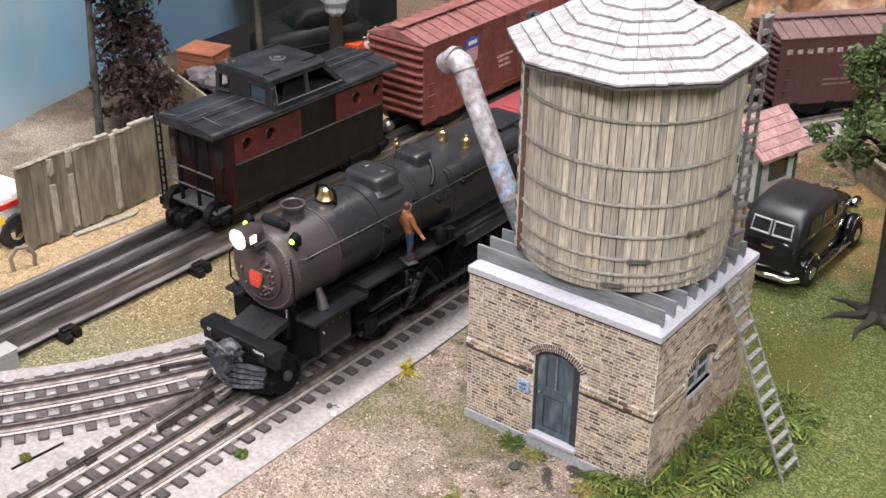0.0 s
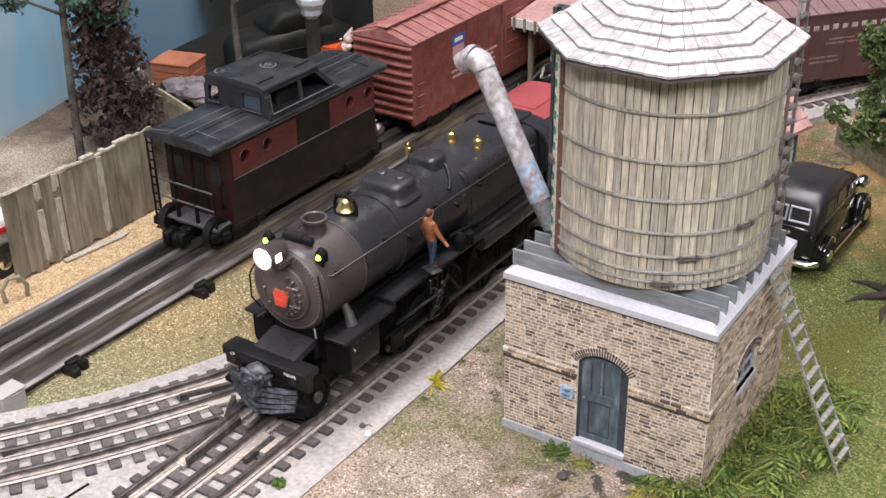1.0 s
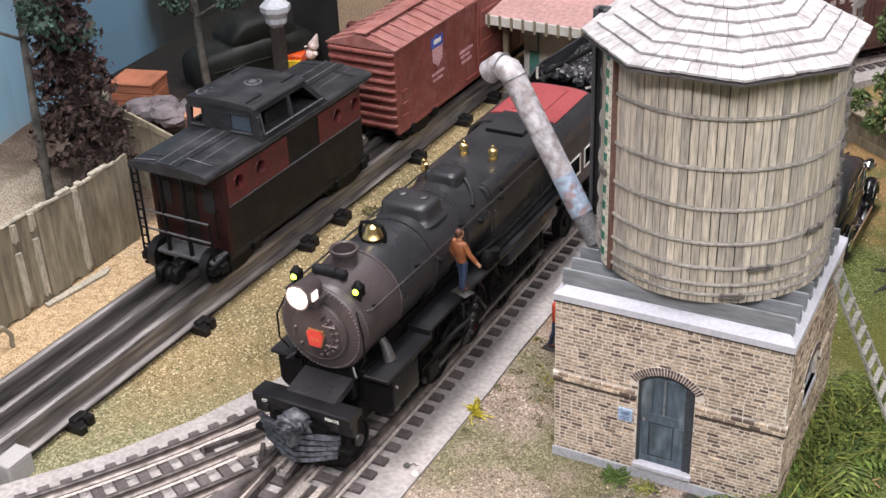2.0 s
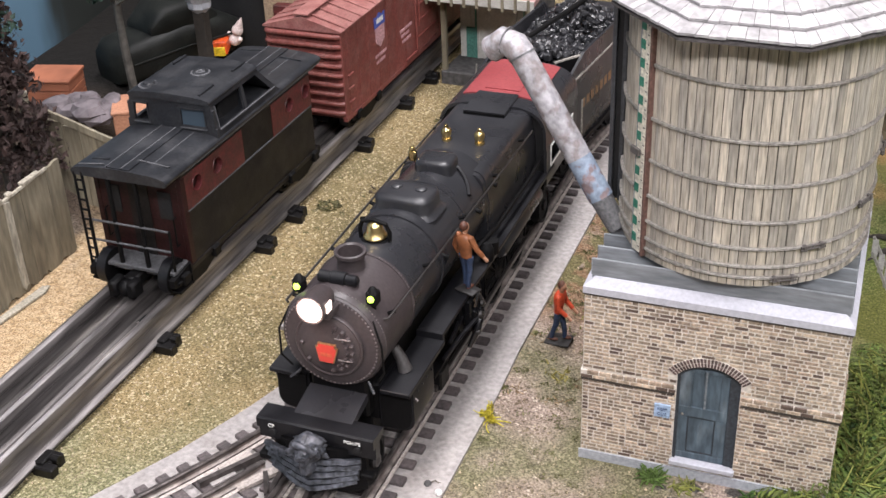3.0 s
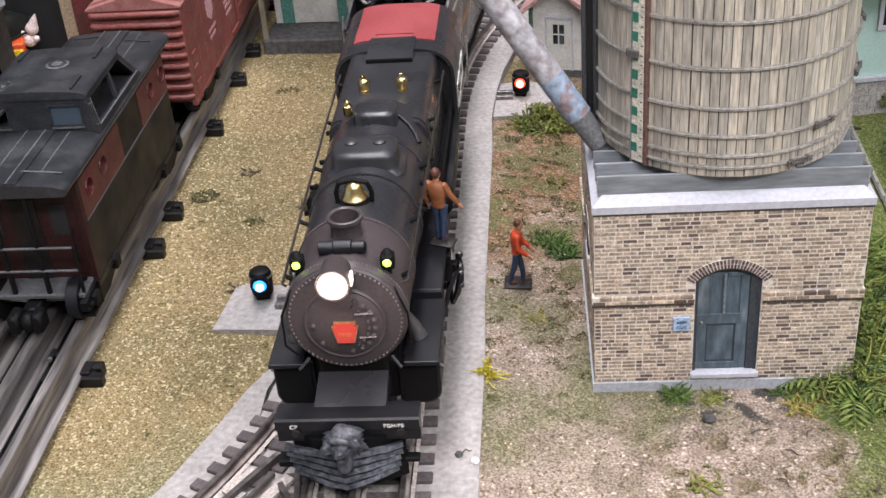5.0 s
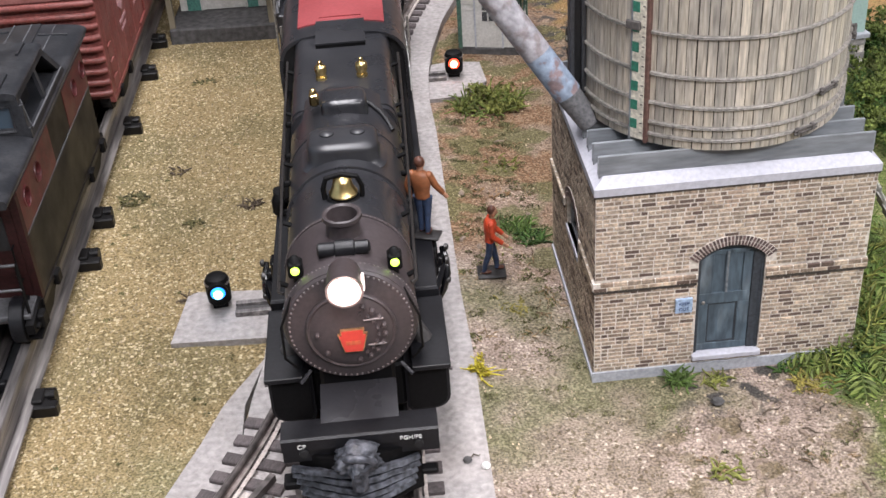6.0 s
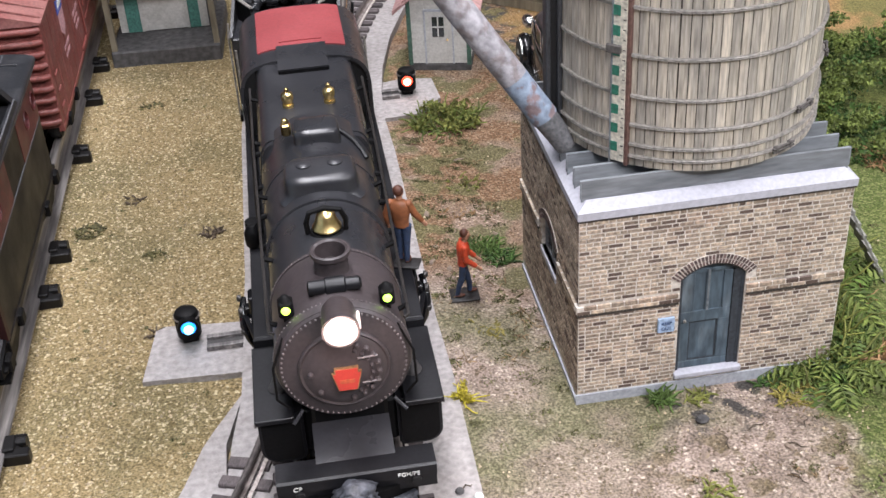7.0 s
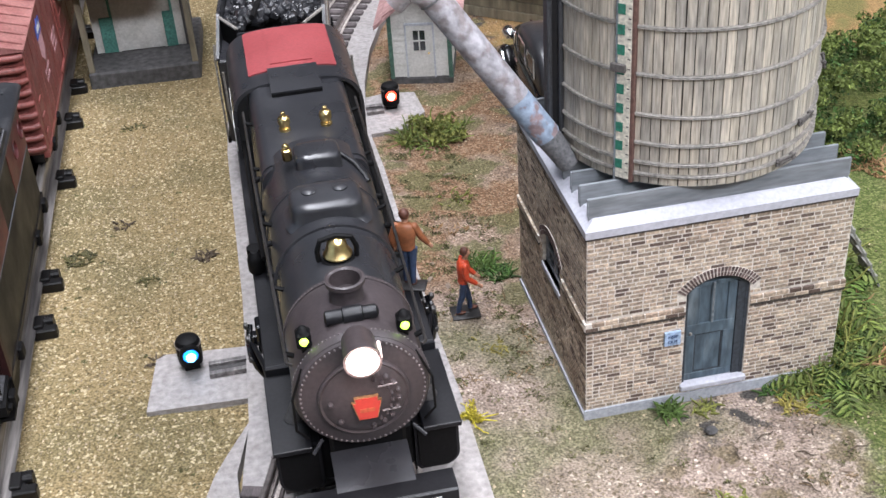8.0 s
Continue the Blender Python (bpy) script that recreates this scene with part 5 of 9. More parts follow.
def dome(cx, cy, z0, z1, hx, hy, name, label):
    g = G()
    n = 32
    prof = [(1.2, z0), (1.06, z0 + 1.2), (1.0, z0 + 2.4), (0.995, z1 - 1.9), (0.96, z1 - 0.9), (0.88, z1 - 0.25), (0.6, z1), (0.02, z1 + 0.12)]
    for f, z in prof:
        for i in range(n):
            a = 2 * math.pi * i / n
            c, s = math.cos(a), math.sin(a)
            e = 0.45
            g.v.append((cx + f * hx * math.copysign(abs(c) ** e, c), cy + f * hy * math.copysign(abs(s) ** e, s), z))
    for k in range(len(prof) - 1):
        for i in range(n):
            j = (i + 1) % n
            g.f.append((k * n + i, k * n + j, (k + 1) * n + j, (k + 1) * n + i))
            g.m.append(0)
    g.f += [tuple(range(n))[::-1], tuple(range((len(prof) - 1) * n, len(prof) * n))]
    g.m += [0, 0]
    return part(name, g, black_body, loco, label, 50)


sand = dome(0.3, 25.0, 73.5, 80.8, 10.4, 7.8, "sand_dome", "low black sand dome")
for sx in (-4.5, 4.5):
    part("hatch", G().lathe([(2.2, 0), (2.2, 0.5), (1.6, 0.9), (0.2, 0.9)], (sx + 0.4, 26.5, 80.7), "z", 16), black_body, sand, "round hatch")
dome(0.8, 52.0, 74.0, 81.0, 7.2, 6.0, "steam_dome", "low black steam dome")
part("whistle", G().box(-9.6, -6.6, 50, 52.6, 78.2, 82.6, 0.7).ball((-8.2, 51.2, 83.0), 1.2), brass, loco, "polished brass whistle")
part("throttle_rod", G().tube([(6.4, 55.2, 77.2), (9.0, 54.0, 76.0), (11.8, 52.0, 74.0), (13.8, 49.6, 71.8), (15.2, 46.6, 69.8)], 0.85, 10), black_low, loco, "curved pipe")
# bell
bell = part("bell", G().lathe([(3.9, 0), (4.0, 0.5), (3.3, 1.5), (2.8, 2.8), (2.6, 4.0), (2.0, 4.9), (0.9, 5.4), (0.2, 5.5)], (0.2, -3.0, 77.6), "z", 24), brass, loco, "polished brass bell")
part("yoke", G().tube([(-5.0, -3, 76.4), (-5.2, -3, 79.5), (-4.2, -3, 82.6), (0, -3, 83.6), (4.2, -3, 82.6), (5.4, -3, 79.5), (5.2, -3, 76.4)], 0.75, 8).lathe([(4.8, 0), (4.2, 0.8)], (0, -3, 76.2), "z", 20), black_matt, bell, "black bell yoke")
# firebox with flat Belpaire shoulders
g = G()
sec = []
for a0, cx_, cz_ in ((0, 12.8, 67.6), (1, -12.8, 67.6)):
    for k in range(7):
        a = radians(90 * a0 + 15 * k)
        sec.append((cx_ + 4.2 * math.cos(a), cz_ + 5.2 * math.sin(a)))
sec += [(-18.2, 60), (-18.0, 42), (18.0, 42), (18.2, 60)]
g.prism(sec, "y", 60.0, 121.0)
part("firebox", g, black_body, loco, "square-shouldered black firebox", 30)
g = G()
g.prism([(x * 0.985, z - 0.5) for x, z in sec], "y", 57.6, 60.0)
part("firebox_throat", g, black_body, loco, "stepped firebox throat", 30)
for sx in (-6.8, 6.8):
    v = part("safety_valve", G().lathe([(1.9, 0), (1.9, 1.2), (1.4, 1.4), (1.8, 2.4), (2.0, 3.0), (2.0, 4.6), (1.6, 5.2), (0.8, 5.6), (0.7, 6.8), (0.2, 7.0)], (sx, 82.5, 72.4), "z", 18), brass, loco, "polished brass safety valve")
part("washout_panel", G().prism([(108.4, 71.0), (107.6, 74.5), (127, 75.1), (127, 71.0)], "x", -9.0, 8.6), black_body, loco, "flat black turret cover", 0)
# thin near-black face puts the shade of the cover front into colour
part("cover_lip", G().box(-8.9, 8.5, 107.5, 108.5, 71.0, 73.9), black_matt, loco, "turret cover front, its shade painted near black", 0)


def cab_arch(grow, span, z_off=0.0, n=32):
    """Flat-crowned cab roof section: (x, z) from one eave to the other."""
    out = []
    for k in range(n + 1):
        t = radians(-span + 2 * span * k / n)
        c, s_ = math.cos(t), math.sin(t)
        out.append(((23.4 + grow) * math.copysign(abs(s_) ** 0.62, s_), 56.0 + z_off + (18.2 + grow) * abs(c) ** 0.5))
    return out


# cab
arc = cab_arch(0.0, 90)
arc_in = cab_arch(-1.2, 90)[::-1]
cab = part("cab_roof", G().prism(arc + arc_in, "y", 117.0, 166.0), black_body, loco, "arched black cab roof", 30)
red_panel = part("roof_panel", G().prism(cab_arch(0.45, 31) + cab_arch(-0.5, 31)[::-1], "y", 126.5, 164.5), red_roof, cab, "faded red roof panel", 30)
part("roof_hatch", G().prism(cab_arch(0.85, 9) + cab_arch(0.2, 9)[::-1], "y", 131.0, 161.0), red_roof, red_panel, "sliding red roof hatch", 30)
for sx in (-1, 1):
    lo, hi = sorted((sx * 22.2, sx * 23.4))
    sidep = part("cab_side", G().box(lo, hi, 118, 165, 39.5, 46).box(lo, hi, 118, 123, 46, 56.5).box(lo, hi, 138, 142, 46, 56.5).box(lo, hi, 158, 165, 46, 56.5).box(lo, hi, 118, 165, 55.6, 56.6), black_body, loco, "black cab side", 0)
    for y0, y1 in ((123.3, 137.7), (142.3, 157.7)):
        f = G()
        lo2, hi2 = sorted((sx * 23.3, sx * 23.8))
        f.box(lo2, hi2, y0, y1, 46.0, 46.7).box(lo2, hi2, y0, y1, 54.9, 55.6).box(lo2, hi2, y0, y0 + 0.7, 46.7, 54.9).box(lo2, hi2, y1 - 0.7, y1, 46.7, 54.9)
        part("window_frame", f, white_print, sidep, "thin white window frame", 0)
    part("handrail", G().tube([(sx * 24.4, 166, 36), (sx * 25.2, 167, 42), (sx * 25.2, 167, 58)], 0.5, 6), hoop_mat, loco, "steel grab rail")
part("cab_front", G().prism([(-22.2, 40), (22.2, 40)] + arc_in, "y", 119.0, 120.2), dark_hole, loco, "black cab front wall", 30)
part("backhead", G().box(-16, 16, 131, 134, 34, 70, 1), black_matt, loco, "dark boiler backhead")
part("cab_floor", G().box(-22, 22, 119, 168, 36.5, 39.5, 0.3), black_matt, loco, "cab floor")
# running boards, handrails, piping
for sx in (-1, 1):
    for y0, y1, z, x1 in ((-38.5, -6.5, 43.4, 24.8), (-5.0, 33.0, 45.6, 24.0), (33.0, 128.0, 45.2, 24.0)):
        lo, hi = sorted((sx * 14.5, sx * x1))
        part("running_board", G().box(lo, hi, y0, y1, z - 1.6, z, 0.25), black_low, loco, "black running board", 0)
    lo, hi = sorted((sx * 14.5, sx * 24.0))
    part("step_riser", G().box(lo, hi, -6.5, -5.0, 41.8, 45.5), black_low, loco, "black riser between the running boards", 0)
    part("handrail", G().tube([(sx * 16.4, -35.5, 68.5), (sx * 17.6, -34.5, 68.5), (sx * 18.4, 10, 68.2), (sx * 19.2, 60, 68.0), (sx * 19.6, 110, 67.6)], 0.42, 8), rod_dark, loco, "thin dark handrail")
    for y in (-30, 0, 34, 68, 100):
        part("stanchion", G().tube([(sx * 15.2, y, 67.0), (sx * (18.1 + 0.011 * y), y, 68.3)], 0.7, 6), black_matt, loco, "handrail stanchion")
    part("front_rail", G().tube([(sx * 14.2, -38.8, 69.5), (sx * 17.6, -41, 62), (sx * 17.8, -41, 52), (sx * 15.0, -39.6, 47.5)], 0.36, 6), black_matt, loco, "bent front grab rail")
    cs = [(12.4, 41.6), (24.0, 41.6), (24.4, 40.6), (24.4, 31.0)] + [(19.9 + 4.5 * math.cos(radians(a)), 30.0 - 4.5 * math.sin(radians(a))) for a in range(0, 91, 15)] + [(13.4, 25.5), (12.4, 27.0)]
    cyl_ = part("cylinder", G().prism([(sx * x, z) for x, z in cs], "y", -34.6, -17.0), black_low, loco, "black steam cylinder with rounded foot", 30)
    for ya, yb, lab in ((-35.4, -34.6, "raised front cover"), (-17.0, -16.2, "raised rear cover")):
        part("cylinder_cover", G().prism([(sx * (18.4 + (x - 18.4) * 0.86), 33.5 + (z - 33.5) * 0.86) for x, z in cs], "y", ya, yb), black_matt, cyl_, lab, 30)
    part("steam_chest", G().box(min(sx * 7, sx * 12.4), max(sx * 7, sx * 12.4), -34, -12, 27.0, 41.6, 0.8), black_matt, cyl_, "inner steam chest", 0)
    part("drain_cock", G().tube([(sx * 24.2, -33.0, 38.2), (sx * 25.4, -33.4, 37.6)], 0.5, 8), rivet_mat, cyl_, "small bright drain cock")
    for y in (-31, -27, -23, -19):
        part("cover_bolt", G().lathe([(0.4, 0), (0.35, 0.4 * sx), (0.1, 0.45 * sx)], (sx * 24.4, y, 40.0), "x", 8), black_body, cyl_, "")
    part("steam_pipe", G().tube([(sx * 14.6, -25, 50.8), (sx * 16.8, -25.4, 47.4), (sx * 18.4, -26, 43)], [1.5, 1.9, 2.5], 14), pipe_grey, loco, "grey steam pipe")
    for y in (12, 42, 72, 100):
        wheel(13.2, 4.2, 13, loco, sx * 14.0, y, 23.1, "black spoked driving wheel")
    wheel(8.5, 4.6, 0, loco, sx * 11.0, -43.6, 18.6, "small black leading wheel")
    part("wheel_hub", G().lathe([(2.4, 0), (2.2, 1.0 * sx), (1.0, 1.6 * sx), (0.2, 1.7 * sx)], (sx * 13.8, -43.6, 18.6), "x", 14), pipe_grey, loco, "worn leading wheel hub")
    wheel(8.0, 4.2, 0, loco, sx * 14.0, 140, 17.9, "small black trailing wheel")
    lo, hi = sorted((sx * 18.2, sx * 19.6))
    part("side_rod", G().box(lo, hi, 8, 104, 19.6, 21.8, 0.3), rod_dark, loco, "dark steel side rod")
    lo, hi = sorted((sx * 20.0, sx * 21.4))
    part("main_rod", G().box(lo, hi, -8, 44, 21.6, 23.8, 0.3), rod_dark, loco, "dark steel main rod")
    part("crosshead", G().box(min(sx * 19.4, sx * 22.6), max(sx * 19.4, sx * 22.6), -6, 2, 21, 29, 0.6), black_matt, loco, "black crosshead")
    part("guide_bar", G().box(min(sx * 19, sx * 22), max(sx * 19, sx * 22), -10, 18, 29, 30.2).box(min(sx * 19, sx * 22), max(sx * 19, sx * 22), 15, 18, 28, 43), black_matt, loco, "guide bar")
    part("valve_gear", G().tube([(sx * 21.5, 6, 33), (sx * 21.8, 20, 38), (sx * 21.8, 24, 27), (sx * 21.4, 36, 36), (sx * 21.0, 44, 26)], 0.9, 6), black_low, loco, "jointed valve gear")
    hanger = part("link_hanger", G().box(min(sx * 22.0, sx * 25.4), max(sx * 22.0, sx * 25.4), 17.5, 23.0, 33.0, 43.6, 0.5).box(min(sx * 24.8, sx * 27.0), max(sx * 24.8, sx * 27.0), 18.6, 21.6, 35.4, 39.6, 0.4), black_gloss, loco, "oily black link hanger")
    part("expansion_link", G().tube([(sx * 27.0, 24.0, 40.0), (sx * 27.8, 21.0, 37.2), (sx * 27.8, 18.2, 33.6), (sx * 26.6, 16.6, 29.6), (sx * 25.0, 16.4, 26.0)], [0.9, 1.2, 1.25, 1.1, 0.8], 8), black_gloss, hanger, "curved expansion link")
    part("radius_rod", G().tube([(sx * 27.2, 20.4, 36.4), (sx * 24.4, 10.0, 34.6), (sx * 23.0, -4.0, 33.6)], 0.8, 8), black_low, hanger, "black radius rod")
    part("return_crank", G().tube([(sx * 25.0, 16.4, 26.0), (sx * 23.8, 24.0, 24.4), (sx * 22.4, 33.0, 25.6)], [0.9, 1.0, 1.5], 8), black_gloss, hanger, "return crank")
    for y, z, r in ((20.2, 37.4, 1.5), (17.6, 32.0, 1.2), (22.2, 41.0, 1.1)):
        part("pin", G().lathe([(r, 0), (r, 0.9 * sx), (r * 0.6, 1.3 * sx), (0.1, 1.4 * sx)], (sx * 27.6, y, z), "x", 12), rod_dark, hanger, "worn bright pin")
    part("injector", G().lathe([(2.0, 0), (2.6, 1), (2.6, 5), (2.0, 6.2), (1.2, 7.5), (0.3, 7.6)], (sx * 22.5, 44, 45.2), "z", 16).lathe([(2.4, 0), (2.4, 5)], (sx * 22.5, 50.5, 45.2), "z", 14), black_matt, loco, "air pump")
    part("pipe", G().tube([(sx * 19.8, 40, 52), (sx * 20.6, 62, 50), (sx * 21.0, 100, 50.5), (sx * 20.8, 126, 52)], 0.8, 8), black_matt, loco, "black pipe")
    part("air_tank", G().lathe([(0.4, 62), (3.6, 62.4), (4.4, 64), (4.4, 110), (3.6, 111.6), (0.4, 112)], (sx * 19.8, 0, 39.2), "y", 20), black_body, loco, "long air reservoir")
    for k, y in enumerate((14, 27, 48, 66)):
        part("check_valve", G().tube([(sx * (BR - 0.6), y, 63.5 + 2 * (k % 2)), (sx * (BR + 2.0), y, 62.9 + 2 * (k % 2))], 0.9, 8), black_matt, loco, "small check valve")
part("frame", G().box(-9, 9, -34, 140, 17, 42, 0.5), black_matt, loco, "dark main frame", 0)
part("ash_pan", G().box(-17.5, 17.5, 112, 134, 30, 43, 1.0), black_matt, loco, "ash pan")
# pilot deck, beam, coupler, pilot
part("pilot_deck", G().prism([(-38, 37.2), (-38, 40.2), (-51.0, 37.4), (-51.0, 35.0)], "x", -10.2, 10.0), black_body, loco, "sloping pilot deck", 0)
part("saddle", G().box(-10, 10, -38, -14, 30, 47, 1.0), black_matt, loco, "smokebox saddle")
beam = part("pilot_beam", G().prism([(-56.6, 34.0), (-56.6, 37.2), (-56.0, 37.7), (-48.6, 37.4), (-48.6, 35.4), (-52.0, 34.6), (-52.4, 29.2), (-55.2, 29.2), (-55.2, 34.0)], "x", -20.6, 19.8), black_low, loco, "black pilot beam", 0)
text_part("CP", 1.9, white_print, beam, pose(-15.4 * MM, -56.75 * MM, 34.75 * MM, 90), "white lettering")
text_part("PGH/PE", 1.75, white_print, beam, pose(12.6 * MM, -56.75 * MM, 34.75 * MM, 90), "white lettering")
for x0, x1, z0, z1 in ((11.6, 14.6, 30.3, 32.9), (-15.6, -13.8, 30.6, 32.2)):
    part("pocket", G().box(x0, x1, -55.35, -55.0, z0, z1), dark_hole, beam, "square dark pocket", 0)
for sx in (-15, 14.5):
    part("socket", G().lathe([(1.2, -57.4), (1.2, -56.4)], (sx, 0, 33.2), "y", 10), dark_hole, beam, "hose socket")
rp = random.Random(31)
for k in range(5):
    z = 27.4 - 2.1 * k
    half = 16.6 + 0.3 * (k % 2) - 0.5 * k
    dip = 1.0 + 0.5 * k
    nose = -59.2 - 0.25 * k
    pts = []
    for i in range(15):
        u = -1 + i / 7
        pts.append((half * u - 2.2, -55.4 + (nose + 55.4) * (1 - abs(u) ** 1.4) + rp.uniform(-0.2, 0.2), z - dip * (1 - abs(u)) + rp.uniform(-0.16, 0.16)))
    part("pilot_slat", G().tube(pts, [rp.uniform(1.05, 1.3) for _ in pts], 5), pewter, loco, "dark lead-coloured pilot slat", 60)
part("pilot_backing", G().prism([(-17, -53), (15, -53), (7, -56.6), (-2, -58.2), (-11, -56.6)], "z", 14.5, 31.0), black_matt, loco, "dark pilot backing", 0)
part("step", G().box(14.6, 19.0, -57.0, -54.0, 22.0, 23.8, 0.4), black_matt, loco, "corner step", 0)
part("step", G().box(-21.5, -17.0, -56.5, -52.0, 20.5, 23.0, 0.4), black_matt, loco, "corner step", 0)
prof_c = [(0.4 + 5.6 * math.sin(math.pi * k / 22) ** 0.7, -7.0 + 10.4 * k / 22) for k in range(23)]
cp = G().lathe(prof_c, (-1.3, -59.4, 34.0), "z", 48)
lumps = []
for x, y, z in cp.v:
    v = Vector((x, y, z))
    k = 0.92 + 0.42 * noise.noise(v * 0.35) + 0.30 * noise.noise(v * 0.8) + 0.16 * noise.noise(v * 1.7)
    lumps.append((-1.3 + (x + 1.3) * k, -59.4 + (y + 59.4) * k * 0.9, 33 + (z - 33) * (1 + 0.15 * noise.noise(v * 0.6))))
cp.v = lumps
part("coupler", cp, pewter, loco, "knobbly drybrushed front coupler", 70)
part("knuckle", G().tube([(-4.6, -63.6, 36.2), (-2.2, -65.0, 37.2), (1.2, -64.8, 36.6), (2.6, -63.6, 34.4), (0.8, -64.2, 32.6), (-2.8, -64.6, 32.8)], [0.8, 1.1, 0.9, 1.2, 0.8, 1.0], 8), pewter, loco, "cast coupler knuckle", 60)
part("coupler_jaw", G().box(-3.4, 0.8, -64.0, -58, 23.5, 31.0, 1.2), pewter, loco, "cast coupler jaw", 40)

# ---- tender ----
tx, ty, th_ = main_line(229)
tender = thing("coal_tender", tx, ty, 0, -th_, "black coal tender heaped with coal behind the locomotive", "tender")
TL = 58
part("body", G().box(-21.5, 21.5, -TL, TL, 24, 60, 0.6), black_body, tender, "black tender body", 0)
for sx in (-1, 1):
    lo, hi = sorted((sx * 20.6, sx * 21.9))
    part("coal_board", G().prism([(-TL, 60), (-TL, 61), (-37, 68.5), (-34, 70), (TL * 0.4, 70), (TL * 0.55, 62), (TL * 0.55, 60)], "x", lo, hi), black_body, tender, "black coal board", 0)
    part("side_sill", G().box(min(sx * 21.4, sx * 22.6), max(sx * 21.4, sx * 22.6), -TL, TL, 24, 26.4), black_matt, tender, "side sill", 0)
    part("edge_bead", G().tube([(sx * 22, -TL, 60.4), (sx * 22, TL, 60.4)], 0.6, 6), hoop_mat, tender, "worn edge bead")
    part("ladder_rail", G().tube([(sx * 22.6, -TL + 2, 26), (sx * 22.6, -TL + 2, 60), (sx * 22.0, -TL + 2, 66)], 0.45, 6), hoop_mat, tender, "grab rail")
    for k in range(12):
        part("lettering_bar", G().box(min(sx * 21.5, sx * 21.62), max(sx * 21.5, sx * 21.62), -34 + 6 * k, -30.4 + 6 * k, 42, 46.4), gold_line, tender, "illegible faded letter", 0)
    for y in (-40, -22, 22, 40):
        wheel(7.6, 4.2, 0, tender, sx * 14.0, y, 17.5, "small black tender wheel")
    for y in (-31, 31):
        part("truck_frame", G().box(min(sx * 17.2, sx * 19.4), max(sx * 17.2, sx * 19.4), y - 15, y + 15, 18, 24, 0.8), black_matt, tender, "cast truck side frame")
part("front_sheet", G().box(-13.4, 13.4, -49.4, -48.2, 60, 67.0), black_body, tender, "upright front coal sheet", 0)
for sx in (-1, 1):
    wing = part("coal_wing", G().prism([(sx * 21.0, -36.0), (sx * 13.5, -49.2), (sx * 12.7, -48.6), (sx * 20.0, -35.6)], "z", 60, 68.8), black_matt, tender, "slanted corner plate of the coal bunker", 0)
    part("edge_bead", G().tube([(sx * 20.6, -35.8, 68.9), (sx * 13.2, -48.9, 68.9)], 0.7, 6), hoop_mat, wing, "worn grey edge")
part("draw_bar", G().box(-3, 3, -TL - 12, -TL, 24, 28), black_matt, tender)
part("tank_deck", G().box(-21, 21, TL * 0.55, TL, 60, 61.5), black_body, tender, "", 0)
g = G()
random.seed(11)
for k in range(700):
    y = random.uniform(-TL + 6, TL * 0.5)
    x = random.uniform(-19.5, 19.5)
    top = 62 + 11 * max(0.0, 1 - (x / 21) ** 2) * (0.75 + 0.25 * math.sin(y / 9))
    r = random.uniform(1.0, 2.3)
    if y < -34 and abs(x) > 19.0 + (y + 34) * 0.55 or y < -47.5:
        continue
    rot = Matrix.Translation((x, y, top + random.uniform(-1.4, 0.6))) @ Euler((random.random() * 6, random.random() * 6, random.random() * 6)).to_matrix().to_4x4()
    lump = G().box(-r, r * random.uniform(0.6, 1), -r * random.uniform(0.6, 1), r, -r * 0.7, r * random.uniform(0.5, 0.9), r * 0.3)
    lump.move(rot)
    g.add(lump.v, lump.f)
g.box(-20, 20, -34, TL * 0.52, 60, 64)
g.box(-12.5, 12.5, -48, -34, 60, 64)
tagged(part("coal", g, coal, tender, "heaped glossy coal lumps", 0), kind="stuff")
part("coal_rail", G().tube([(-6, -TL + 4, 75), (4, TL * 0.5, 76)], 1.2, 8), black_matt, tender, "long fire iron on the coal")

# ---- caboose ----
cab_y = 95.0
caboose = thing("caboose", far_line(cab_y), cab_y, 0, -1.03, "grimy black and dark red caboose with porthole windows", "caboose")
CH = 20.2


def cy_(y):
    return y - cab_y


def pierced_panel(y0, y1, z0, z1, holes, r, x_out, x_in, n=20):
    """A thick panel in the plane x with round holes at (y, z): square plates round each hole and strips between them."""
    g = G()
    half = r + 1.6
    cuts = [y0] + [v for y, _ in holes for v in (y - half, y + half)] + [y1]
    for k in range(0, len(cuts), 2):
        g.box(min(x_out, x_in), max(x_out, x_in), cuts[k], cuts[k + 1], z0, z1)
    for y, z in holes:
        for za, zb in ((z0, z - half), (z + half, z1)):
            g.box(min(x_out, x_in), max(x_out, x_in), y - half, y + half, za, zb)
        ring, edge = [], []
        for i in range(n):
            a = 2 * math.pi * (i + 0.5) / n
            c, s_ = math.cos(a), math.sin(a)
            f = half / max(abs(c), abs(s_))
            ring.append((y + r * c, z + r * s_))
            edge.append((y + f * c, z + f * s_))
        for i in range(n):
            j = (i + 1) % n
            q = [ring[i], edge[i]]
            side_i = abs(edge[i][0] - y) > half - 1e-6
            side_j = abs(edge[j][0] - y) > half - 1e-6
            if side_i != side_j:
                q.append((y + math.copysign(half, edge[i][0] + edge[j][0] - 2 * y), z + math.copysign(half, edge[i][1] + edge[j][1] - 2 * z)))
            q += [edge[j], ring[j]]
            g.add([(x_out, u, w) for u, w in q], [tuple(range(len(q)))])
            g.add([(x_out, *ring[i]), (x_out, *ring[j]), (x_in, *ring[j]), (x_in, *ring[i])], [(0, 1, 2, 3)])
    return g


body = part("body", G().box(-CH + 2.2, CH - 2.2, cy_(40), cy_(152), 23.5, 67.0, 0.3), caboose_red, caboose, "dull dark red inner body", 0)
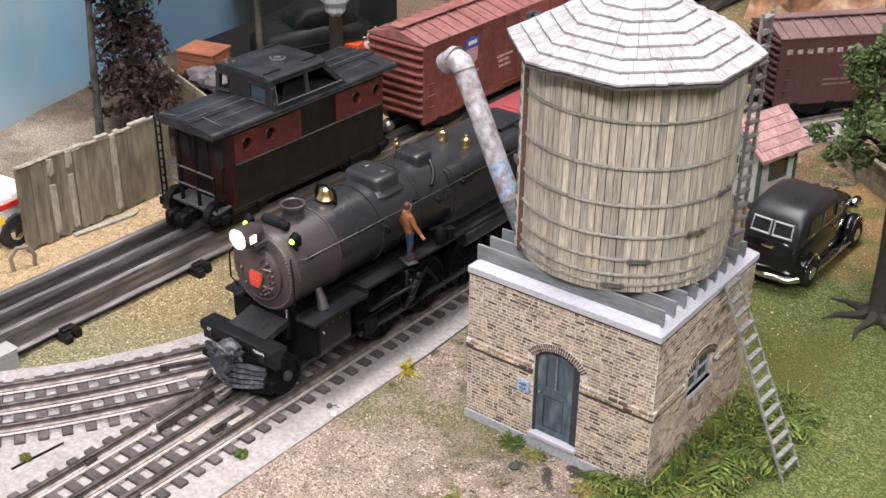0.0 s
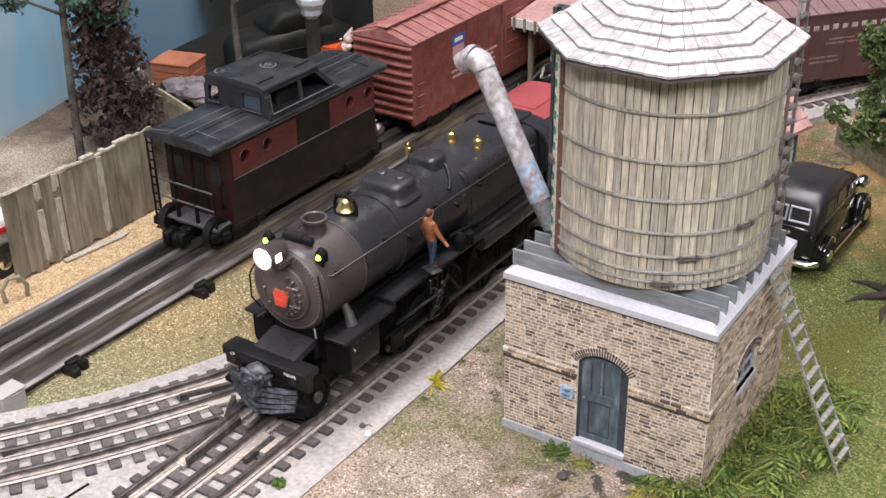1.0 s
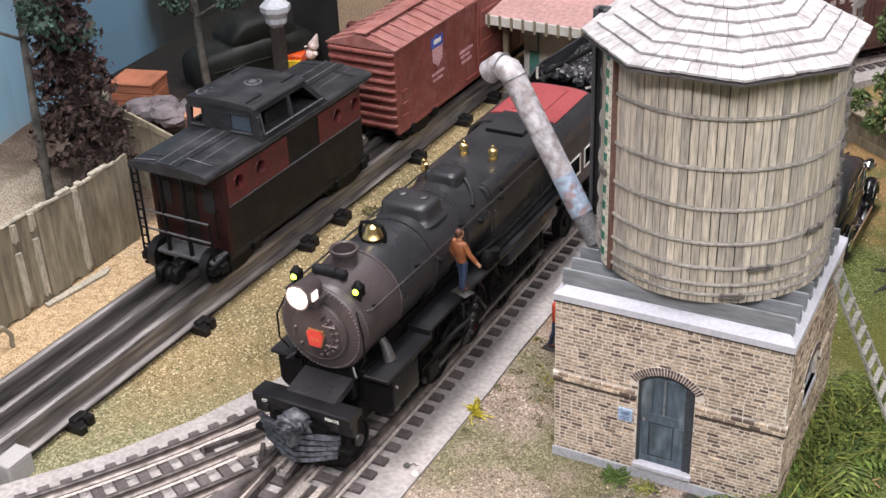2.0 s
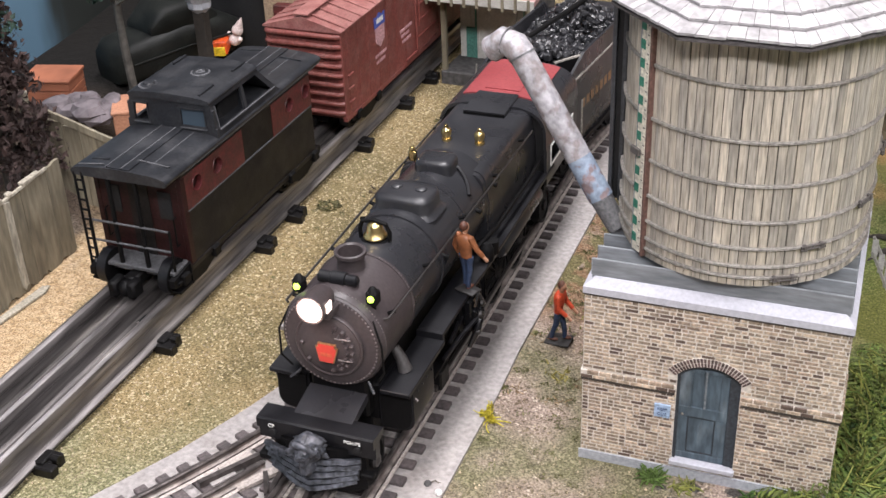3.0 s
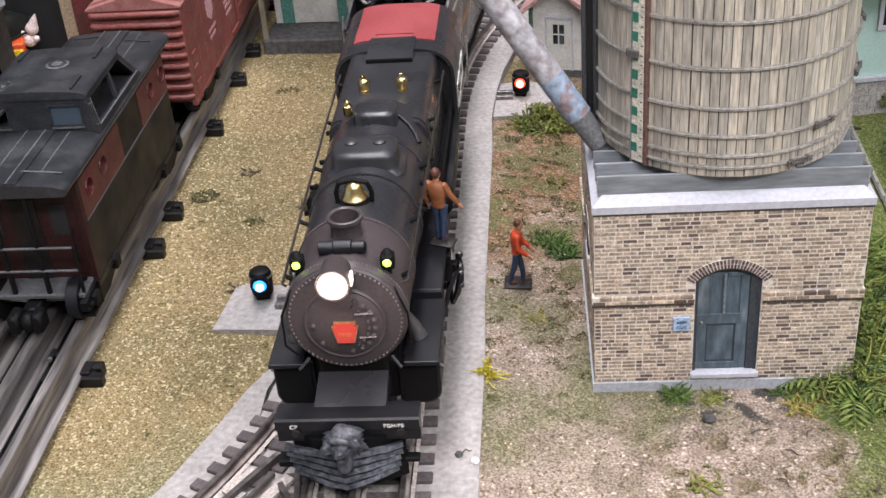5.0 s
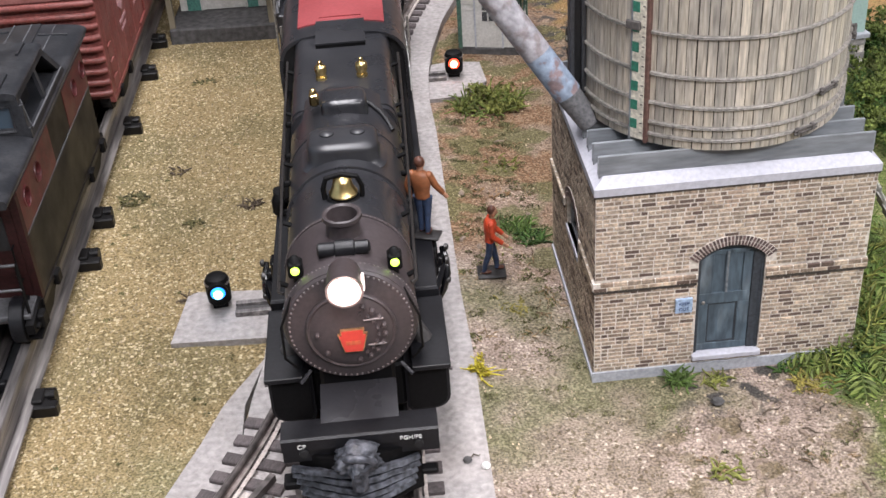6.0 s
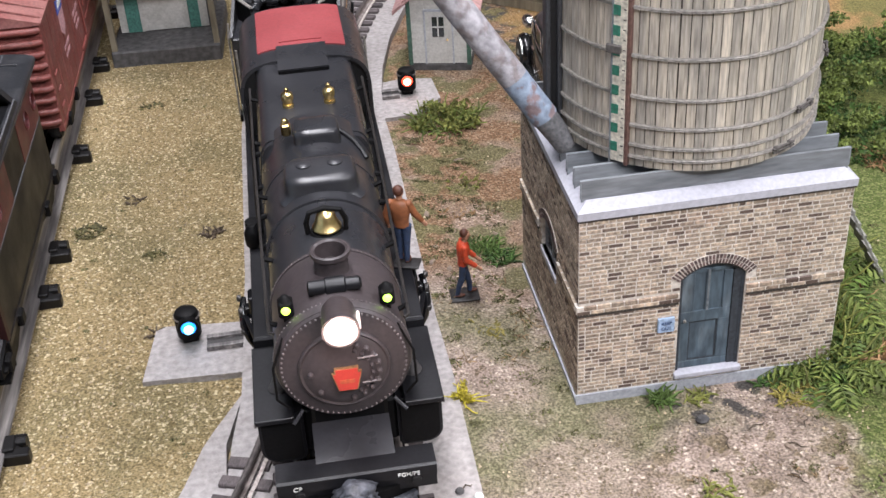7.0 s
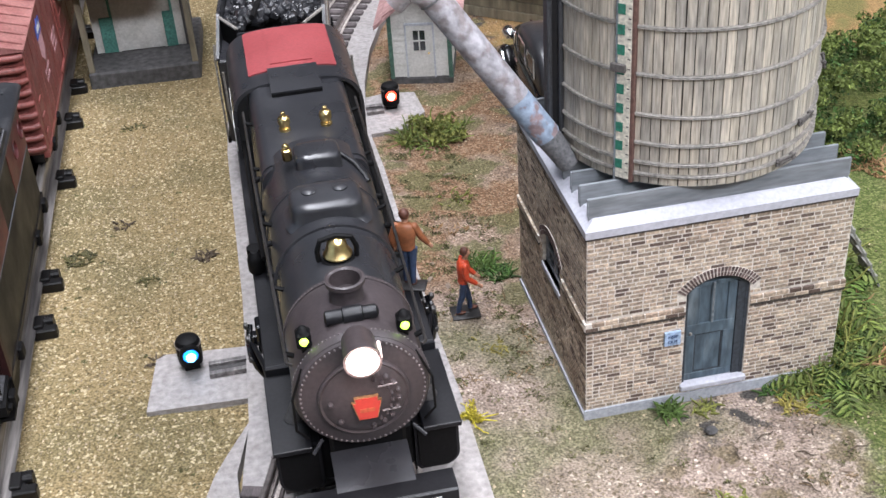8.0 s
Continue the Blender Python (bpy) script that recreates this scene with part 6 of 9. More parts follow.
for sx in (-1, 1):
    lo, hi = sorted((sx * (CH - 2.2), sx * CH))
    part("side_sheet", G().box(lo, hi, cy_(40), cy_(152), 23.5, 47.6).box(lo, hi, cy_(88.5), cy_(114.5), 47.6, 62.6).box(lo, hi, cy_(40), cy_(152), 62.6, 67.0), caboose_black, body, "grimy black side sheet", 0)
    for y0, y1 in ((40.3, 88.5), (114.5, 151.7)):
        holes = [(cy_(y), 56.3) for y in ((51, 67) if y0 < 60 else (130.5, 146.5))]
        part("side_panel", pierced_panel(cy_(y0), cy_(y1), 47.6, 62.6, holes, 3.2, sx * (CH + 0.2), sx * (CH - 2.2)), caboose_red, body, "dull dark red side panel", 0)
        for y, z in holes:
            ring = part("porthole", G().lathe([(3.2, 0.0), (3.25, 0.35 * sx), (3.6, 0.4 * sx), (3.75, 0.0)], (sx * (CH + 0.2), y, z), "x", 24, 0, False), caboose_red, body, "raised porthole rim")
            part("pane", G().lathe([(0.2, 0.0), (2.6, 0.0), (2.6, 0.25 * sx), (3.0, 0.25 * sx)], (sx * (CH - 2.15), y, z), "x", 20), end_red, ring, "dim recessed pane")
    part("side_line", G().box(min(sx * CH, sx * (CH + 0.3)), max(sx * CH, sx * (CH + 0.3)), cy_(40.5), cy_(151.5), 46.9, 47.6), dust_edge, body, "thin dusty belt line", 0)
    part("sill", G().box(min(sx * 17, sx * (CH + 0.4)), max(sx * 17, sx * (CH + 0.4)), cy_(38), cy_(154), 22.0, 24.4, 0.2), caboose_black, body, "side sill", 0)
part("end_wall", G().box(-CH + 0.4, CH - 0.4, cy_(39.6), cy_(40.2), 25, 63.2), end_red, body, "dark red end wall, roof shade put into its colour", 0)
for sx in (-1, 1):
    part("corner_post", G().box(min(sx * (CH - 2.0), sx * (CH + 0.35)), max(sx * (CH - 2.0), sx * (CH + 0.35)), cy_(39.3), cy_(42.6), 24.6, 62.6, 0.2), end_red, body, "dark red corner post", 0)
    part("corner_rail", G().tube([(sx * (CH - 4.2), cy_(39.4), 45.6), (sx * (CH - 4.2), cy_(37.6), 45.6), (sx * (CH - 4.2), cy_(37.6), 33.0), (sx * (CH - 4.2), cy_(39.4), 33.0)], 0.35, 6), black_matt, body, "bent corner grab rail")
part("end_door", G().box(-4.6, 4.6, cy_(39.2), cy_(39.8), 26, 58), caboose_black, body, "dark end door", 0)
for sx in (-12, 12):
    part("end_window", G().box(sx - 3, sx + 3, cy_(39.2), cy_(39.8), 44, 56), dark_hole, body, "dark end window", 0)
half_arc = [(21.0, 64.6), (21.7, 65.6), (21.7, 66.5), (21.0, 67.4), (19.0, 68.1), (15.0, 68.7), (8.0, 69.2), (0.0, 69.5)]
rarc = [(-x, z) for x, z in half_arc] + half_arc[-2::-1]
croof = part("roof", G().prism(rarc, "y", cy_(28.5), cy_(162.5)), roof_black, caboose, "dusty black low-arched roof", 50)
for y0, y1 in ((29.0, 69.0), (124.5, 162.0)):
    rw = part("running_board", G().box(-4.6, 5.4, cy_(y0), cy_(y1), 69.0, 69.9, 0.1), roof_black, croof, "roof walk", 0)
    part("edge", G().box(-5.0, -4.6, cy_(y0), cy_(y1), 69.0, 70.2), dust_edge, rw, "dusty raised edge", 0)
    part("edge", G().box(1.6, 2.1, cy_(y0), cy_(y1), 69.7, 70.1), dust_edge, rw, "dusty raised edge", 0)
    part("seam", G().box(10.4, 10.8, cy_(y0 + 8), cy_(y1), 68.6, 69.1), dust_edge, croof, "dusty roof seam", 0)
    part("seam", G().box(-16.4, -16.0, cy_(y0 + 2), cy_(y1), 67.9, 68.4), roof_black, croof, "roof seam", 0)
for y, x0, x1, z0, z1 in ((31, -19, -7, 68.3, 69.9), (38, 4, 18, 69.8, 68.7), (36, -16, -8, 68.7, 69.6), (152, 6, 17, 69.6, 68.8), (157, -17, -6, 68.8, 69.6)):
    part("grab_iron", G().tube([(x0, cy_(y), z0), (x1, cy_(y), z1)], 0.4, 6), dust_edge if y in (38, 31) else roof_black, croof, "dusty grab iron")
for sx in (-1, 1):
    part("gutter", G().tube([(sx * 21.1, cy_(40), 64.7), (sx * 21.1, cy_(161), 64.7)], 0.3, 6), dust_edge, croof, "worn roof edge")
# cupola: raked back end, sides leaning in, low crowned roof
CU0, CU1 = 69.5, 124.0


def cup_x(z):
    return 21.4 - (z - 66.0) * 2.6 / 16


def slab(poly, sx):
    """A wall panel of the cupola side from (y, z) corners."""
    pts = [(sx * (cup_x(z) - o), cy_(y), z) for o in (0, 1.2) for y, z in poly]
    return G().add(pts, [(0, 1, 2, 3), (7, 6, 5, 4), (0, 4, 5, 1), (1, 5, 6, 2), (2, 6, 7, 3), (3, 7, 4, 0)])


cupola = part("cupola", G().box(-19.4, 19.4, cy_(CU0) + 1.2, cy_(CU1) - 3, 64, 67.5), caboose_black, caboose, "black cupola with open windows", 0)
for sx in (-1, 1):
    for poly in (((69.5, 66.0), (124.0, 66.0), (120.2, 69.8), (69.5, 69.8)), ((69.5, 69.8), (72.4, 69.8), (72.4, 80.0), (69.5, 80.0)), ((93.5, 69.8), (95.6, 69.8), (95.6, 80.0), (93.5, 80.0)), ((116.4, 69.8), (120.2, 69.8), (110.0, 80.0), (106.6, 80.0)), ((69.5, 80.0), (110.0, 80.0), (107.6, 82.4), (69.5, 82.4))):
        part("cupola_side", slab(poly, sx), roof_black, cupola, "", 0)
    part("ledge", G().tube([(sx * 21.0, cy_(72.5), 69.9), (sx * 21.0, cy_(119), 69.9)], 0.35, 6), dust_edge, cupola, "dusty window ledge")
    part("ledge", G().tube([(sx * 20.6, cy_(72.6), 70.2), (sx * 19.2, cy_(72.6), 79.8)], 0.3, 6), dust_edge, cupola, "dusty window edge")
for x0, x1, z0, z1 in ((-21.2, 21.2, 66.0, 71.0), (-20.4, -17.8, 71.0, 79.0), (-10.4, 4.4, 71.0, 79.0), (16.6, 20.4, 71.0, 79.0), (-19.2, 19.2, 79.0, 82.6)):
    part("cupola_end", G().box(x0, x1, cy_(CU0) - 0.2, cy_(CU0) + 1.1, z0, z1), roof_black, cupola, "", 0)
# the bluish reflection of the glass is put into its base colour
pane_glass = glassy("blue_reflection_pane", (0.05, 0.072, 0.095), 0.12)
for x0, x1 in ((-17.8, -10.4), (4.4, 16.6)):
    if x0 > 0:
        part("pane", G().box(x0 + 0.5, x1 - 0.5, cy_(CU0) + 0.4, cy_(CU0) + 0.7, 71.2, 78.7), pane_glass, cupola, "pane with a blue-grey reflection in its colour", 0)
    fr = G().box(x0, x1, cy_(CU0) - 0.7, cy_(CU0) + 0.3, 70.7, 71.3).box(x0, x1, cy_(CU0) - 0.6, cy_(CU0) + 0.3, 78.6, 79.2).box(x0, x0 + 0.6, cy_(CU0) - 0.6, cy_(CU0) + 0.3, 71.3, 78.6).box(x1 - 0.6, x1, cy_(CU0) - 0.6, cy_(CU0) + 0.3, 71.3, 78.6)
    part("window_frame", fr, roof_black, cupola, "worn window frame", 0)
    part("window_sill", G().box(x0, x1, cy_(CU0) - 1.0, cy_(CU0) - 0.2, 70.2, 70.8), dust_edge, cupola, "dusty window sill", 0)
back = G().add([(-21.0, cy_(124), 66), (21.0, cy_(124), 66), (18.8, cy_(108), 82.2), (-18.8, cy_(108), 82.2), (-21.0, cy_(122), 66), (21.0, cy_(122), 66), (18.8, cy_(106), 82.2), (-18.8, cy_(106), 82.2)], [(0, 1, 2, 3), (7, 6, 5, 4), (0, 4, 5, 1), (1, 5, 6, 2), (2, 6, 7, 3), (3, 7, 4, 0)])
part("cupola_end", back, roof_black, cupola, "raked black cupola end", 0)
part("interior", G().box(-14, 14, cy_(84), cy_(100), 67.5, 77.5, 1.0), dark_hole, cupola, "dark interior")
half_top = [(18.6, 81.4), (19.3, 82.4), (18.9, 83.2), (17.0, 83.8), (10.0, 84.4), (0.0, 84.7)]
carc = [(-x, z) for x, z in half_top] + half_top[-2::-1]
ctop = part("cupola_roof", G().prism(carc, "y", cy_(68.6), cy_(109.0)), roof_black, cupola, "dusty black cupola roof", 50)
vent = part("vent", G().lathe([(4.2, 0), (4.2, 0.7), (3.4, 0.9)], (2.0, cy_(92), 84.4), "z", 24), dust_edge, ctop, "round dusty roof vent")
part("vent_cap", G().lathe([(3.5, 0.6), (3.4, 1.0), (2.2, 1.1), (2.0, 0.8), (0.3, 0.9)], (2.0, cy_(92), 84.4), "z", 24), roof_black, vent, "black vent cap")
part("vent", G().lathe([(3.6, 0), (3.6, 0.6), (2.6, 0.8), (2.2, 1.5), (0.2, 1.7)], (-13.0, cy_(76), 83.9), "z", 20), roof_black, ctop, "small roof vent")
part("vent_rim", G().lathe([(4.6, 0), (4.6, 0.4), (3.5, 0.5)], (-13.0, cy_(76), 83.8), "z", 20), dust_edge, ctop, "pale vent rim")
for x, y0, y1 in ((13.6, 71, 82), (13.6, 98, 108), (-15, 98, 108)):
    part("cleat", G().box(x - 0.5, x + 0.5, cy_(y0), cy_(y1), 83.9, 84.9), roof_black, ctop, "raised roof cleat", 0)
# end platform
plat = part("end_platform", G().box(-19, 19, cy_(28.5), cy_(40), 24.5, 26.2, 0.3), surface("dusty_platform_floor", (0.075, 0.075, 0.08), 0.6, bump=0.1), caboose, "dusty end platform", 0)
for x in (-18.4, -6.2, 6.2, 18.4):
    part("post", G().tube([(x, cy_(30.0), 26), (x, cy_(30.0), 44.5 if abs(x) > 10 else 66.0)], 0.6 if abs(x) > 10 else 1.0, 8), black_matt, plat, "black railing post")
for z in (35.4, 44.5):
    part("railing", G().tube([(-18.4, cy_(29.4), z), (18.4, cy_(29.4), z)], 0.5, 6), dust_edge, plat, "thin end rail")
for x in (-20.5, -17.0):
    part("ladder_rail", G().tube([(x, cy_(28.8), 22), (x, cy_(28.8), 66)], 0.55, 6), black_matt, plat, "end ladder rail")
for k in range(9):
    part("rung", G().tube([(-20.5, cy_(28.8), 27 + 4.4 * k), (-17.0, cy_(28.8), 27 + 4.4 * k)], 0.45, 6), black_matt, plat, "ladder rung")
for sx in (-1, 1):
    part("step_side", G().box(min(sx * 20.4, sx * 21.2), max(sx * 20.4, sx * 21.2), cy_(37.2), cy_(38.2), 17, 26), black_matt, plat, "step hanger", 0)
    part("step", G().box(min(sx * 16.5, sx * 21), max(sx * 16.5, sx * 21), cy_(28), cy_(38), 17, 18).box(min(sx * 16.5, sx * 21), max(sx * 16.5, sx * 21), cy_(28), cy_(38), 21, 22), black_matt, plat, "side step", 0)


def truck(owner, y):
    for sx in (-1, 1):
        for dy in (-12, 12):
            wheel(7.4, 4.4, 0, owner, sx * 14.6, y + dy, 22.0, "dark steel car wheel")
        lo, hi = sorted((sx * 17.4, sx * 20.0))
        tf = part("truck_frame", G().prism([(y - 19, 24), (y - 19, 20.5), (y - 9, 18), (y - 4, 16), (y + 4, 16), (y + 9, 18), (y + 19, 20.5), (y + 19, 24), (y + 6, 26), (y - 6, 26)], "x", lo, hi), black_matt, owner, "cast truck side frame", 0)
        for dy in (-12, 12):
            part("journal_box", G().box(min(sx * 19.8, sx * 22.0), max(sx * 19.8, sx * 22.0), y + dy - 2.4, y + dy + 2.4, 19.4, 24.2, 0.5), black_matt, tf, "journal box")
    part("bolster", G().box(-17, 17, y - 4, y + 4, 20, 26, 0.5), black_matt, owner, "truck bolster", 0)
    for dy in (-12, 12):
        part("axle", G().cyl((-14, y + dy, 22), (14, y + dy, 22), 1.2, n=8), steel, owner, "axle")


truck(caboose, cy_(45))
truck(caboose, cy_(138))
coup = G().box(-3, 3, cy_(24), cy_(36), 18.5, 23.5, 0.8)
coup.box(-6.0, -2, cy_(17), cy_(25), 17, 24.5, 1.0).box(2.0, 6.0, cy_(18), cy_(25), 17, 24.5, 1.0).ball((0, cy_(21.5), 20), 3.6)
part("coupler", coup, black_matt, caboose, "black knuckle coupler", 40)
part("coupler", G().box(-3, 3, cy_(160), cy_(186), 18.5, 23, 0.8).ball((3, cy_(176), 21), 4.0), steel, caboose, "steel knuckle coupler", 40)

# ---- boxcars ----


def boxcar(x, y, rz, length, half, z0, z1, ridge, wall_mat, roof_mat, label):
    car = thing("boxcar", x, y, 0, rz, label, "boxcar", "boxcars")
    L = length / 2
    part("body", G().box(-half, half, -L, L, z0, z1, 0.4), wall_mat, car, "painted boxcar body", 0)
    rf = part("roof", G().prism([(-half - 0.8, z1 - 0.8), (half + 0.8, z1 - 0.8), (half + 0.8, z1), (0, ridge), (-half - 0.8, z1)], "y", -L - 0.8, L + 0.8), roof_mat, car, "chalky pitched roof", 0)
    n = int(length / 9)
    for k in range(n):
        yy = -L + (k + 0.5) * length / n
        for sx in (-1, 1):
            g = G()
            a = (sx * 1.5, ridge + 0.15 - 0.07)
            b2 = (sx * (half + 0.3), z1 + 0.2)
            g.add([(a[0], yy - 0.6, a[1]), (a[0], yy + 0.6, a[1]), (b2[0], yy + 0.6, b2[1]), (b2[0], yy - 0.6, b2[1]), (a[0], yy - 0.5, a[1] + 0.55), (a[0], yy + 0.5, a[1] + 0.55), (b2[0], yy + 0.5, b2[1] + 0.55), (b2[0], yy - 0.5, b2[1] + 0.55)], [(0, 1, 2, 3), (7, 6, 5, 4), (0, 4, 5, 1), (1, 5, 6, 2), (2, 6, 7, 3), (3, 7, 4, 0)])
            part("roof_rib", g, roof_mat, rf, "", 0)
    part("roof_walk", G().box(-4.2, 4.2, -L - 1, L + 1, ridge + 0.7, ridge + 1.5, 0.1), roof_mat, rf, "roof walk", 0)
    for e in (-1, 1):
        for k in range(9):
            z = z0 + 3.2 + (z1 - z0 - 6) * k / 8
            part("end_rib", G().tube([(-half + 0.8, e * L, z), (-half + 2.5, e * (L + 1.3), z), (half - 2.5, e * (L + 1.3), z), (half - 0.8, e * L, z)], 1.35, 8), wall_mat, car, "corrugated end rib", 50)
    for sx in (-1, 1):
        s0, s1 = sx * half, sx * (half + 0.9)
        dr = part("door", G().box(min(s0, s1), max(s0, s1), -15, 15, z0 + 2.5, z1 - 2.0, 0.3), wall_mat, car, "sliding side door", 0)
        for k in range(4):
            part("door_rib", G().tube([(s1, -13, z0 + 10 + 9.0 * k), (s1, 13, z0 + 10 + 9.0 * k)], 0.55, 6), wall_mat, dr)
        part("door_latch", G().tube([(s1 + sx * 0.5, -12, z0 + 16), (s1 + sx * 0.5, -12, z1 - 6)], 0.5, 6), wall_mat, dr, "latch rod")
        for za, zb in ((z1 - 2.0, z1 - 0.9), (z0 + 1.2, z0 + 2.4)):
            part("door_track", G().box(min(s0, s1), max(s0, s1), -30, 16, za, zb), wall_mat, car, "door track", 0)
        for k in range(int(length / 12)):
            yy = -L + 6 + 12 * k
            if abs(yy) > 17:
                part("side_seam", G().box(min(s0, sx * (half + 0.18)), max(s0, sx * (half + 0.18)), yy - 0.25, yy + 0.25, z0 + 1, z1 - 1), wall_mat, car, "", 0)
        for e in (-1, 1):
            for z in (z0 + 8, z0 + 15, z0 + 22):
                part("grab_iron", G().tube([(sx * (half + 0.9), e * (L - 3), z), (sx * (half + 0.9), e * (L - 9), z)], 0.4, 6), wall_mat, car, "grab iron")
        part("side_sill", G().box(min(sx * (half - 2), sx * (half + 0.3)), max(sx * (half - 2), sx * (half + 0.3)), -L, L, z0 - 1.6, z0 + 0.4), wall_mat, car, "side sill", 0)
    part("underframe", G().box(-8, 8, -L + 4, L - 4, z0 - 5, z0), black_matt, car, "dark underframe", 0)
    truck(car, -L + 26)
    truck(car, L - 26)
    part("coupler", G().box(-3, 3, -L - 8, -L + 2, 18.5, 23, 0.8).box(-3, 3, L - 2, L + 8, 18.5, 23, 0.8), black_matt, car, "coupler", 0)
    return car


BL = 214.0
car1 = boxcar(far_line(187 + BL / 2), 187 + BL / 2, -1.03, BL, 20.6, 24.5, 70.5, 76.5, boxcar_red, boxcar_roof, "oxide red boxcar with corrugated end and a blue shield")
for sx in (1, ):
    sh = G().prism([(-68.5, 58), (-68.5, 64.2), (-65.5, 63.4), (-62, 65.2), (-58.5, 63.4), (-55.5, 64.2), (-55.5, 58)], "x", sx * 20.6, sx * 20.95)
    part("shield", sh, shield_blue, car1, "blue shield top", 0)
    part("shield", G().prism([(-67.8, 57.8), (-56.2, 57.8), (-56.8, 50), (-62, 46.6), (-67.2, 50)], "x", sx * 20.6, sx * 20.9), shield_pale, car1, "pale striped shield foot", 0)
    part("shield_bar", G().box(20.9, 21.1, -66, -58, 60, 62.4), white_print, car1, "illegible pale bar", 0)
    for z, y0, y1 in ((42, -69, -55), (38.6, -68, -57), (44, -36, -20), (41, -35, -24), (37.6, -34, -22)):
        part("lettering_bar", G().box(20.6, 20.75, y0, y1, z, z + 1.6), shield_pale, car1, "illegible faded lettering", 0)
car1b = boxcar(far_line(187 + BL + 14 + BL / 2), 187 + BL + 14 + BL / 2, -1.03, BL, 20.6, 24.5, 70.5, 76.5, boxcar_red, boxcar_roof, "oxide red boxcar coupled behind another")
faded_print = surface("faded_white_print", (0.42, 0.37, 0.36), 0.7, grain=300, stain=120, mix=(0.2, 0.1, 0.1), amount=0.8, bump=0.0)
px, py, ph = main_line(468)
car2 = boxcar(px, py, -ph, 205.0, 20.6, 24.5, 66.0, 72.0, boxcar_brown, brown_roof, "brown freight car with faded white lettering on the curve")
car2.matrix_world = Matrix.Translation((0, 0, -0.0048)) @ car2.matrix_world
for k in range(12):
    part("lettering_bar", G().box(20.6, 20.8, -98 + 6.6 * k, -94.4 + 6.6 * k, 55.4, 58.2 + 0.5 * (k % 3 == 0)), faded_print, car2, "white block letter", 0)
for y0, y1, z in ((-62, -40, 46.0), (-72, -52, 37.5), (-72, -52, 34.5), (-60, -42, 48.6)):
    part("lettering_bar", G().box(20.6, 20.75, y0, y1, z, z + 1.1), brown_roof, car2, "illegible faded lettering", 0)


# ---- more materials ----
fence_wood = surface("weathered_fence_board", (0.20, 0.175, 0.125), 0.85, dark=0.7, light=1.3, grain=400, stain=50, per=0.14, mix=(0.12, 0.10, 0.07), amount=0.6, bump=0.3, stretch=(1, 1, 0.2))
fence_pale = surface("pale_batten", (0.33, 0.30, 0.24), 0.85, bump=0.3, stretch=(1, 1, 0.2))
bark = surface("dark_bark", (0.032, 0.026, 0.021), 0.9, grain=300, bump=0.6, depth=0.0008)
birch = surface("pale_flaking_bark", (0.085, 0.08, 0.07), 0.85, grain=160, stain=90, mix=(0.03, 0.028, 0.024), amount=1.0, bump=0.4)
leaf_tree = surface("tree_leaf_green", (0.09, 0.13, 0.04), 0.8, per=0.45, bump=0.2)
leaf_dark = surface("dark_teal_leaf", (0.022, 0.05, 0.035), 0.8, per=0.4, bump=0.2)
needle_brown = surface("brown_conifer_needles", (0.045, 0.026, 0.023), 0.85, per=0.45, bump=0.2)
leaf_bush = surface("bush_green", (0.085, 0.135, 0.022), 0.8, per=0.5, bump=0.2)
leaf_deep = surface("deep_hedge_green", (0.045, 0.095, 0.016), 0.8, per=0.5, bump=0.2)
leaf_fern = surface("yellow_fern_green", (0.125, 0.16, 0.032), 0.8, per=0.45, bump=0.2)
lichen_green = surface("olive_lichen", (0.17, 0.18, 0.04), 0.85, per=0.4, bump=0.2)
lichen_yellow = surface("yellow_lichen", (0.50, 0.42, 0.035), 0.8, per=0.25, bump=0.2)
lichen_olive = surface("olive_yellow_lichen", (0.25, 0.21, 0.05), 0.85, per=0.4, bump=0.2)
lichen_rust = surface("rusty_dry_lichen", (0.30, 0.18, 0.085), 0.85, per=0.3, bump=0.2)
grass_green = surface("bright_grass_tuft", (0.075, 0.125, 0.024), 0.8, per=0.35, bump=0.2)
twig_dark = surface("dark_twig", (0.085, 0.062, 0.042), 0.9, bump=0.3)
weed_olive = surface("dull_olive_weed", (0.095, 0.085, 0.03), 0.9, per=0.5, bump=0.1)
skin = surface("painted_flesh", (0.52, 0.27, 0.17), 0.6, bump=0.05)
jacket = surface("painted_brown_jacket", (0.225, 0.078, 0.03), 0.6, dark=0.75, light=1.3, grain=500, bump=0.2)
shirt = surface("painted_red_shirt", (0.52, 0.06, 0.02), 0.6, dark=0.8, light=1.2, bump=0.15)
jeans = surface("painted_blue_jeans", (0.020, 0.034, 0.072), 0.65, dark=0.7, light=1.5, grain=500, bump=0.15)
hair = surface("painted_hair", (0.10, 0.035, 0.02), 0.6, bump=0.1)
base_black = surface("black_figure_base", (0.022, 0.02, 0.02), 0.55, bump=0.1)
hut_white = surface("white_siding", (0.50, 0.49, 0.46), 0.75, dark=0.85, light=1.1, bump=0.1, mix=(0.32, 0.30, 0.27), amount=0.4)
trim_green = surface("dull_green_trim", (0.055, 0.115, 0.085), 0.7, bump=0.1)
teal_panel = surface("teal_panel", (0.07, 0.20, 0.165), 0.65, bump=0.1)
roof_pink = surface("faded_pink_shingle", (0.35, 0.205, 0.195), 0.85, dark=0.75, light=1.2, grain=400, per=0.18, bump=0.3)
stone_dark = surface("dark_grey_stone", (0.060, 0.058, 0.058), 0.9, dark=0.6, light=1.5, grain=350, bump=0.5, depth=0.0006)
car_black = surface("glossy_black_car_paint", (0.010, 0.010, 0.011), 0.16, bump=0.0)
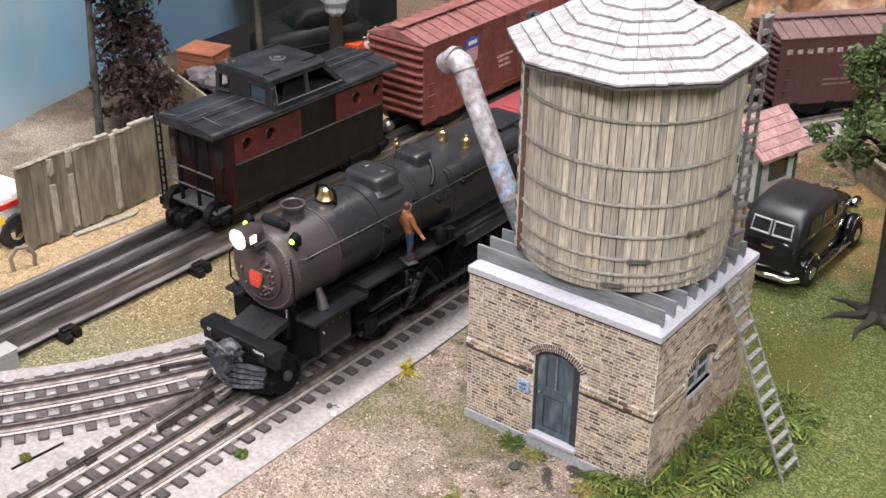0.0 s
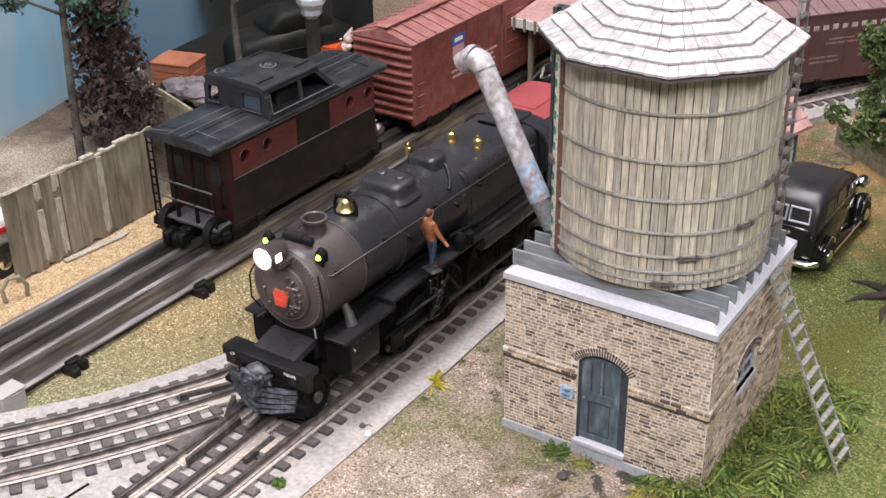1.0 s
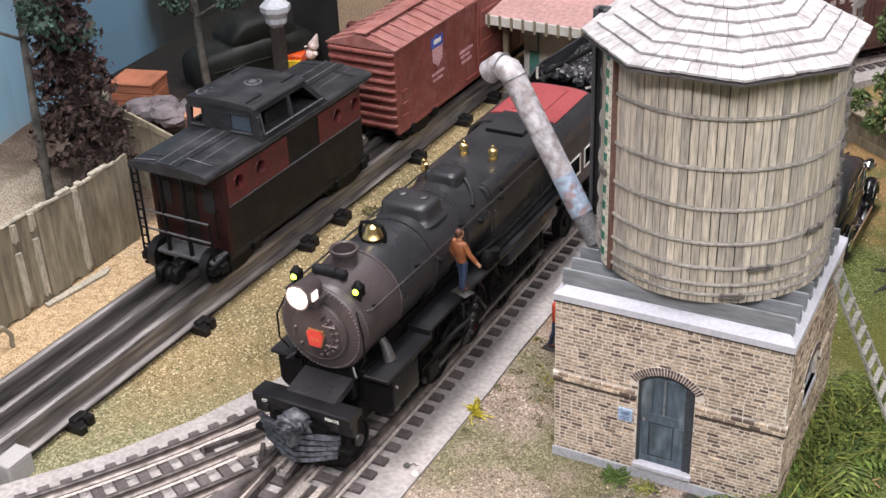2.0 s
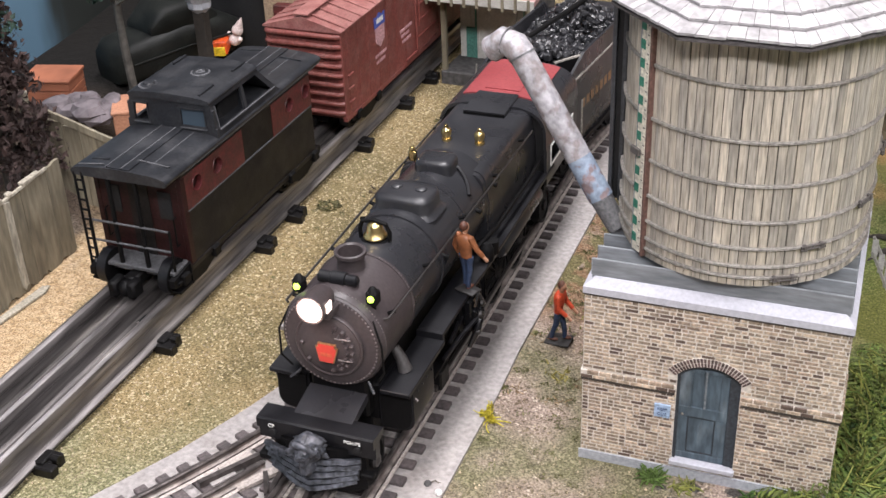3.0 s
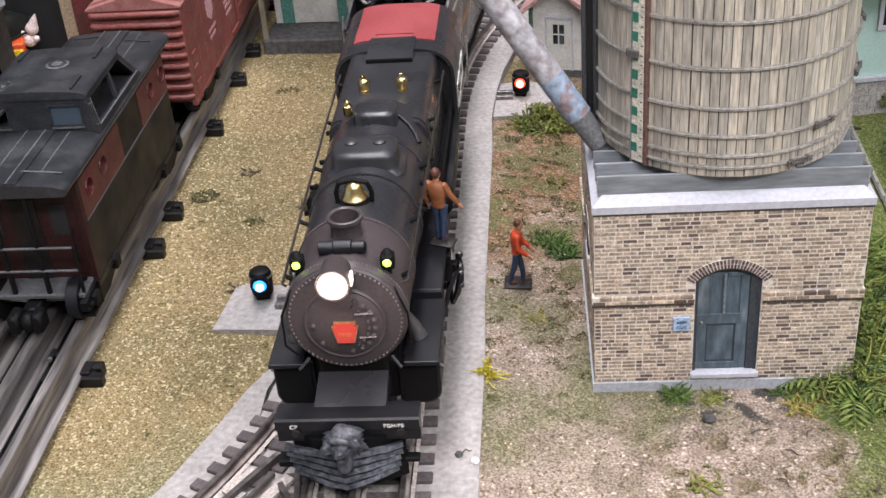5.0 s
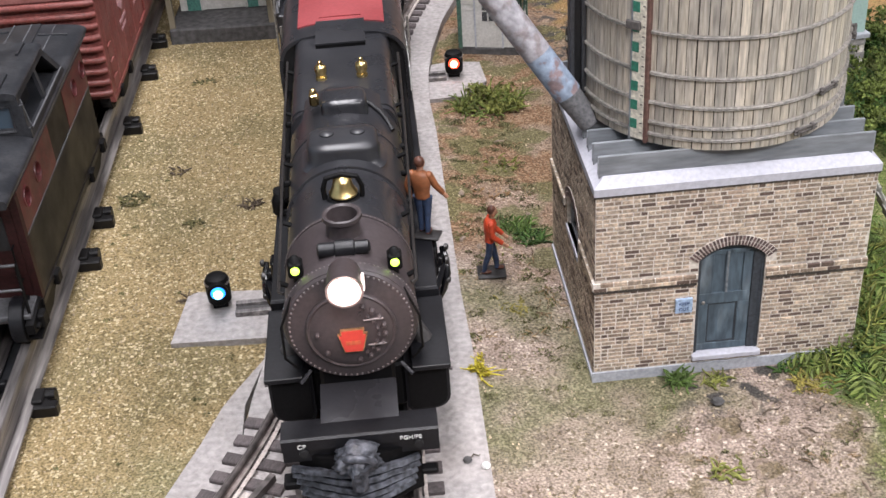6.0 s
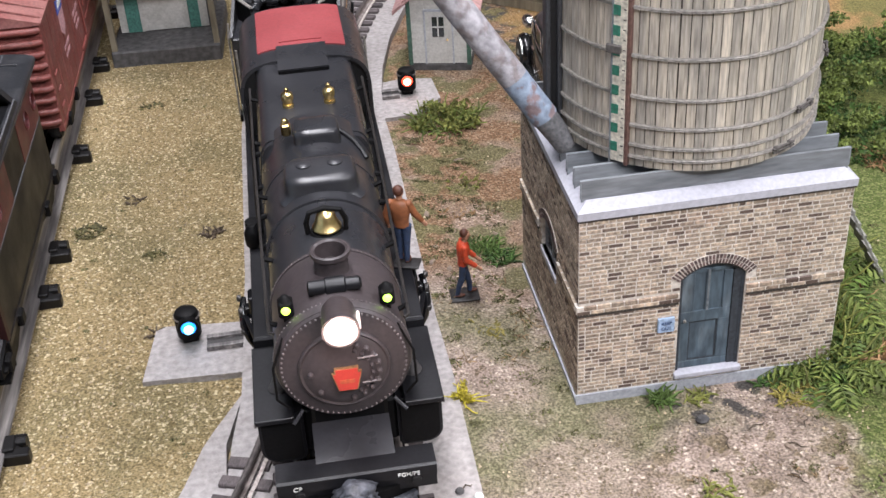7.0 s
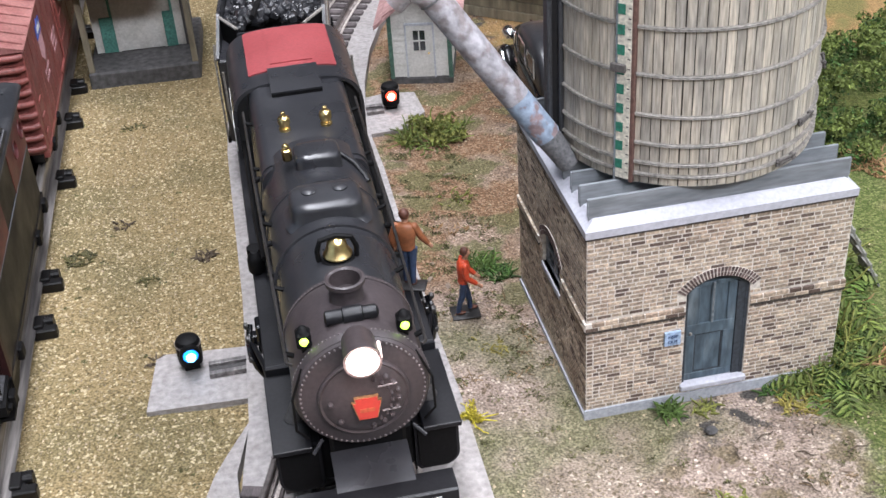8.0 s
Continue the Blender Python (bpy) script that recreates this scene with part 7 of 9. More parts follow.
car_roof = surface("dusty_black_car_roof", (0.026, 0.026, 0.029), 0.36, bump=0.1)
chrome = surface("bright_chrome", (0.82, 0.82, 0.82), 0.12, 1.0, 0.9, 1.05, bump=0.0)
rubber = surface("black_rubber", (0.015, 0.015, 0.015), 0.8, bump=0.2)
mint_wall = surface("pale_mint_wall", (0.36, 0.50, 0.46), 0.75, dark=0.9, light=1.06, bump=0.05)
block_grey = surface("grey_block", (0.30, 0.285, 0.27), 0.85, per=0.12, bump=0.2)
crate_orange = surface("orange_brown_crate", (0.30, 0.105, 0.055), 0.75, dark=0.75, light=1.25, grain=300, stretch=(0.3, 0.3, 1), bump=0.2)
truck_white = surface("white_truck_paint", (0.66, 0.65, 0.63), 0.35, bump=0.02)
truck_red = surface("red_sign_board", (0.55, 0.03, 0.02), 0.5, bump=0.02)
peach = surface("peach_painted_card", (0.42, 0.20, 0.12), 0.75, dark=0.8, light=1.2, bump=0.1)
beige_wall = surface("beige_plaster", (0.34, 0.25, 0.17), 0.8, bump=0.1)
dark_green_paint = surface("dull_dark_green_paint", (0.006, 0.007, 0.006), 0.6, mix=(0.014, 0.016, 0.013), amount=0.6, bump=0.1, spec=0.3)
toy_red = surface("orange_red_toy", (0.75, 0.10, 0.02), 0.45, bump=0.05)
toy_yellow = surface("yellow_toy", (0.80, 0.55, 0.03), 0.45, bump=0.05)
toy_white = surface("white_toy", (0.70, 0.58, 0.55), 0.5, bump=0.05)
lilac = surface("grey_lilac_rock", (0.17, 0.145, 0.155), 0.85, grain=200, bump=0.4)
rock_brown = surface("rust_brown_rock", (0.25, 0.13, 0.07), 0.9, dark=0.6, light=1.5, grain=120, stain=30, mix=(0.38, 0.28, 0.2), amount=0.7, bump=0.6, depth=0.002)
room_wall = surface("plain_room_wall", (0.42, 0.41, 0.40), 0.9, dark=0.95, light=1.04, grain=60, stain=2, bump=0.05)
room_ceiling = surface("white_ceiling", (0.62, 0.62, 0.61), 0.9, dark=0.96, light=1.03, grain=60, stain=2, bump=0.05)


# ---- plants ----
def leaf(g, c, size, rng):
    d = Vector((rng.uniform(-1, 1), rng.uniform(-1, 1), rng.uniform(-0.6, 1))).normalized()
    u = d.orthogonal().normalized()
    u = (Matrix.Rotation(rng.uniform(0, 6.28), 3, d) @ u)
    w = d.cross(u)
    c = Vector(c)
    s = size * rng.uniform(0.6, 1.3)
    g.add([c - u * s, c + w * s * 0.5 + d * s * 0.15, c + u * s, c - w * s * 0.5 + d * s * 0.15], [(0, 1, 2), (0, 2, 3)])


def clump(g, c, rx, ry, rz, n, size, rng):
    """Leaves crowded towards the skin of a lumpy ellipsoid."""
    for _ in range(n):
        v = Vector((rng.gauss(0, 1), rng.gauss(0, 1), rng.gauss(0, 1))).normalized()
        k = rng.uniform(0.55, 1.0) * (0.8 + 0.4 * noise.noise(v * 2.2 + Vector(c) * 0.05))
        leaf(g, (c[0] + v.x * rx * k, c[1] + v.y * ry * k, c[2] + v.z * rz * k), size, rng)


def strands(g, c, spread, height, n, r, rng, wild=0.6, seg=4):
    """Springy lichen strands growing from a patch."""
    for _ in range(n):
        a, d = rng.uniform(0, 6.28), spread * math.sqrt(rng.random())
        p = Vector((c[0] + d * math.cos(a), c[1] + d * math.sin(a) * 0.8, c[2]))
        dirn = Vector((rng.uniform(-1, 1) * wild + 0.4 * math.cos(a), rng.uniform(-1, 1) * wild + 0.4 * math.sin(a), rng.uniform(0.3, 1.0))).normalized()
        length = height * rng.uniform(0.5, 1.1)
        pts = [p]
        for k in range(seg):
            dirn = (dirn + Vector((rng.uniform(-1, 1), rng.uniform(-1, 1), rng.uniform(-0.9, 0.5))) * 0.55).normalized()
            q = pts[-1] + dirn * length / seg
            q.z = max(q.z, c[2] + 0.3)
            pts.append(q)
        g.tube(pts, [r, r * 0.95, r * 0.8, r * 0.7, r * 0.45][: seg + 1], 4)


def frond(g, base, away, length, rng):
    """One fern frond: an arching rib with paired leaflets that shorten to the tip."""
    p = Vector(base)
    d = Vector((math.cos(away), math.sin(away), rng.uniform(0.7, 1.5))).normalized()
    n = 9
    rib = [p.copy()]
    for k in range(n):
        p = p + d * length / n
        p.z = max(p.z, base[2] + 0.4)
        d = (d + Vector((rng.uniform(-0.1, 0.1), rng.uniform(-0.1, 0.1), -0.24))).normalized()
        rib.append(p.copy())
        side_ = d.cross(Vector((0, 0, 1))).normalized()
        lift = side_.cross(d)
        w = length * 0.24 * math.sin(math.pi * (0.18 + 0.8 * k / n)) * rng.uniform(0.75, 1.2)
        for sgn in (-1, 1):
            tip = p + side_ * sgn * w + d * w * 0.55 - lift * w * 0.25
            mid = p.lerp(tip, 0.5) + lift * w * 0.1
            g.add([p, mid - d * w * 0.16, tip, mid + d * w * 0.2], [(0, 1, 2), (0, 2, 3)])
    g.tube(rib[::3] + [rib[-1]], 0.14, 4)


def plant(name, g_list, label, category, base, group=""):
    th = thing(name, base[0], base[1], base[2], 0, label, category, group)
    m = Matrix.Translation((-base[0], -base[1], -base[2]))
    for pname, g, mat_, lab in g_list:
        ob = new(pname, mesh_of(pname, g.move(m), mat_, 0, False))
        ob.parent = th
        tagged(ob, lab, kind="stuff" if pname in ("foliage", "crown") else "")
    return th


rng = random.Random(3)
# undergrowth along the house
g1, g2, g3, g4 = G(), G(), G(), G()
for x, y, n, h in ((150, -3, 4, 5), (157, -4, 12, 9), (163, -4, 30, 15), (169, 3, 26, 14), (172, 16, 30, 16), (172, 28, 40, 18), (174, 40, 44, 20), (178, 52, 44, 20), (177, 64, 40, 18), (184, 74, 30, 14), (182, 86, 20, 10), (162, -10, 6, 5)):
    h *= 1.2
    strands(g1, (x, y, 0), 7.5, h, int(n * 0.9), 0.42, rng, 1.3)
    clump(g4, (x, y, h * 0.3), 7.0, 7.0, h * 0.42, n * 5, 0.9, rng)
    strands(g2, (x + 2, y + 1, 0), 8.0, h * 0.85, int(n * 0.7), 0.38, rng, 1.3)
    for k in range(int(n * 1.2)):
        a = rng.uniform(0, 6.28)
        frond(g4 if k % 3 else g2, (max(x + 5.5 * math.cos(a), 164.6 if y > 0 else 0), y + 5.5 * math.sin(a), 0.2), a + rng.uniform(-0.5, 0.5), h * rng.uniform(0.6, 1.15), rng)
    clump(g3, (x, y, 2.0), 8, 7, h * 0.35, n * 6, 1.2, rng)
plant("undergrowth", (("foliage", g1, lichen_green, "olive lichen strands"), ("foliage", g2, leaf_bush, "green lichen strands"), ("foliage", g3, leaf_deep, "dark leaf litter"), ("foliage", g4, leaf_fern, "yellow-green fronds")), "tangled olive and green undergrowth beside the brick house", "undergrowth", (172, 30, 0))
g = G()
strands(g, (186, 30, 1), 5, 8, 46, 0.4, rng, 1.4)
strands(g, (183, -4, 2), 4.5, 9, 40, 0.5, rng, 1.3)
plant("dry_lichen", (("foliage", g, lichen_rust, ""),), "rust-coloured dry lichen lying in the undergrowth", "lichen", (186, 30, 0))
g = G()
strands(g, (149, -11, 0.4), 7, 4.5, 80, 0.35, rng, 1.6)
plant("dry_lichen", (("foliage", g, lichen_olive, ""),), "ochre dry lichen by the house corner", "lichen", (149, -11, 0))
# grass tufts and lichens
for x, y, z, sp, h, n, mat_, lab in (
        (107.5, -4.5, 0.2, 2.6, 6, 60, grass_green, "bright green grass tuft at the foot of the wall"),
        (69, 93, 0, 6.5, 6, 110, grass_green, "bright green grass tuft in brown scrub"),
        (75, 84, 0, 5, 6, 60, leaf_deep, "dark green scrub by the wall"),
        (119, -6, 0.3, 3.6, 4, 26, lichen_green, "thin ochre weeds below the door"),
        (142, -3.4, 0.3, 3.0, 4, 26, leaf_deep, "green weeds beside the plinth"),
        (47, 4.5, 3.2, 2.2, 8.5, 46, lichen_yellow, "bright yellow lichen at the roadbed edge"),
        (60, 40, 1.2, 7.0, 4, 60, lichen_olive, "straggling yellow lichen on the sand"),
        (-28, -131, 4.4, 2.6, 5, 60, lichen_green, "small round moss clump on the roadbed"),
        (34, -79, 4.4, 3.6, 2.4, 40, grass_green, "flat green moss on the roadbed edge"),
        (-78, 141, 0.3, 6, 3, 70, weed_olive, "flattened olive weed on the ochre field"),
        (112, -46, 0.3, 5, 4, 30, lichen_green, "thin olive weed on the sand"),
        (-52, 118, 0.2, 4, 2.5, 26, weed_olive, "small olive weed on the field"),
        (-30, 128, 0.4, 4, 3.5, 24, twig_dark, "dark dry weed near the roadbed"),
        (-58, 248, 0.2, 5, 2.5, 30, weed_olive, "small olive weed on the field"),
        (-48, 66, 0.2, 4, 3, 14, twig_dark, "thin dry stalks on the field"),
        (-62, 162, 0.2, 4, 3, 14, twig_dark, "thin dry stalks on the field"),
        (70, 58, 0.2, 6, 3, 12, weed_olive, "dark twigs on the dirt"),
        (60, 78, 0.4, 8, 3, 40, lichen_green, "matted weeds by the roadbed"),
        (62, 116, 0.4, 7, 5, 46, lichen_rust, "dry brown scrub on the dirt beside the roadbed"),
        (70, 140, 0.4, 7, 5, 46, lichen_green, "olive scrub by the roadbed"),
        (156, -50, 0.2, 8, 3, 30, twig_dark, "dark twigs on the sand")):
    g = G()
    if mat_ is lichen_yellow:
        for dx, dy, h_ in ((0, 0, 5.4), (-2.0, 0.9, 3.6), (1.9, -0.8, 3.2), (0.4, 1.6, 7.2)):
            clump(g, (x + dx, y + dy, z + h_ * 0.6), 1.7, 1.6, h_ * 0.6, 120, 0.55, rng)
        strands(g, (x, y, z), 1.6, 7.5, 12, 0.3, rng, 0.3)
    elif "moss" in lab:
        clump(g, (x, y, z + 1.0), sp, sp * 0.9, h * 0.55, n * 12, 0.6, rng)
    else:
        strands(g, (x, y, z), sp, h, n, 0.42, rng, (0.3 if mat_ is lichen_yellow else 0.8) if h > 4 else 1.6)
    plant("weed", (("foliage", g, mat_, ""),), lab, "weed", (x, y, z))
# low bush behind the red signal
g, g0 = G(), G()
for dx, dy, dz, rr in ((0, 0, 4, 9), (-9, -4, 3, 7), (8, 3, 5, 8), (3, -7, 3, 6), (-4, 7, 5, 7), (11, -6, 2.5, 6)):
    clump(g, (72 + dx, 197 + dy, dz), rr, rr * 0.9, rr * 0.55, 190, 1.05, rng)
strands(g0, (72, 197, 0), 14, 11, 120, 0.5, rng)
plant("low_bush", (("foliage", g, lichen_green, ""), ("foliage", g0, leaf_fern, "")), "low olive bush on brown dirt near the signal", "bush", (72, 197, 0))
# hedge on the far lawn
g, gf = G(), G()
for k in range(46):
    x, y = rng.uniform(222, 330), rng.uniform(118, 235)
    z = rng.uniform(3, 12)
    clump(g, (x, y, z), 14, 12, 8, 260, 1.15, rng)
    for _ in range(5):
        clump(gf, (x + rng.uniform(-11, 11), y + rng.uniform(-11, 6), z + rng.uniform(3, 7)), 6, 5, 2.6, 95, 1.0, rng)
plant("hedge", (("foliage", g, leaf_deep, "deep green leaves"), ("foliage", gf, leaf_fern, "yellow-green leaf tips")), "broad bank of yellow-green shrubs on the lawn", "hedge", (265, 175, 0))
g = G()
for x, y, n in ((246, 112, 90), (258, 104, 80), (240, 122, 80), (268, 112, 90)):
    strands(g, (x, y, 0), 11, 4, n, 0.4, rng)
plant("weed", (("foliage", g, lichen_rust, ""),), "rusty dry weeds before the green shrubs", "weed", (228, 96, 0))
# twigs and a stone on the sand
for x, y, a, l in ((128, -24, 20, 7), (136, -33, -30, 6), (144, -28, 60, 5), (120, -30, 80, 5), (150, -38, 10, 8), (133, -44, -60, 6), (40, -34, 15, 3)):
    g = G().tube([(0, 0, 0.4), (l * 0.4, 0.6, 0.9), (l * 0.75, -0.4, 0.7), (l, 0.3, 0.4)], [0.2, 0.26, 0.2, 0.12], 5)
    ob = solid("twig", g, twig_dark, "thin dark twig lying on the sand", "twig", "twigs on the sand")
    ob.matrix_world = pose(x * MM, y * MM, (ground_z(x, y) + (1.0 if x < 50 else 0)) * MM, 0, 0, a)
g = G().ball((0, 0, 0.8), 2.2, 0.6, 9)
g.v = [(x * (1 + 0.3 * noise.noise((x, y, z))), y * 0.8, z) for x, y, z in g.v]
ob = solid("stone", g, stone_dark, "dark stone lying on the sand before the house", "stone")
ob.matrix_world = pose(0.1165, -0.0165, (ground_z(116, -16) + 0.4) * MM)
for x, y, mat_, lab in ((39.0, -35.0, stone_dark, "dark pebble on the roadbed edge"), (44.0, -38.0, white_print, "white pebble at the roadbed edge")):
    ob = solid("pebble", G().ball((0, 0, 0.8), 1.4, 0.7, 8), mat_, lab, "pebble")
    ob.matrix_world = pose(x * MM, y * MM, 4.4 * MM)
ob = solid("wire", G().tube([(-27, -138, 4.9), (-26, -127, 5.0), (-25, -116, 4.9)], 0.5, 6), black_matt, "thin black wire lying on the roadbed", "wire")
# clods of earth pressed into the sand
rk_ = random.Random(14)
clod_mat = surface("crusted_sand_clod", (0.27, 0.205, 0.16), 0.95, dark=0.6, light=1.3, grain=700, stain=200, bump=0.6, depth=0.0006, mix=(0.16, 0.13, 0.06), amount=0.6)
for k in range(34):
    if k < 24:
        x, y = rk_.uniform(108, 148), rk_.uniform(-62, -18)
    else:
        x, y = rk_.uniform(48, 78), rk_.uniform(50, 190)
    g = G().ball((0, 0, 0), 1.0, 0.55, 8)
    sx_, sy_ = rk_.uniform(0.9, 2.8), rk_.uniform(0.5, 1.2)
    g.v = [(px_ * sx_ * (1 + 0.5 * noise.noise((px_ * 1.3 + k, py_ * 1.3, 0))), py_ * sy_ * (1 + 0.5 * noise.noise((px_ * 1.7, py_ * 1.7 + k, 2))), pz_ * rk_.uniform(0.9, 1.5)) for px_, py_, pz_ in g.v]
    ob = solid("clod", g, clod_mat, "small crusted clod of earth on the sand", "clod", "clods on the sand", smooth=0)
    ob.matrix_world = pose(x * MM, y * MM, (ground_z(x, y) + 0.1) * MM, 0, 0, rk_.uniform(0, 180))
# loose crumbs scattered over the ground
crumbs = G()
rc = random.Random(9)
for k in range(52000):
    x, y = rc.uniform(-140, 260), rc.uniform(-150, 330)
    if -56 < x < 42 and (x > -32 or y < 20):
        continue
    if 80 < x < 166 and -1 < y < 80:
        continue
    if x > 42 and rc.random() < (0.94 if x > 166 else 0.55):
        continue
    z = ground_z(x, y)
    s = rc.uniform(0.16, 0.34) if rc.random() < 0.75 else rc.uniform(0.4, 0.68)
    a = rc.uniform(0, 6.28)
    c, d = math.cos(a) * s, math.sin(a) * s
    crumbs.add([(x + c, y + d, z - 0.1), (x - d, y + c, z - 0.1), (x - c, y - d, z - 0.1), (x + d * 0.4, y - c * 0.5, z + s * 1.1)], [(0, 1, 3), (1, 2, 3), (2, 0, 3)])
crumb_mat = surface("ground_crumbs", (0.37, 0.295, 0.195), 0.9, per=0.5, bump=0.0)
solid("crumbs", crumbs, crumb_mat, "loose ochre crumbs scattered on the ground", "crumbs", kind="stuff", smooth=0, fix=False)


# moss and dead straw matted into the ground
moss_mat = surface("matted_moss", (0.13, 0.125, 0.052), 0.9, per=0.55, bump=0.0)
straw_mat = surface("dead_straw", (0.24, 0.16, 0.085), 0.9, per=0.5, bump=0.0)
moss, straw = G(), G()
rm = random.Random(77)
for k in range(330):
    if k < 150:
        x, y = rm.uniform(46, 80), rm.uniform(24, 215)
    elif k < 215:
        x, y = rm.uniform(46, 84), rm.uniform(-18, 30)
        if k % 4:
            continue
    elif k < 250:
        x, y = rm.uniform(92, 190), rm.uniform(-60, -6)
    elif k < 300:
        x, y = rm.uniform(168, 300), rm.uniform(-40, 130)
    else:
        x, y = rm.uniform(-88, -30), rm.uniform(-60, 280)
        if x > -60 and y < 0:
            continue
    z = ground_z(x, y)
    size = rm.uniform(1.5, 4.5) * (0.6 if k >= 300 else 1.0)
    clump(moss, (x, y, z), size, size * rm.uniform(0.5, 1.0), 0.8, int(16 * size), 0.55, rm)
    if k < 250 and (k % 6 == 1 or (k >= 215 and k % 2)):
        strands(straw, (x + 3, y - 2, z - 0.2), 4.5, 3.0, 9, 0.2, rm, 2.0, 3)
solid("moss", moss, moss_mat, "low olive moss matted into the ground", "moss", kind="stuff", smooth=0, fix=False)
solid("straw", straw, straw_mat, "dead brown straw lying on the dirt", "straw", kind="stuff", smooth=0, fix=False)


# ---- figures (painted dolls) ----
def figure(x, y, z, rz, coat, label, stride, arms, tilt, base):
    """A painted figurine of simple rounded forms on a flat base, about 28 mm tall; it faces -y before it is turned.
    arms: for each side the elbow and the wrist as (x, y, z)."""
    g = G()
    f, b = -stride, stride * 0.8
    g.tube([(-1.1, b + 0.2, 1.4), (-1.15, b * 0.75, 5), (-1.2, b * 0.35 - 0.3, 8.2), (-1.05, 0, 13.6)], [0.8, 0.95, 1.15, 1.55], 12, 0)
    g.tube([(1.2, f + 0.2, 1.4), (1.2, f * 0.8 - 0.2, 5), (1.25, f * 0.45 - 0.4, 8.2), (1.05, 0, 13.6)], [0.85, 1.0, 1.2, 1.6], 12, 0)
    for sx, d in ((-1.2, b), (1.3, f)):
        shoe = G().ball((0, 0, 0), 1.0, 0.7, 10)
        g.add([(sx + px_ * 0.95, d - 0.7 + py_ * 1.9, 1.35 + pz_ * 0.9) for px_, py_, pz_ in shoe.v], shoe.f, 3)
    g.tube([(0, 0.1, 13.0), (0, 0.1, 13.5), (0, 0.1, 14.2), (0, 0.2, 16), (0, 0.35, 18.6), (0, 0.35, 20.6), (0, 0.2, 21.9), (0, 0, 22.8)], [1.7, 2.05, 1.95, 2.1, 2.6, 2.75, 2.2, 1.0], 18, 1)
    g.v = [(px_ * (1.2 if 12.9 < pz_ < 23 else 1.0), py_ * (0.82 if 12.9 < pz_ < 23 else 1.0), pz_) for px_, py_, pz_ in g.v]
    for sx, (elbow, wrist) in zip((-1, 1), arms):
        sh, el, wr = Vector((sx * 2.7, 0.25, 21.4)), Vector(elbow), Vector(wrist)
        g.ball(tuple(sh), 1.25, 1.0, 10, 1)
        g.tube([tuple(sh), tuple(sh.lerp(el, 0.55)), tuple(el), tuple(el.lerp(wr, 0.5)), tuple(wr)], [1.25, 1.15, 1.05, 0.95, 0.85], 10, 1)
        g.tube([tuple(wr), tuple(wr + (wr - el).normalized() * 1.9)], [0.72, 0.6], 8, 2)
        g.ball(tuple(wr + (wr - el).normalized() * 2.2), 0.75, 1.0, 8, 2)
    g.tube([(0, 0, 22.2), (0, -0.2, 23.8)], [1.0, 0.95], 10, 2)
    g.ball((0, -0.25, 25.2), 1.55, 1.25, 14, 2)
    g.ball((0, 0.25, 25.8), 1.62, 1.1, 14, 3)
    g.ball((0, -1.75, 25.0), 0.32, 1.0, 6, 2)
    turn = Matrix.Rotation(radians(tilt), 3, "X")
    for k in [k for k, q in enumerate(g.v) if q[2] > 11]:
        q = turn @ Vector((g.v[k][0], g.v[k][1], g.v[k][2] - 12))
        g.v[k] = (q.x, q.y, q.z + 12)
    g.box(*base, 0, 0.75, 0.25, 4)
    ob = solid("figurine", g, [jeans, coat, skin, hair, base_black], label, "figurine", smooth=50)
    ob.matrix_world = pose(x * MM, y * MM, z * MM, 0, 0, rz)
    return ob


figure(34.0, 22.8, 45.7, 160, jacket, "painted figurine in a brown jacket on the running board", 0.7, (((-4.2, -0.6, 17.4), (-5.7, -2.2, 14.0)), ((4.3, 0.6, 17.2), (4.0, -0.4, 13.8))), -3, (-5.0, 3.0, -2.0, 3.6))
figure(57.0, 61.0, ground_z(57, 61) + 0.35, 88, shirt, "painted figurine in a red shirt on a black base", 2.6, (((-3.5, -0.4, 17.2), (-3.2, -4.0, 14.6)), ((3.6, -1.4, 17.0), (3.4, -4.6, 14.4))), 6, (-4.0, 4.2, -5.4, 4.6))


# ---- track signals ----
def signal(x, y, z, rz, glow_mat, label):
    th = thing("track_signal", x, y, z, rz, label, "signal", "track signals")
    part("post", G().box(-2.6, 2.6, -2.4, 2.4, 0, 3.0, 0.4), black_matt, th, "black foot")
    hd = part("lamp_head", G().lathe([(3.0, 1.6), (4.0, 2.4), (4.2, 5), (4.2, 10.5), (3.6, 11.8), (2.4, 12.3), (0.4, 12.5)], (0, 0, 0), "z", 18).lathe([(3.1, -5.6), (3.5, -5.4), (3.5, -3.6), (2.9, -3.4)], (0, 0, 8.4), "y", 18), black_matt, th, "round black lamp head")
    part("lens", G().lathe([(0.3, -5.6), (1.7, -5.3), (2.5, -4.6)], (0, -1.0, 8.4), "y", 18), glow_mat[0], hd, "lit lens")
    part("bulb", G().ball((0, -6.2, 8.4), 1.7, 1.0, 14), glow_mat[1], hd, "bright bulb")
    part("collar", G().lathe([(4.35, 9.6), (4.5, 10), (4.35, 10.4)], (0, 0, 0), "z", 18), steel, hd, "steel collar")
    return th


blue_glow = (glow("signal_blue_glow", (0.02, 0.26, 1.0), 2.2), glow("signal_blue_bulb", (0.30, 0.72, 1.0), 5.0))
red_glow = (glow("signal_red_glow", (1.0, 0.05, 0.02), 4.0), glow("signal_red_bulb", (1.0, 0.55, 0.36), 6.0))
signal(-37.5, 59.0, 2.0, 6, blue_glow, "small black signal lamp glowing blue beside the track")
signal(60.0, 227.5, 2.0, -4, red_glow, "small black signal lamp glowing red beside the track")
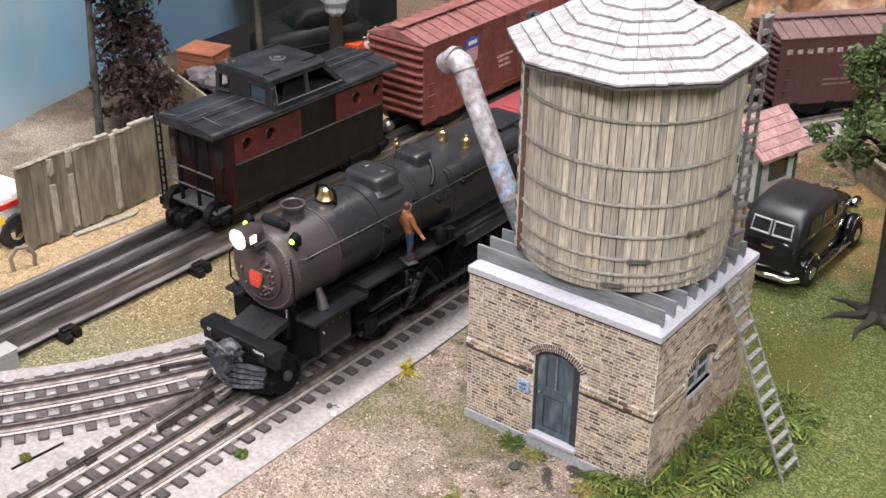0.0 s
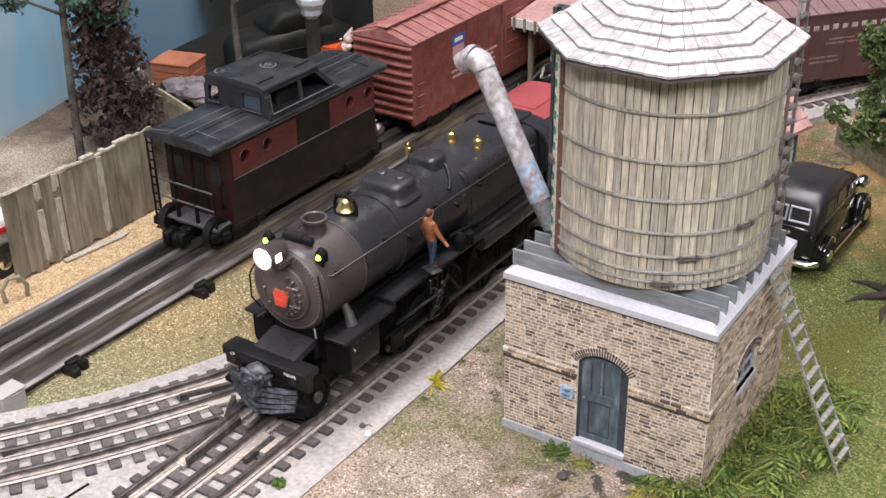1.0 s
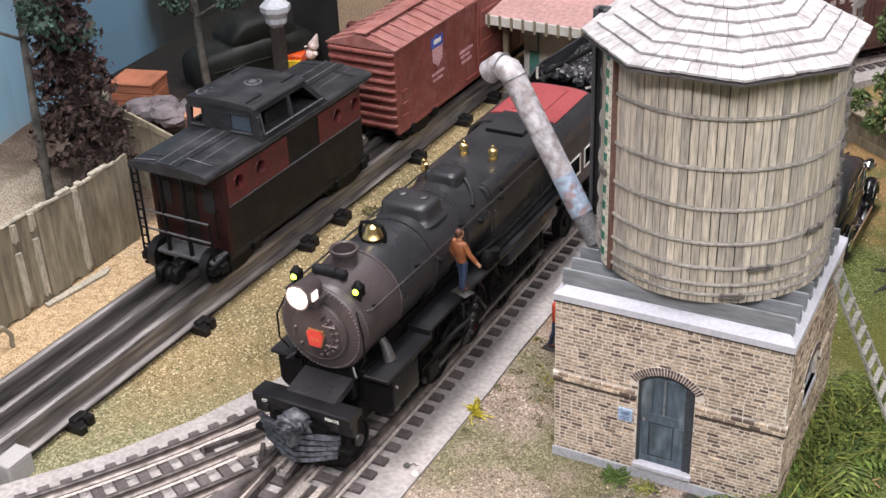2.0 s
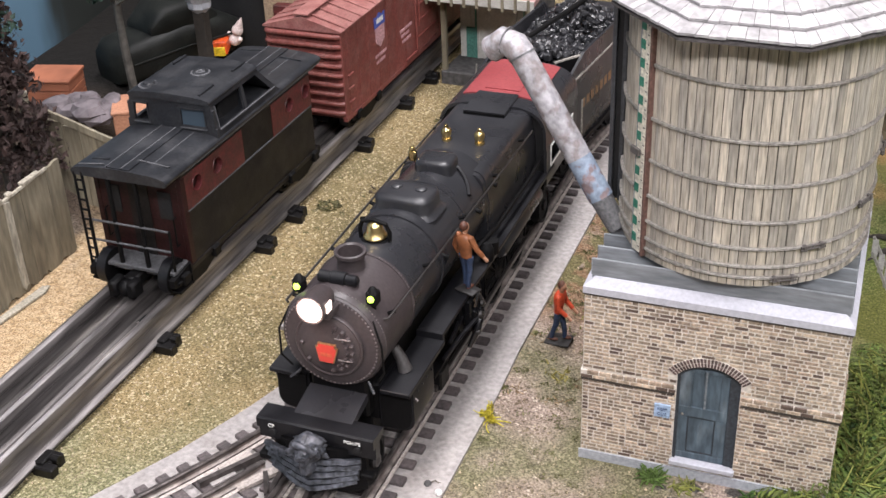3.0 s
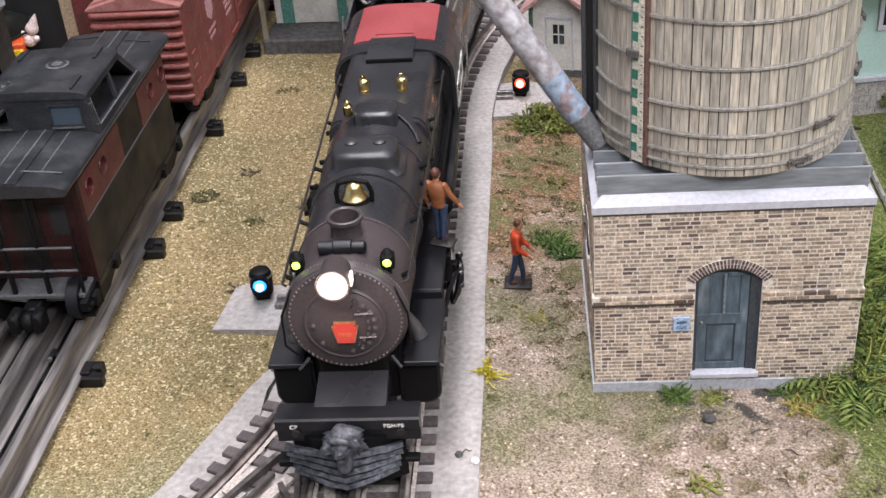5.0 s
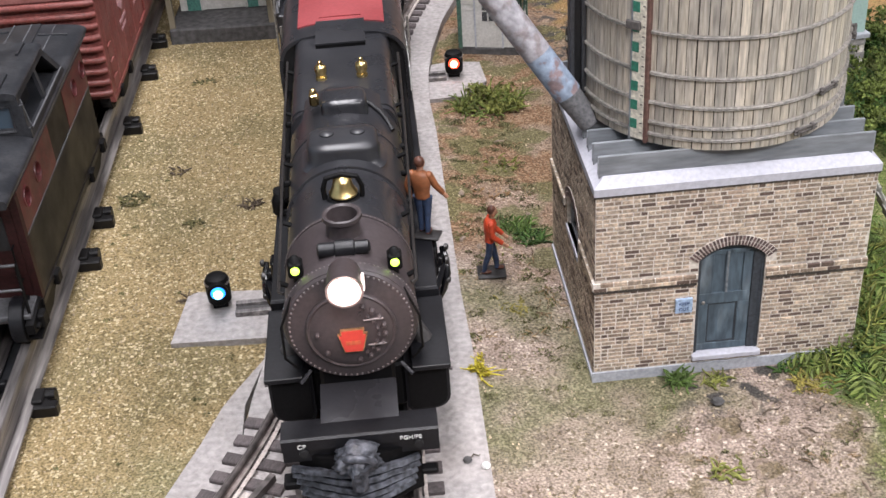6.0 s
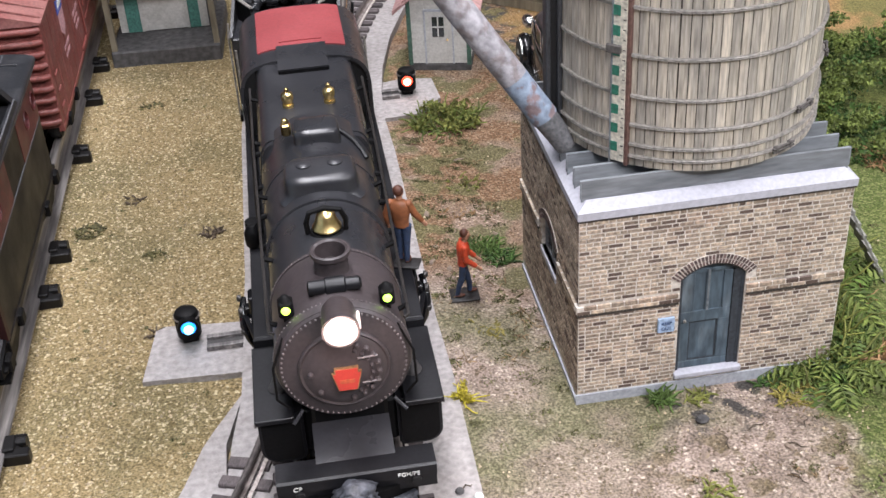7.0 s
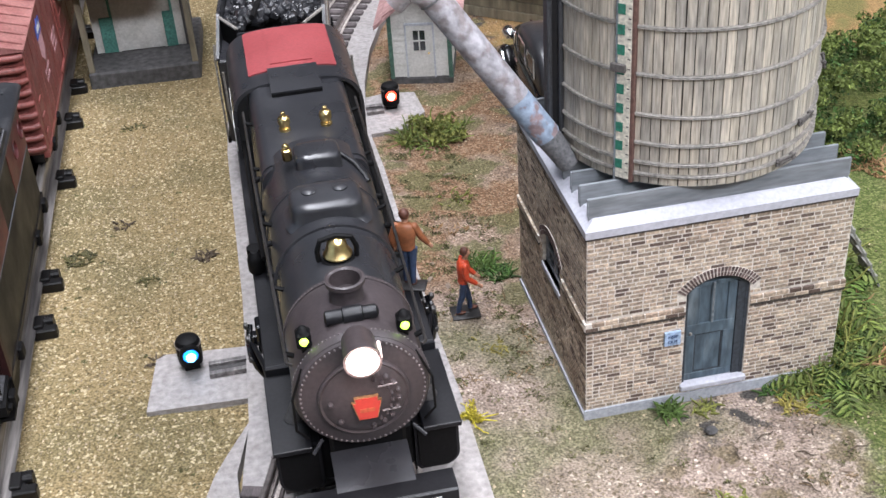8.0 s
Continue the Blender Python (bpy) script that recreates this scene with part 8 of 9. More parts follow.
for x0, x1, y, lab in ((-32, -15, 54, "flat grey linkage bars from the signal to the track"), (36, 56, 226, "flat grey linkage bars beneath the signal")):
    g = G().box(x0, x1, y - 2.9, y - 1.5, 3.4, 6.0, 0.2)
    ob = thing("linkage", (x0 + x1) / 2, y, 4, 0, lab, "linkage")
    m = Matrix.Translation((-(x0 + x1) / 2, -y, -4))
    part("bar", G().box(x0, x1, y - 3.6, y - 1.8, 1.9, 4.0, 0.2).move(m), rail_grey, ob, "", 0)
    part("bar", G().box(x0, x1, y + 1.8, y + 3.6, 1.9, 4.0, 0.2).move(m), rail_grey, ob, "", 0)
    part("web", G().box(x0, x1, y - 1.8, y + 1.8, 1.9, 2.8).move(m), pipe_grey, ob, "", 0)

# ---- watchman's hut ----
hut = thing("watchman_hut", 79.5, 252.5, 0, -15, "white clapboard hut with green trim and a faded pink roof", "hut")
hw, hd_, hh = 14.0, 30.0, 35.0
part("footing", G().box(-hw - 0.8, hw + 0.8, -0.8, hd_ + 0.8, -1, 3.0, 0.3), stone_dark, hut, "dark footing", 0)
part("core", G().box(-hw + 0.6, hw - 0.6, 0.6, hd_ - 0.6, 2.5, hh), hut_white, hut, "", 0)
part("gable", G().prism([(-hw + 0.6, hh), (hw - 0.6, hh), (0, hh + 13)], "y", 0.6, hd_ - 0.6), hut_white, hut, "white gable", 0)
n = 10
for k in range(n):
    z = 3.2 + (hh - 3.2) * k / n
    h = (hh - 3.2) / n
    for spans in ((-hw, -6.6), (6.6, hw)):
        g = G().prism([(0.7, z), (-0.35, z), (0.15, z + h * 0.98), (0.7, z + h * 0.98)], "x", *spans)
        part("clapboard", g, hut_white, hut, "", 0)
    for sx in (-1, 1):
        g = G()
        q = [(sx * (hw + 0.35), z), (sx * (hw - 0.15), z + h * 0.98), (sx * (hw - 0.7), z + h * 0.98), (sx * (hw - 0.7), z)]
        part("clapboard", G().prism(q, "y", 0, hd_), hut_white, hut, "", 0)
part("door_panel", G().box(-6.2, 6.2, -0.1, 0.7, 3.2, 29.5, 0.1), hut_white, hut, "white hut door", 0)
part("door_frame", G().box(-7.0, -6.2, -0.5, 0.7, 3.2, 30.4).box(6.2, 7.0, -0.5, 0.7, 3.2, 30.4).box(-7.0, 7.0, -0.5, 0.7, 29.6, 30.6), plinth_grey, hut, "grey door frame", 0)
wn = part("window", G().box(-3.0, 2.6, -0.35, 0.2, 17.0, 27.0), dark_glass, hut, "small door window", 0)
part("muntin", G().box(-0.5, 0.1, -0.6, -0.3, 17, 27).box(-3.0, 2.6, -0.6, -0.3, 21.7, 22.3), hut_white, wn, "white glazing bars", 0)
part("knob", G().ball((4.0, -0.5, 15.5), 0.6), brass, hut)
for sx in (-1, 1):
    for y in (0, hd_):
        part("corner_board", G().box(sx * hw - 1.0, sx * hw + 1.0, y - 0.9, y + 0.9, 2.8, hh, 0.15), trim_green, hut, "green corner board", 0)
    part("trim_board", G().box(min(sx * 7.1, sx * hw), max(sx * 7.1, sx * hw), -0.7, 0.2, 2.6, 3.6), stone_dark, hut, "dark skirting", 0)
    sw = part("window", G().box(min(sx * hw, sx * (hw + 0.5)), max(sx * hw, sx * (hw + 0.5)), 9, 22, 16, 29), dark_glass, hut, "dark side window", 0)
    part("window_frame", G().box(min(sx * hw, sx * (hw + 0.9)), max(sx * hw, sx * (hw + 0.9)), 8, 9.2, 15, 30).box(min(sx * hw, sx * (hw + 0.9)), max(sx * hw, sx * (hw + 0.9)), 21.8, 23, 15, 30).box(min(sx * hw, sx * (hw + 0.9)), max(sx * hw, sx * (hw + 0.9)), 9.2, 21.8, 28.8, 30).box(min(sx * hw, sx * (hw + 0.9)), max(sx * hw, sx * (hw + 0.9)), 9.2, 21.8, 15, 16.2), trim_green, sw, "green window frame", 0)
    rf = part("roof_slope", G().prism([(0, hh + 14.4), (sx * 20.5, hh - 3.4), (sx * 20.5, hh - 4.4), (0, hh + 13.2)], "y", -7, hd_ + 5), roof_pink, hut, "faded pink roof slope", 0)
    for r in range(5):
        for k in range(7):
            t0, t1 = r / 5, (r + 1.05) / 5
            y0 = -7 + (hd_ + 12) * (k + (0.5 if r % 2 else 0)) / 7.5
            y1 = y0 + (hd_ + 12) / 7.6
            a, b2 = Vector((sx * 20.6 * (1 - t0), 0, hh - 3.3 + 17.8 * t0)), Vector((sx * 20.6 * (1 - t1), 0, hh - 3.3 + 17.8 * t1))
            g = G().add([(a.x, y0, a.z + 0.9), (a.x, y1, a.z + 0.9), (b2.x, y1, b2.z + 0.35), (b2.x, y0, b2.z + 0.35), (a.x, y0, a.z + 0.2), (a.x, y1, a.z + 0.2), (b2.x, y1, b2.z), (b2.x, y0, b2.z)], [(0, 1, 2, 3), (7, 6, 5, 4), (0, 4, 5, 1), (1, 5, 6, 2), (2, 6, 7, 3), (3, 7, 4, 0)])
            part("shingle", g, roof_pink, rf, "", 0)

# ---- platform shelter with teal doors ----
sh = thing("platform_shelter", -51.5, 296, 0, -3.2, "small white shelter with teal panels on a dark stone platform", "shelter")
part("platform", G().box(-27, 27, 0, 60, -1, 8.2, 0.8), stone_dark, sh, "dark stone platform", 0)
part("rear_wall", G().box(-24, 22, 25, 58, 8.2, 56), hut_white, sh, "white shelter wall", 0)
for k in range(12):
    z = 8.6 + 3.9 * k
    for x0, x1 in ((-24.2, -17.6), (11.6, 22.2)):
        part("clapboard", G().prism([(25.2, z), (24.1, z), (24.7, z + 3.8), (25.2, z + 3.8)], "x", x0, x1), hut_white, sh, "", 0)
part("door_panel", G().box(-12.2, 9.6, 23.9, 25.0, 8.6, 50, 0.2), hut_white, sh, "plain white door panel", 0)
part("door_frame", G().box(-13.4, -12.2, 23.6, 25.1, 8.4, 51).box(9.6, 10.8, 23.6, 25.1, 8.4, 51).box(-13.4, 10.8, 23.6, 25.1, 50, 51.5), hut_white, sh, "white door frame", 0)
for x0, x1 in ((-20.4, -13.6), (11.0, 16.4)):
    part("teal_panel", G().box(x0, x1, 23.7, 24.8, 8.4, 27.0, 0.2), teal_panel, sh, "teal lower panel", 0)
    part("teal_trim", G().box(x1 - 1.2, x1, 23.5, 25.0, 27, 55), teal_panel, sh, "teal trim", 0)
for x in (-25.2, 25.2):
    part("post", G().box(x - 1.4, x + 1.4, 1.5, 4.3, 8.0, 58, 0.2), fence_wood, sh, "grey porch post", 0)
part("side_wall", G().box(20.5, 22.5, 24, 58, 8.2, 57), stone_dark, sh, "dark side wall", 0)
rf = part("roof", G().prism([(-8, 55), (64, 64), (64, 67), (-8, 58)], "x", -33, 33), roof_pink, sh, "faded pink lean-to roof", 0)
part("fascia", G().box(-33, 33, -9, -8, 52.5, 58.2, 0.2), hut_white, rf, "white fascia board", 0)
for k in range(9):
    x = -30 + 7.5 * k
    part("bracket", G().box(x - 0.8, x + 0.8, -9.6, -9, 51, 59), fence_wood, rf, "dark batten", 0)

# ---- parked car ----
car = thing("panel_car", 131.5, 174, 0, -2, "glossy black vintage car with chrome bumper parked on the grass", "car")
car.matrix_world = car.matrix_world @ Matrix.Diagonal((0.97, 0.97, 0.93, 1))


def hull(sections):
    """Lofts cross-sections (y, half width, z low, z high, shoulder) into a rounded body."""
    g = G()
    n = 28
    for y, hw_, z0, z1, sh_ in sections:
        for k in range(n):
            a = 2 * math.pi * k / n - math.pi / 2
            c, s = math.cos(a), math.sin(a)
            e = sh_
            g.v.append((hw_ * math.copysign(abs(c) ** e, c), y, (z0 + z1) / 2 + (z1 - z0) / 2 * math.copysign(abs(s) ** e, s)))
    for k in range(len(sections) - 1):
        for i in range(n):
            j = (i + 1) % n
            g.f.append((k * n + i, k * n + j, (k + 1) * n + j, (k + 1) * n + i))
            g.m.append(0)
    m = (len(sections) - 1) * n
    g.f += [tuple(range(n))[::-1], tuple(range(m, m + n))]
    g.m += [0, 0]
    return g


part("body", hull([(0, 13, 8, 22, 0.5), (2, 15.5, 7, 26, 0.45), (10, 16.4, 6.5, 28, 0.4), (30, 16.6, 6, 28.5, 0.4), (52, 15.8, 6, 28.5, 0.4), (66, 13.0, 7, 27.5, 0.45), (80, 10, 8, 25.5, 0.5), (85, 7.5, 9, 21, 0.6)]), car_black, car, "glossy black body", 60)
part("cabin", hull([(1.4, 13.4, 20, 27.5, 0.34), (2.4, 14.3, 20, 33, 0.32), (4.4, 14.8, 20, 38.6, 0.32), (7.5, 15.1, 20, 41.6, 0.32), (13, 15.3, 20, 43.2, 0.32), (24, 15.4, 20, 44.2, 0.32), (38, 15.2, 20, 43.8, 0.32), (46, 14.6, 20, 41.6, 0.34), (51, 13.8, 20, 36, 0.36), (56, 12.6, 20, 28.5, 0.42)]), car_roof, car, "dusty black cabin roof", 50)
part("tailgate", hull([(-0.4, 11.8, 11.5, 26.5, 0.3), (0.4, 12.6, 11, 27.4, 0.3), (3.0, 12.6, 11, 27.4, 0.3)]), car_black, car, "glossy black tailgate", 50)
for sx in (-1, 1):
    for y, r in ((15, 8.2), (70, 8.0)):
        fd = part("fender", G().lathe([(1.0, -3.0), (7.6, -2.6), (9.2, -1), (9.6, 1), (9.0, 2.8), (6.5, 3.8)] if sx > 0 else [(6.5, -3.8), (9.0, -2.8), (9.6, -1), (9.2, 1), (7.6, 2.6), (1.0, 3.0)], (sx * 14.6, y, 9.6), "x", 28), car_black, car, "rounded black fender", 60)
        part("edge_trim", G().tube([(sx * 18.2, y - 8.6 * math.cos(t), 9.6 + 8.6 * math.sin(t)) for t in (0.3, 0.8, 1.3, 1.8, 2.3, 2.8)], 0.5, 6), chrome, fd, "thin chrome fender trim")
        wl = part("wheel", G().lathe([(7.2, -2.2), (7.8, -1.2), (7.8, 1.2), (7.2, 2.2), (4.4, 2.3)] if sx > 0 else [(4.4, -2.3), (7.2, -2.2), (7.8, -1.2), (7.8, 1.2), (7.2, 2.2)], (sx * 16.6, y, 7.8), "x", 24), rubber, car, "black wheel")
        part("hub_cap", G().lathe([(4.4, 0), (3.6, sx * 2.5), (1.6, sx * 3.3), (0.2, sx * 3.5)], (sx * 16.6, y, 7.8), "x", 20), chrome, wl, "chrome hub cap")
    for y0, y1 in ((9.5, 23.5), (26, 40), (42.5, 49)):
        z1 = 38.6 if y0 < 40 else 35.5
        q = G().add([(sx * 15.6, y0, 29.2), (sx * 15.6, y1, 29.2), (sx * 15.5, y1 - 1.2, z1), (sx * 15.5, y0 + 1.2, z1), (sx * 14.2, y0, 29.2), (sx * 14.2, y1, 29.2), (sx * 13.4, y1 - 1.2, z1), (sx * 13.4, y0 + 1.2, z1)], [(0, 1, 2, 3), (7, 6, 5, 4), (0, 4, 5, 1), (1, 5, 6, 2), (2, 6, 7, 3), (3, 7, 4, 0)])
        wg = part("side_window", q, dark_glass, car, "dark side window", 0)
        part("window_trim", G().tube([(sx * 15.7, y0, 29.0), (sx * 15.7, y1, 29.0), (sx * 15.6, y1 - 1.2, z1), (sx * 15.6, y0 + 1.2, z1), (sx * 15.7, y0, 29.0)], 0.45, 6), chrome, wg, "thin chrome window trim")
    part("door_handle", G().tube([(sx * 16.9, 38, 25), (sx * 16.9, 42, 25)], 0.6, 6), chrome, car, "chrome door handle")
    part("running_board", G().box(min(sx * 13, sx * 19), max(sx * 13, sx * 19), 22, 63, 5.6, 7.2, 0.4), chrome, car, "bright running board", 0)
    part("headlight", G().lathe([(1.0, -4), (3.0, -2), (3.4, 1.0), (3.2, 2.2), (0.3, 2.8)], (sx * 11.5, 81, 21), "y", 18), chrome, car, "chrome headlight")
    quad = [(sx * 0.9, 1.5, 29.6), (sx * 10.6, 1.8, 29.6), (sx * 10.2, 3.7, 36.6), (sx * 0.9, 3.4, 36.6)]
    rw = part("rear_window", G().add(quad + [(x, y + 2.0, z) for x, y, z in quad], [(0, 1, 2, 3), (7, 6, 5, 4), (0, 4, 5, 1), (1, 5, 6, 2), (2, 6, 7, 3), (3, 7, 4, 0)]), dark_glass, car, "split rear window", 0)
    # pale colour stands in for the shine of chrome trim
    part("window_trim", G().tube([(x, y - 0.2, z) for x, y, z in quad + quad[:2]], 0.7, 6), card_white, rw, "pale window trim with chrome shine put into its colour")
part("bumper", G().tube([(-17.5, 1.5, 9.5), (-14, -2.2, 9.2), (0, -3.4, 9.0), (14, -2.2, 9.2), (17.5, 1.5, 9.5)], 1.7, 10), chrome, car, "chrome rear bumper")
part("bumper", G().tube([(-15, 86, 9.5), (0, 89.5, 9.0), (15, 86, 9.5)], 1.6, 10), chrome, car, "chrome front bumper")
part("trunk_handle", G().box(-3, 3, -1.4, 0, 23, 24.6, 0.3), chrome, car, "chrome handle")
part("hood_crest", G().tube([(0, 56, 29), (0, 70, 28.4), (0, 83, 25)], 0.7, 6), chrome, car, "chrome hood strip")

# ---- mint house behind the lawn ----
mh = thing("mint_house", 218, 196, 0, 8, "pale mint house on a grey block foundation", "house")
part("wall", G().box(-22, 24, 0, 60, 16, 96), mint_wall, mh, "pale mint wall", 0)
for r in range(5):
    for k in range(6):
        x0 = -23 + 8.0 * k - (4 if r % 2 else 0)
        x1 = min(x0 + 7.7, 25)
        x0 = max(x0, -23)
        if x1 > x0:
            part("block", G().box(x0, x1, -1.2, 1, 3.3 * r - 0.5, 3.3 * r + 2.5, 0.15), block_grey, mh, "", 0)
part("foundation", G().box(-22.6, 24.6, -0.7, 60.5, -1, 16), mortar, mh, "grey block foundation", 0)
part("ledge", G().box(-24, 26, -2.2, 61, 16, 18.4, 0.3), plinth_grey, mh, "grey ledge", 0)
wd = part("window", G().box(0, 20, -0.6, 0.5, 42, 72), dark_glass, mh, "dark window", 0)
part("window_frame", G().box(-2, 0, -1.2, 0.6, 40, 74).box(20, 22, -1.2, 0.6, 40, 74).box(0, 20, -1.2, 0.6, 72, 74).box(0, 20, -1.2, 0.6, 40, 42), card_white, wd, "white window frame", 0)
part("vent", G().box(6, 12, -1.6, -0.9, 4, 11), gauge_brown, mh, "brown vent", 0)
part("roof", G().prism([(-28, 95), (30, 95), (1, 120)], "y", -5, 65), stone_dark, mh, "dark gable roof", 0)

# ---- tree on the lawn ----
rt = random.Random(21)
TXY = (186.0, 179.0)
trunk = G().tube([(TXY[0], TXY[1], -1), (TXY[0] + 0.5, TXY[1], 8), (TXY[0] - 0.5, TXY[1] + 1, 30), (TXY[0] - 3, TXY[1] + 3, 60), (TXY[0] - 5, TXY[1] + 6, 92), (TXY[0] - 8, TXY[1] + 9, 150)], [7.0, 4.8, 4.0, 3.4, 2.4, 1.0], 12)
for a in range(0, 360, 52):
    c, s = math.cos(radians(a + 8)), math.sin(radians(a + 8))
    trunk.tube([(TXY[0] + 2 * c, TXY[1] + 2 * s, 5), (TXY[0] + 8 * c, TXY[1] + 8 * s, 1.6), (TXY[0] + 17 * c + 2 * s, TXY[1] + 17 * s, 0.8), (TXY[0] + 24 * c, TXY[1] + 24 * s - 3, 0.2)], [3.0, 2.2, 1.4, 0.5], 7)
crown = G()
tips = []
for k in range(17):
    a = rt.uniform(0, 6.28)
    z = rt.uniform(84, 150)
    l = rt.uniform(12, 26) * (1.1 - (z - 84) / 180)
    p = Vector((TXY[0] - 3 - (z - 40) / 18, TXY[1] + 3 + (z - 40) / 14, z - 16))
    q = p + Vector((math.cos(a) * l, math.sin(a) * l, rt.uniform(4, 16)))
    trunk.tube([p, p.lerp(q, 0.5) + Vector((0, 0, 3)), q], [1.5, 1.0, 0.5], 6)
    tips.append(q)
tips += [Vector((172, 196, 118)), Vector((170, 190, 100)), Vector((176, 188, 88)), Vector((172, 200, 134)), Vector((184, 186, 76)), Vector((176, 186, 128)), Vector((178, 176, 108)), Vector((180, 178, 92))]
# unseen clumps beyond the right edge, added to shade the lawn
tips += [Vector((rt.uniform(190, 236), rt.uniform(140, 205), rt.uniform(78, 140))) for _ in range(16)]
for q in tips:
    for _ in range(3):
        c = q + Vector((rt.uniform(-9, 9), rt.uniform(-9, 9), rt.uniform(-5, 8)))
        clump(crown, c, rt.uniform(6, 10), rt.uniform(6, 10), rt.uniform(5.0, 8.0), 210, 1.5, rt)
plant("tree", (("trunk", trunk, bark, "dark trunk with spreading roots"), ("crown", crown, leaf_tree, "clumps of small green leaves")), "broad-leaved tree with dark spreading roots on the lawn", "tree", (TXY[0], TXY[1], 0))

# ---- fences ----
fence = thing("board_fence", -172, 20, 0, 0, "weathered grey-brown board fence with ragged foot", "fence")
rf_ = random.Random(4)
y = -46.0
k = 0
while y < 42:
    w = rf_.uniform(7.0, 10.5)
    top = 46 - 1.2 * math.sin((y + 40) / 25) + rf_.uniform(-0.8, 0.8)
    foot = [(y + (w - 0.25) * t / 5, rf_.uniform(-0.6, 2.6)) for t in range(6)]
    head = [(y + (w - 0.25) * t / 3, top + rf_.uniform(-0.9, 0.7)) for t in range(3, -1, -1)]
    part("board", G().prism(foot + head, "x", -0.7 + rf_.uniform(-0.35, 0.35), 0.7 + rf_.uniform(-0.2, 0.25)), fence_wood, fence, "", 0)
    y += w
    k += 1
part("cap_rail", G().tube([(0.3, -46, 46.5), (0, -20, 46.2), (0.5, 8, 44.8), (0, 41, 45.8)], 0.9, 6), fence_pale, fence, "pale worn cap rail")
for y, z0, z1 in ((-27, 36.5, 45), (-27, 5, 31), (-16, 38, 45.5), (-16, 4, 33), (12, 3, 44)):
    edge_ = [(y - 1.7, z0 + rf_.uniform(-1, 1)), (y - 0.6, z0 - 0.8), (y + 0.5, z0 + 0.9), (y + 1.7, z0 + rf_.uniform(-1, 1)), (y + 1.5, z1), (y - 1.6, z1 + 0.4)]
    part("batten", G().prism(edge_, "x", 0.75, 1.9), fence_pale, fence, "pale broken batten", 0)
for y, w in ((-44, 9), (-33, 5), (-24, 3.5), (-12, 6), (2, 8), (24, 12)):
    part("cap_chip", G().box(-1.3, 1.5, y, y + w, 45.6 + rf_.uniform(-0.4, 0.3), 46.9 + rf_.uniform(-0.3, 0.5), 0.25), fence_pale, fence, "chipped pale cap strip", 0)
part("post_cap", G().box(-1.2, 1.8, 14, 17.2, 44.8, 47.0, 0.5), fence_pale, fence, "white chip on the rail")
ob = solid("plank", G().prism([(-1.6, -19), (1.4, -19), (2.4, 15), (0.4, 20), (-2.2, 18)], "z", 0, 0.9), fence_pale, "loose board lying by the fence", "plank")
ob.matrix_world = pose(-0.1665, 0.019, 0.0004, 0, 0, -6)
f2 = thing("board_fence", -187, 103, 0, -4, "grey board fence with a diagonal brace and a tall post", "fence")
part("post", G().box(-29, -25, -2, 2, 12, 59, 0.4), fence_pale, f2, "tall pale post", 0)
for k in range(6):
    part("board", G().box(-24.5 + 9.2 * k, -15.8 + 9.2 * k, -0.6 + 0.2 * (k % 2), 0.8, 4, 48 - 1.6 * k, 0.1), fence_wood, f2, "", 0)
part("brace", G().prism([(-24, 52), (30, 38), (30, 41.5), (-24, 55.5)], "y", -2.2, -0.8), fence_wood, f2, "diagonal brace", 0)

# ---- white truck and red board beside the fence ----
tk = thing("pickup_truck", -196, -52, 0, 4, "white toy truck with a red stripe parked behind the fence end", "truck")
part("body", hull([(-45, 15, 10, 30, 0.35), (-42, 17, 8, 32, 0.35), (20, 17, 8, 32, 0.35), (38, 16, 8, 30, 0.4), (44, 14, 10, 26, 0.5)]), truck_white, tk, "white body", 50)
part("cab", hull([(-20, 14, 28, 44, 0.35), (-16, 15, 28, 48, 0.35), (10, 15, 28, 48, 0.35), (18, 14, 28, 40, 0.45), (22, 13.6, 28, 33, 0.5)]), truck_white, tk, "white cab", 50)
part("stripe", G().box(16.6, 17.4, -40, 36, 23, 26, 0.2), truck_red, tk, "red stripe")
part("window", G().box(13.8, 15.2, -8, 9, 36, 44, 0.3), dark_glass, tk, "dark side window")
for y in (-28, 26):
    w = part("wheel", G().lathe([(9, -2.4), (9.4, 0), (9, 2.4)], (16, y, 9.4), "x", 22), rubber, tk, "black wheel")
    part("hub_cap", G().lathe([(4.5, 2.4), (3, 3.2), (0.3, 3.4)], (16, y, 9.4), "x", 16), chrome, w, "hub cap")
part("badge", G().box(17.3, 17.6, 12, 20, 16, 20), toy_yellow, tk, "yellow badge", 0)
sb = solid("sign_board", G().box(-1.5, 1.5, -10, 10, 0, 62, 0.5), truck_red, "tall red board standing behind the truck", "sign board")
sb.matrix_world = pose(-0.222, -0.030, 0.018)
bk = solid("wire_loop", G().tube([(0, -5, 0.5), (0, -5.6, 7), (0, -2, 11.5), (0, 3, 11), (0, 6, 6), (0, 5.4, 0.5)], 1.1, 8), fence_wood, "bent brown loop standing on the sand", "loop")
bk.matrix_world = pose(-0.160, -0.037, 0.0005, 0, 0, -20)

# ---- backdrop, trees and things behind the fence ----


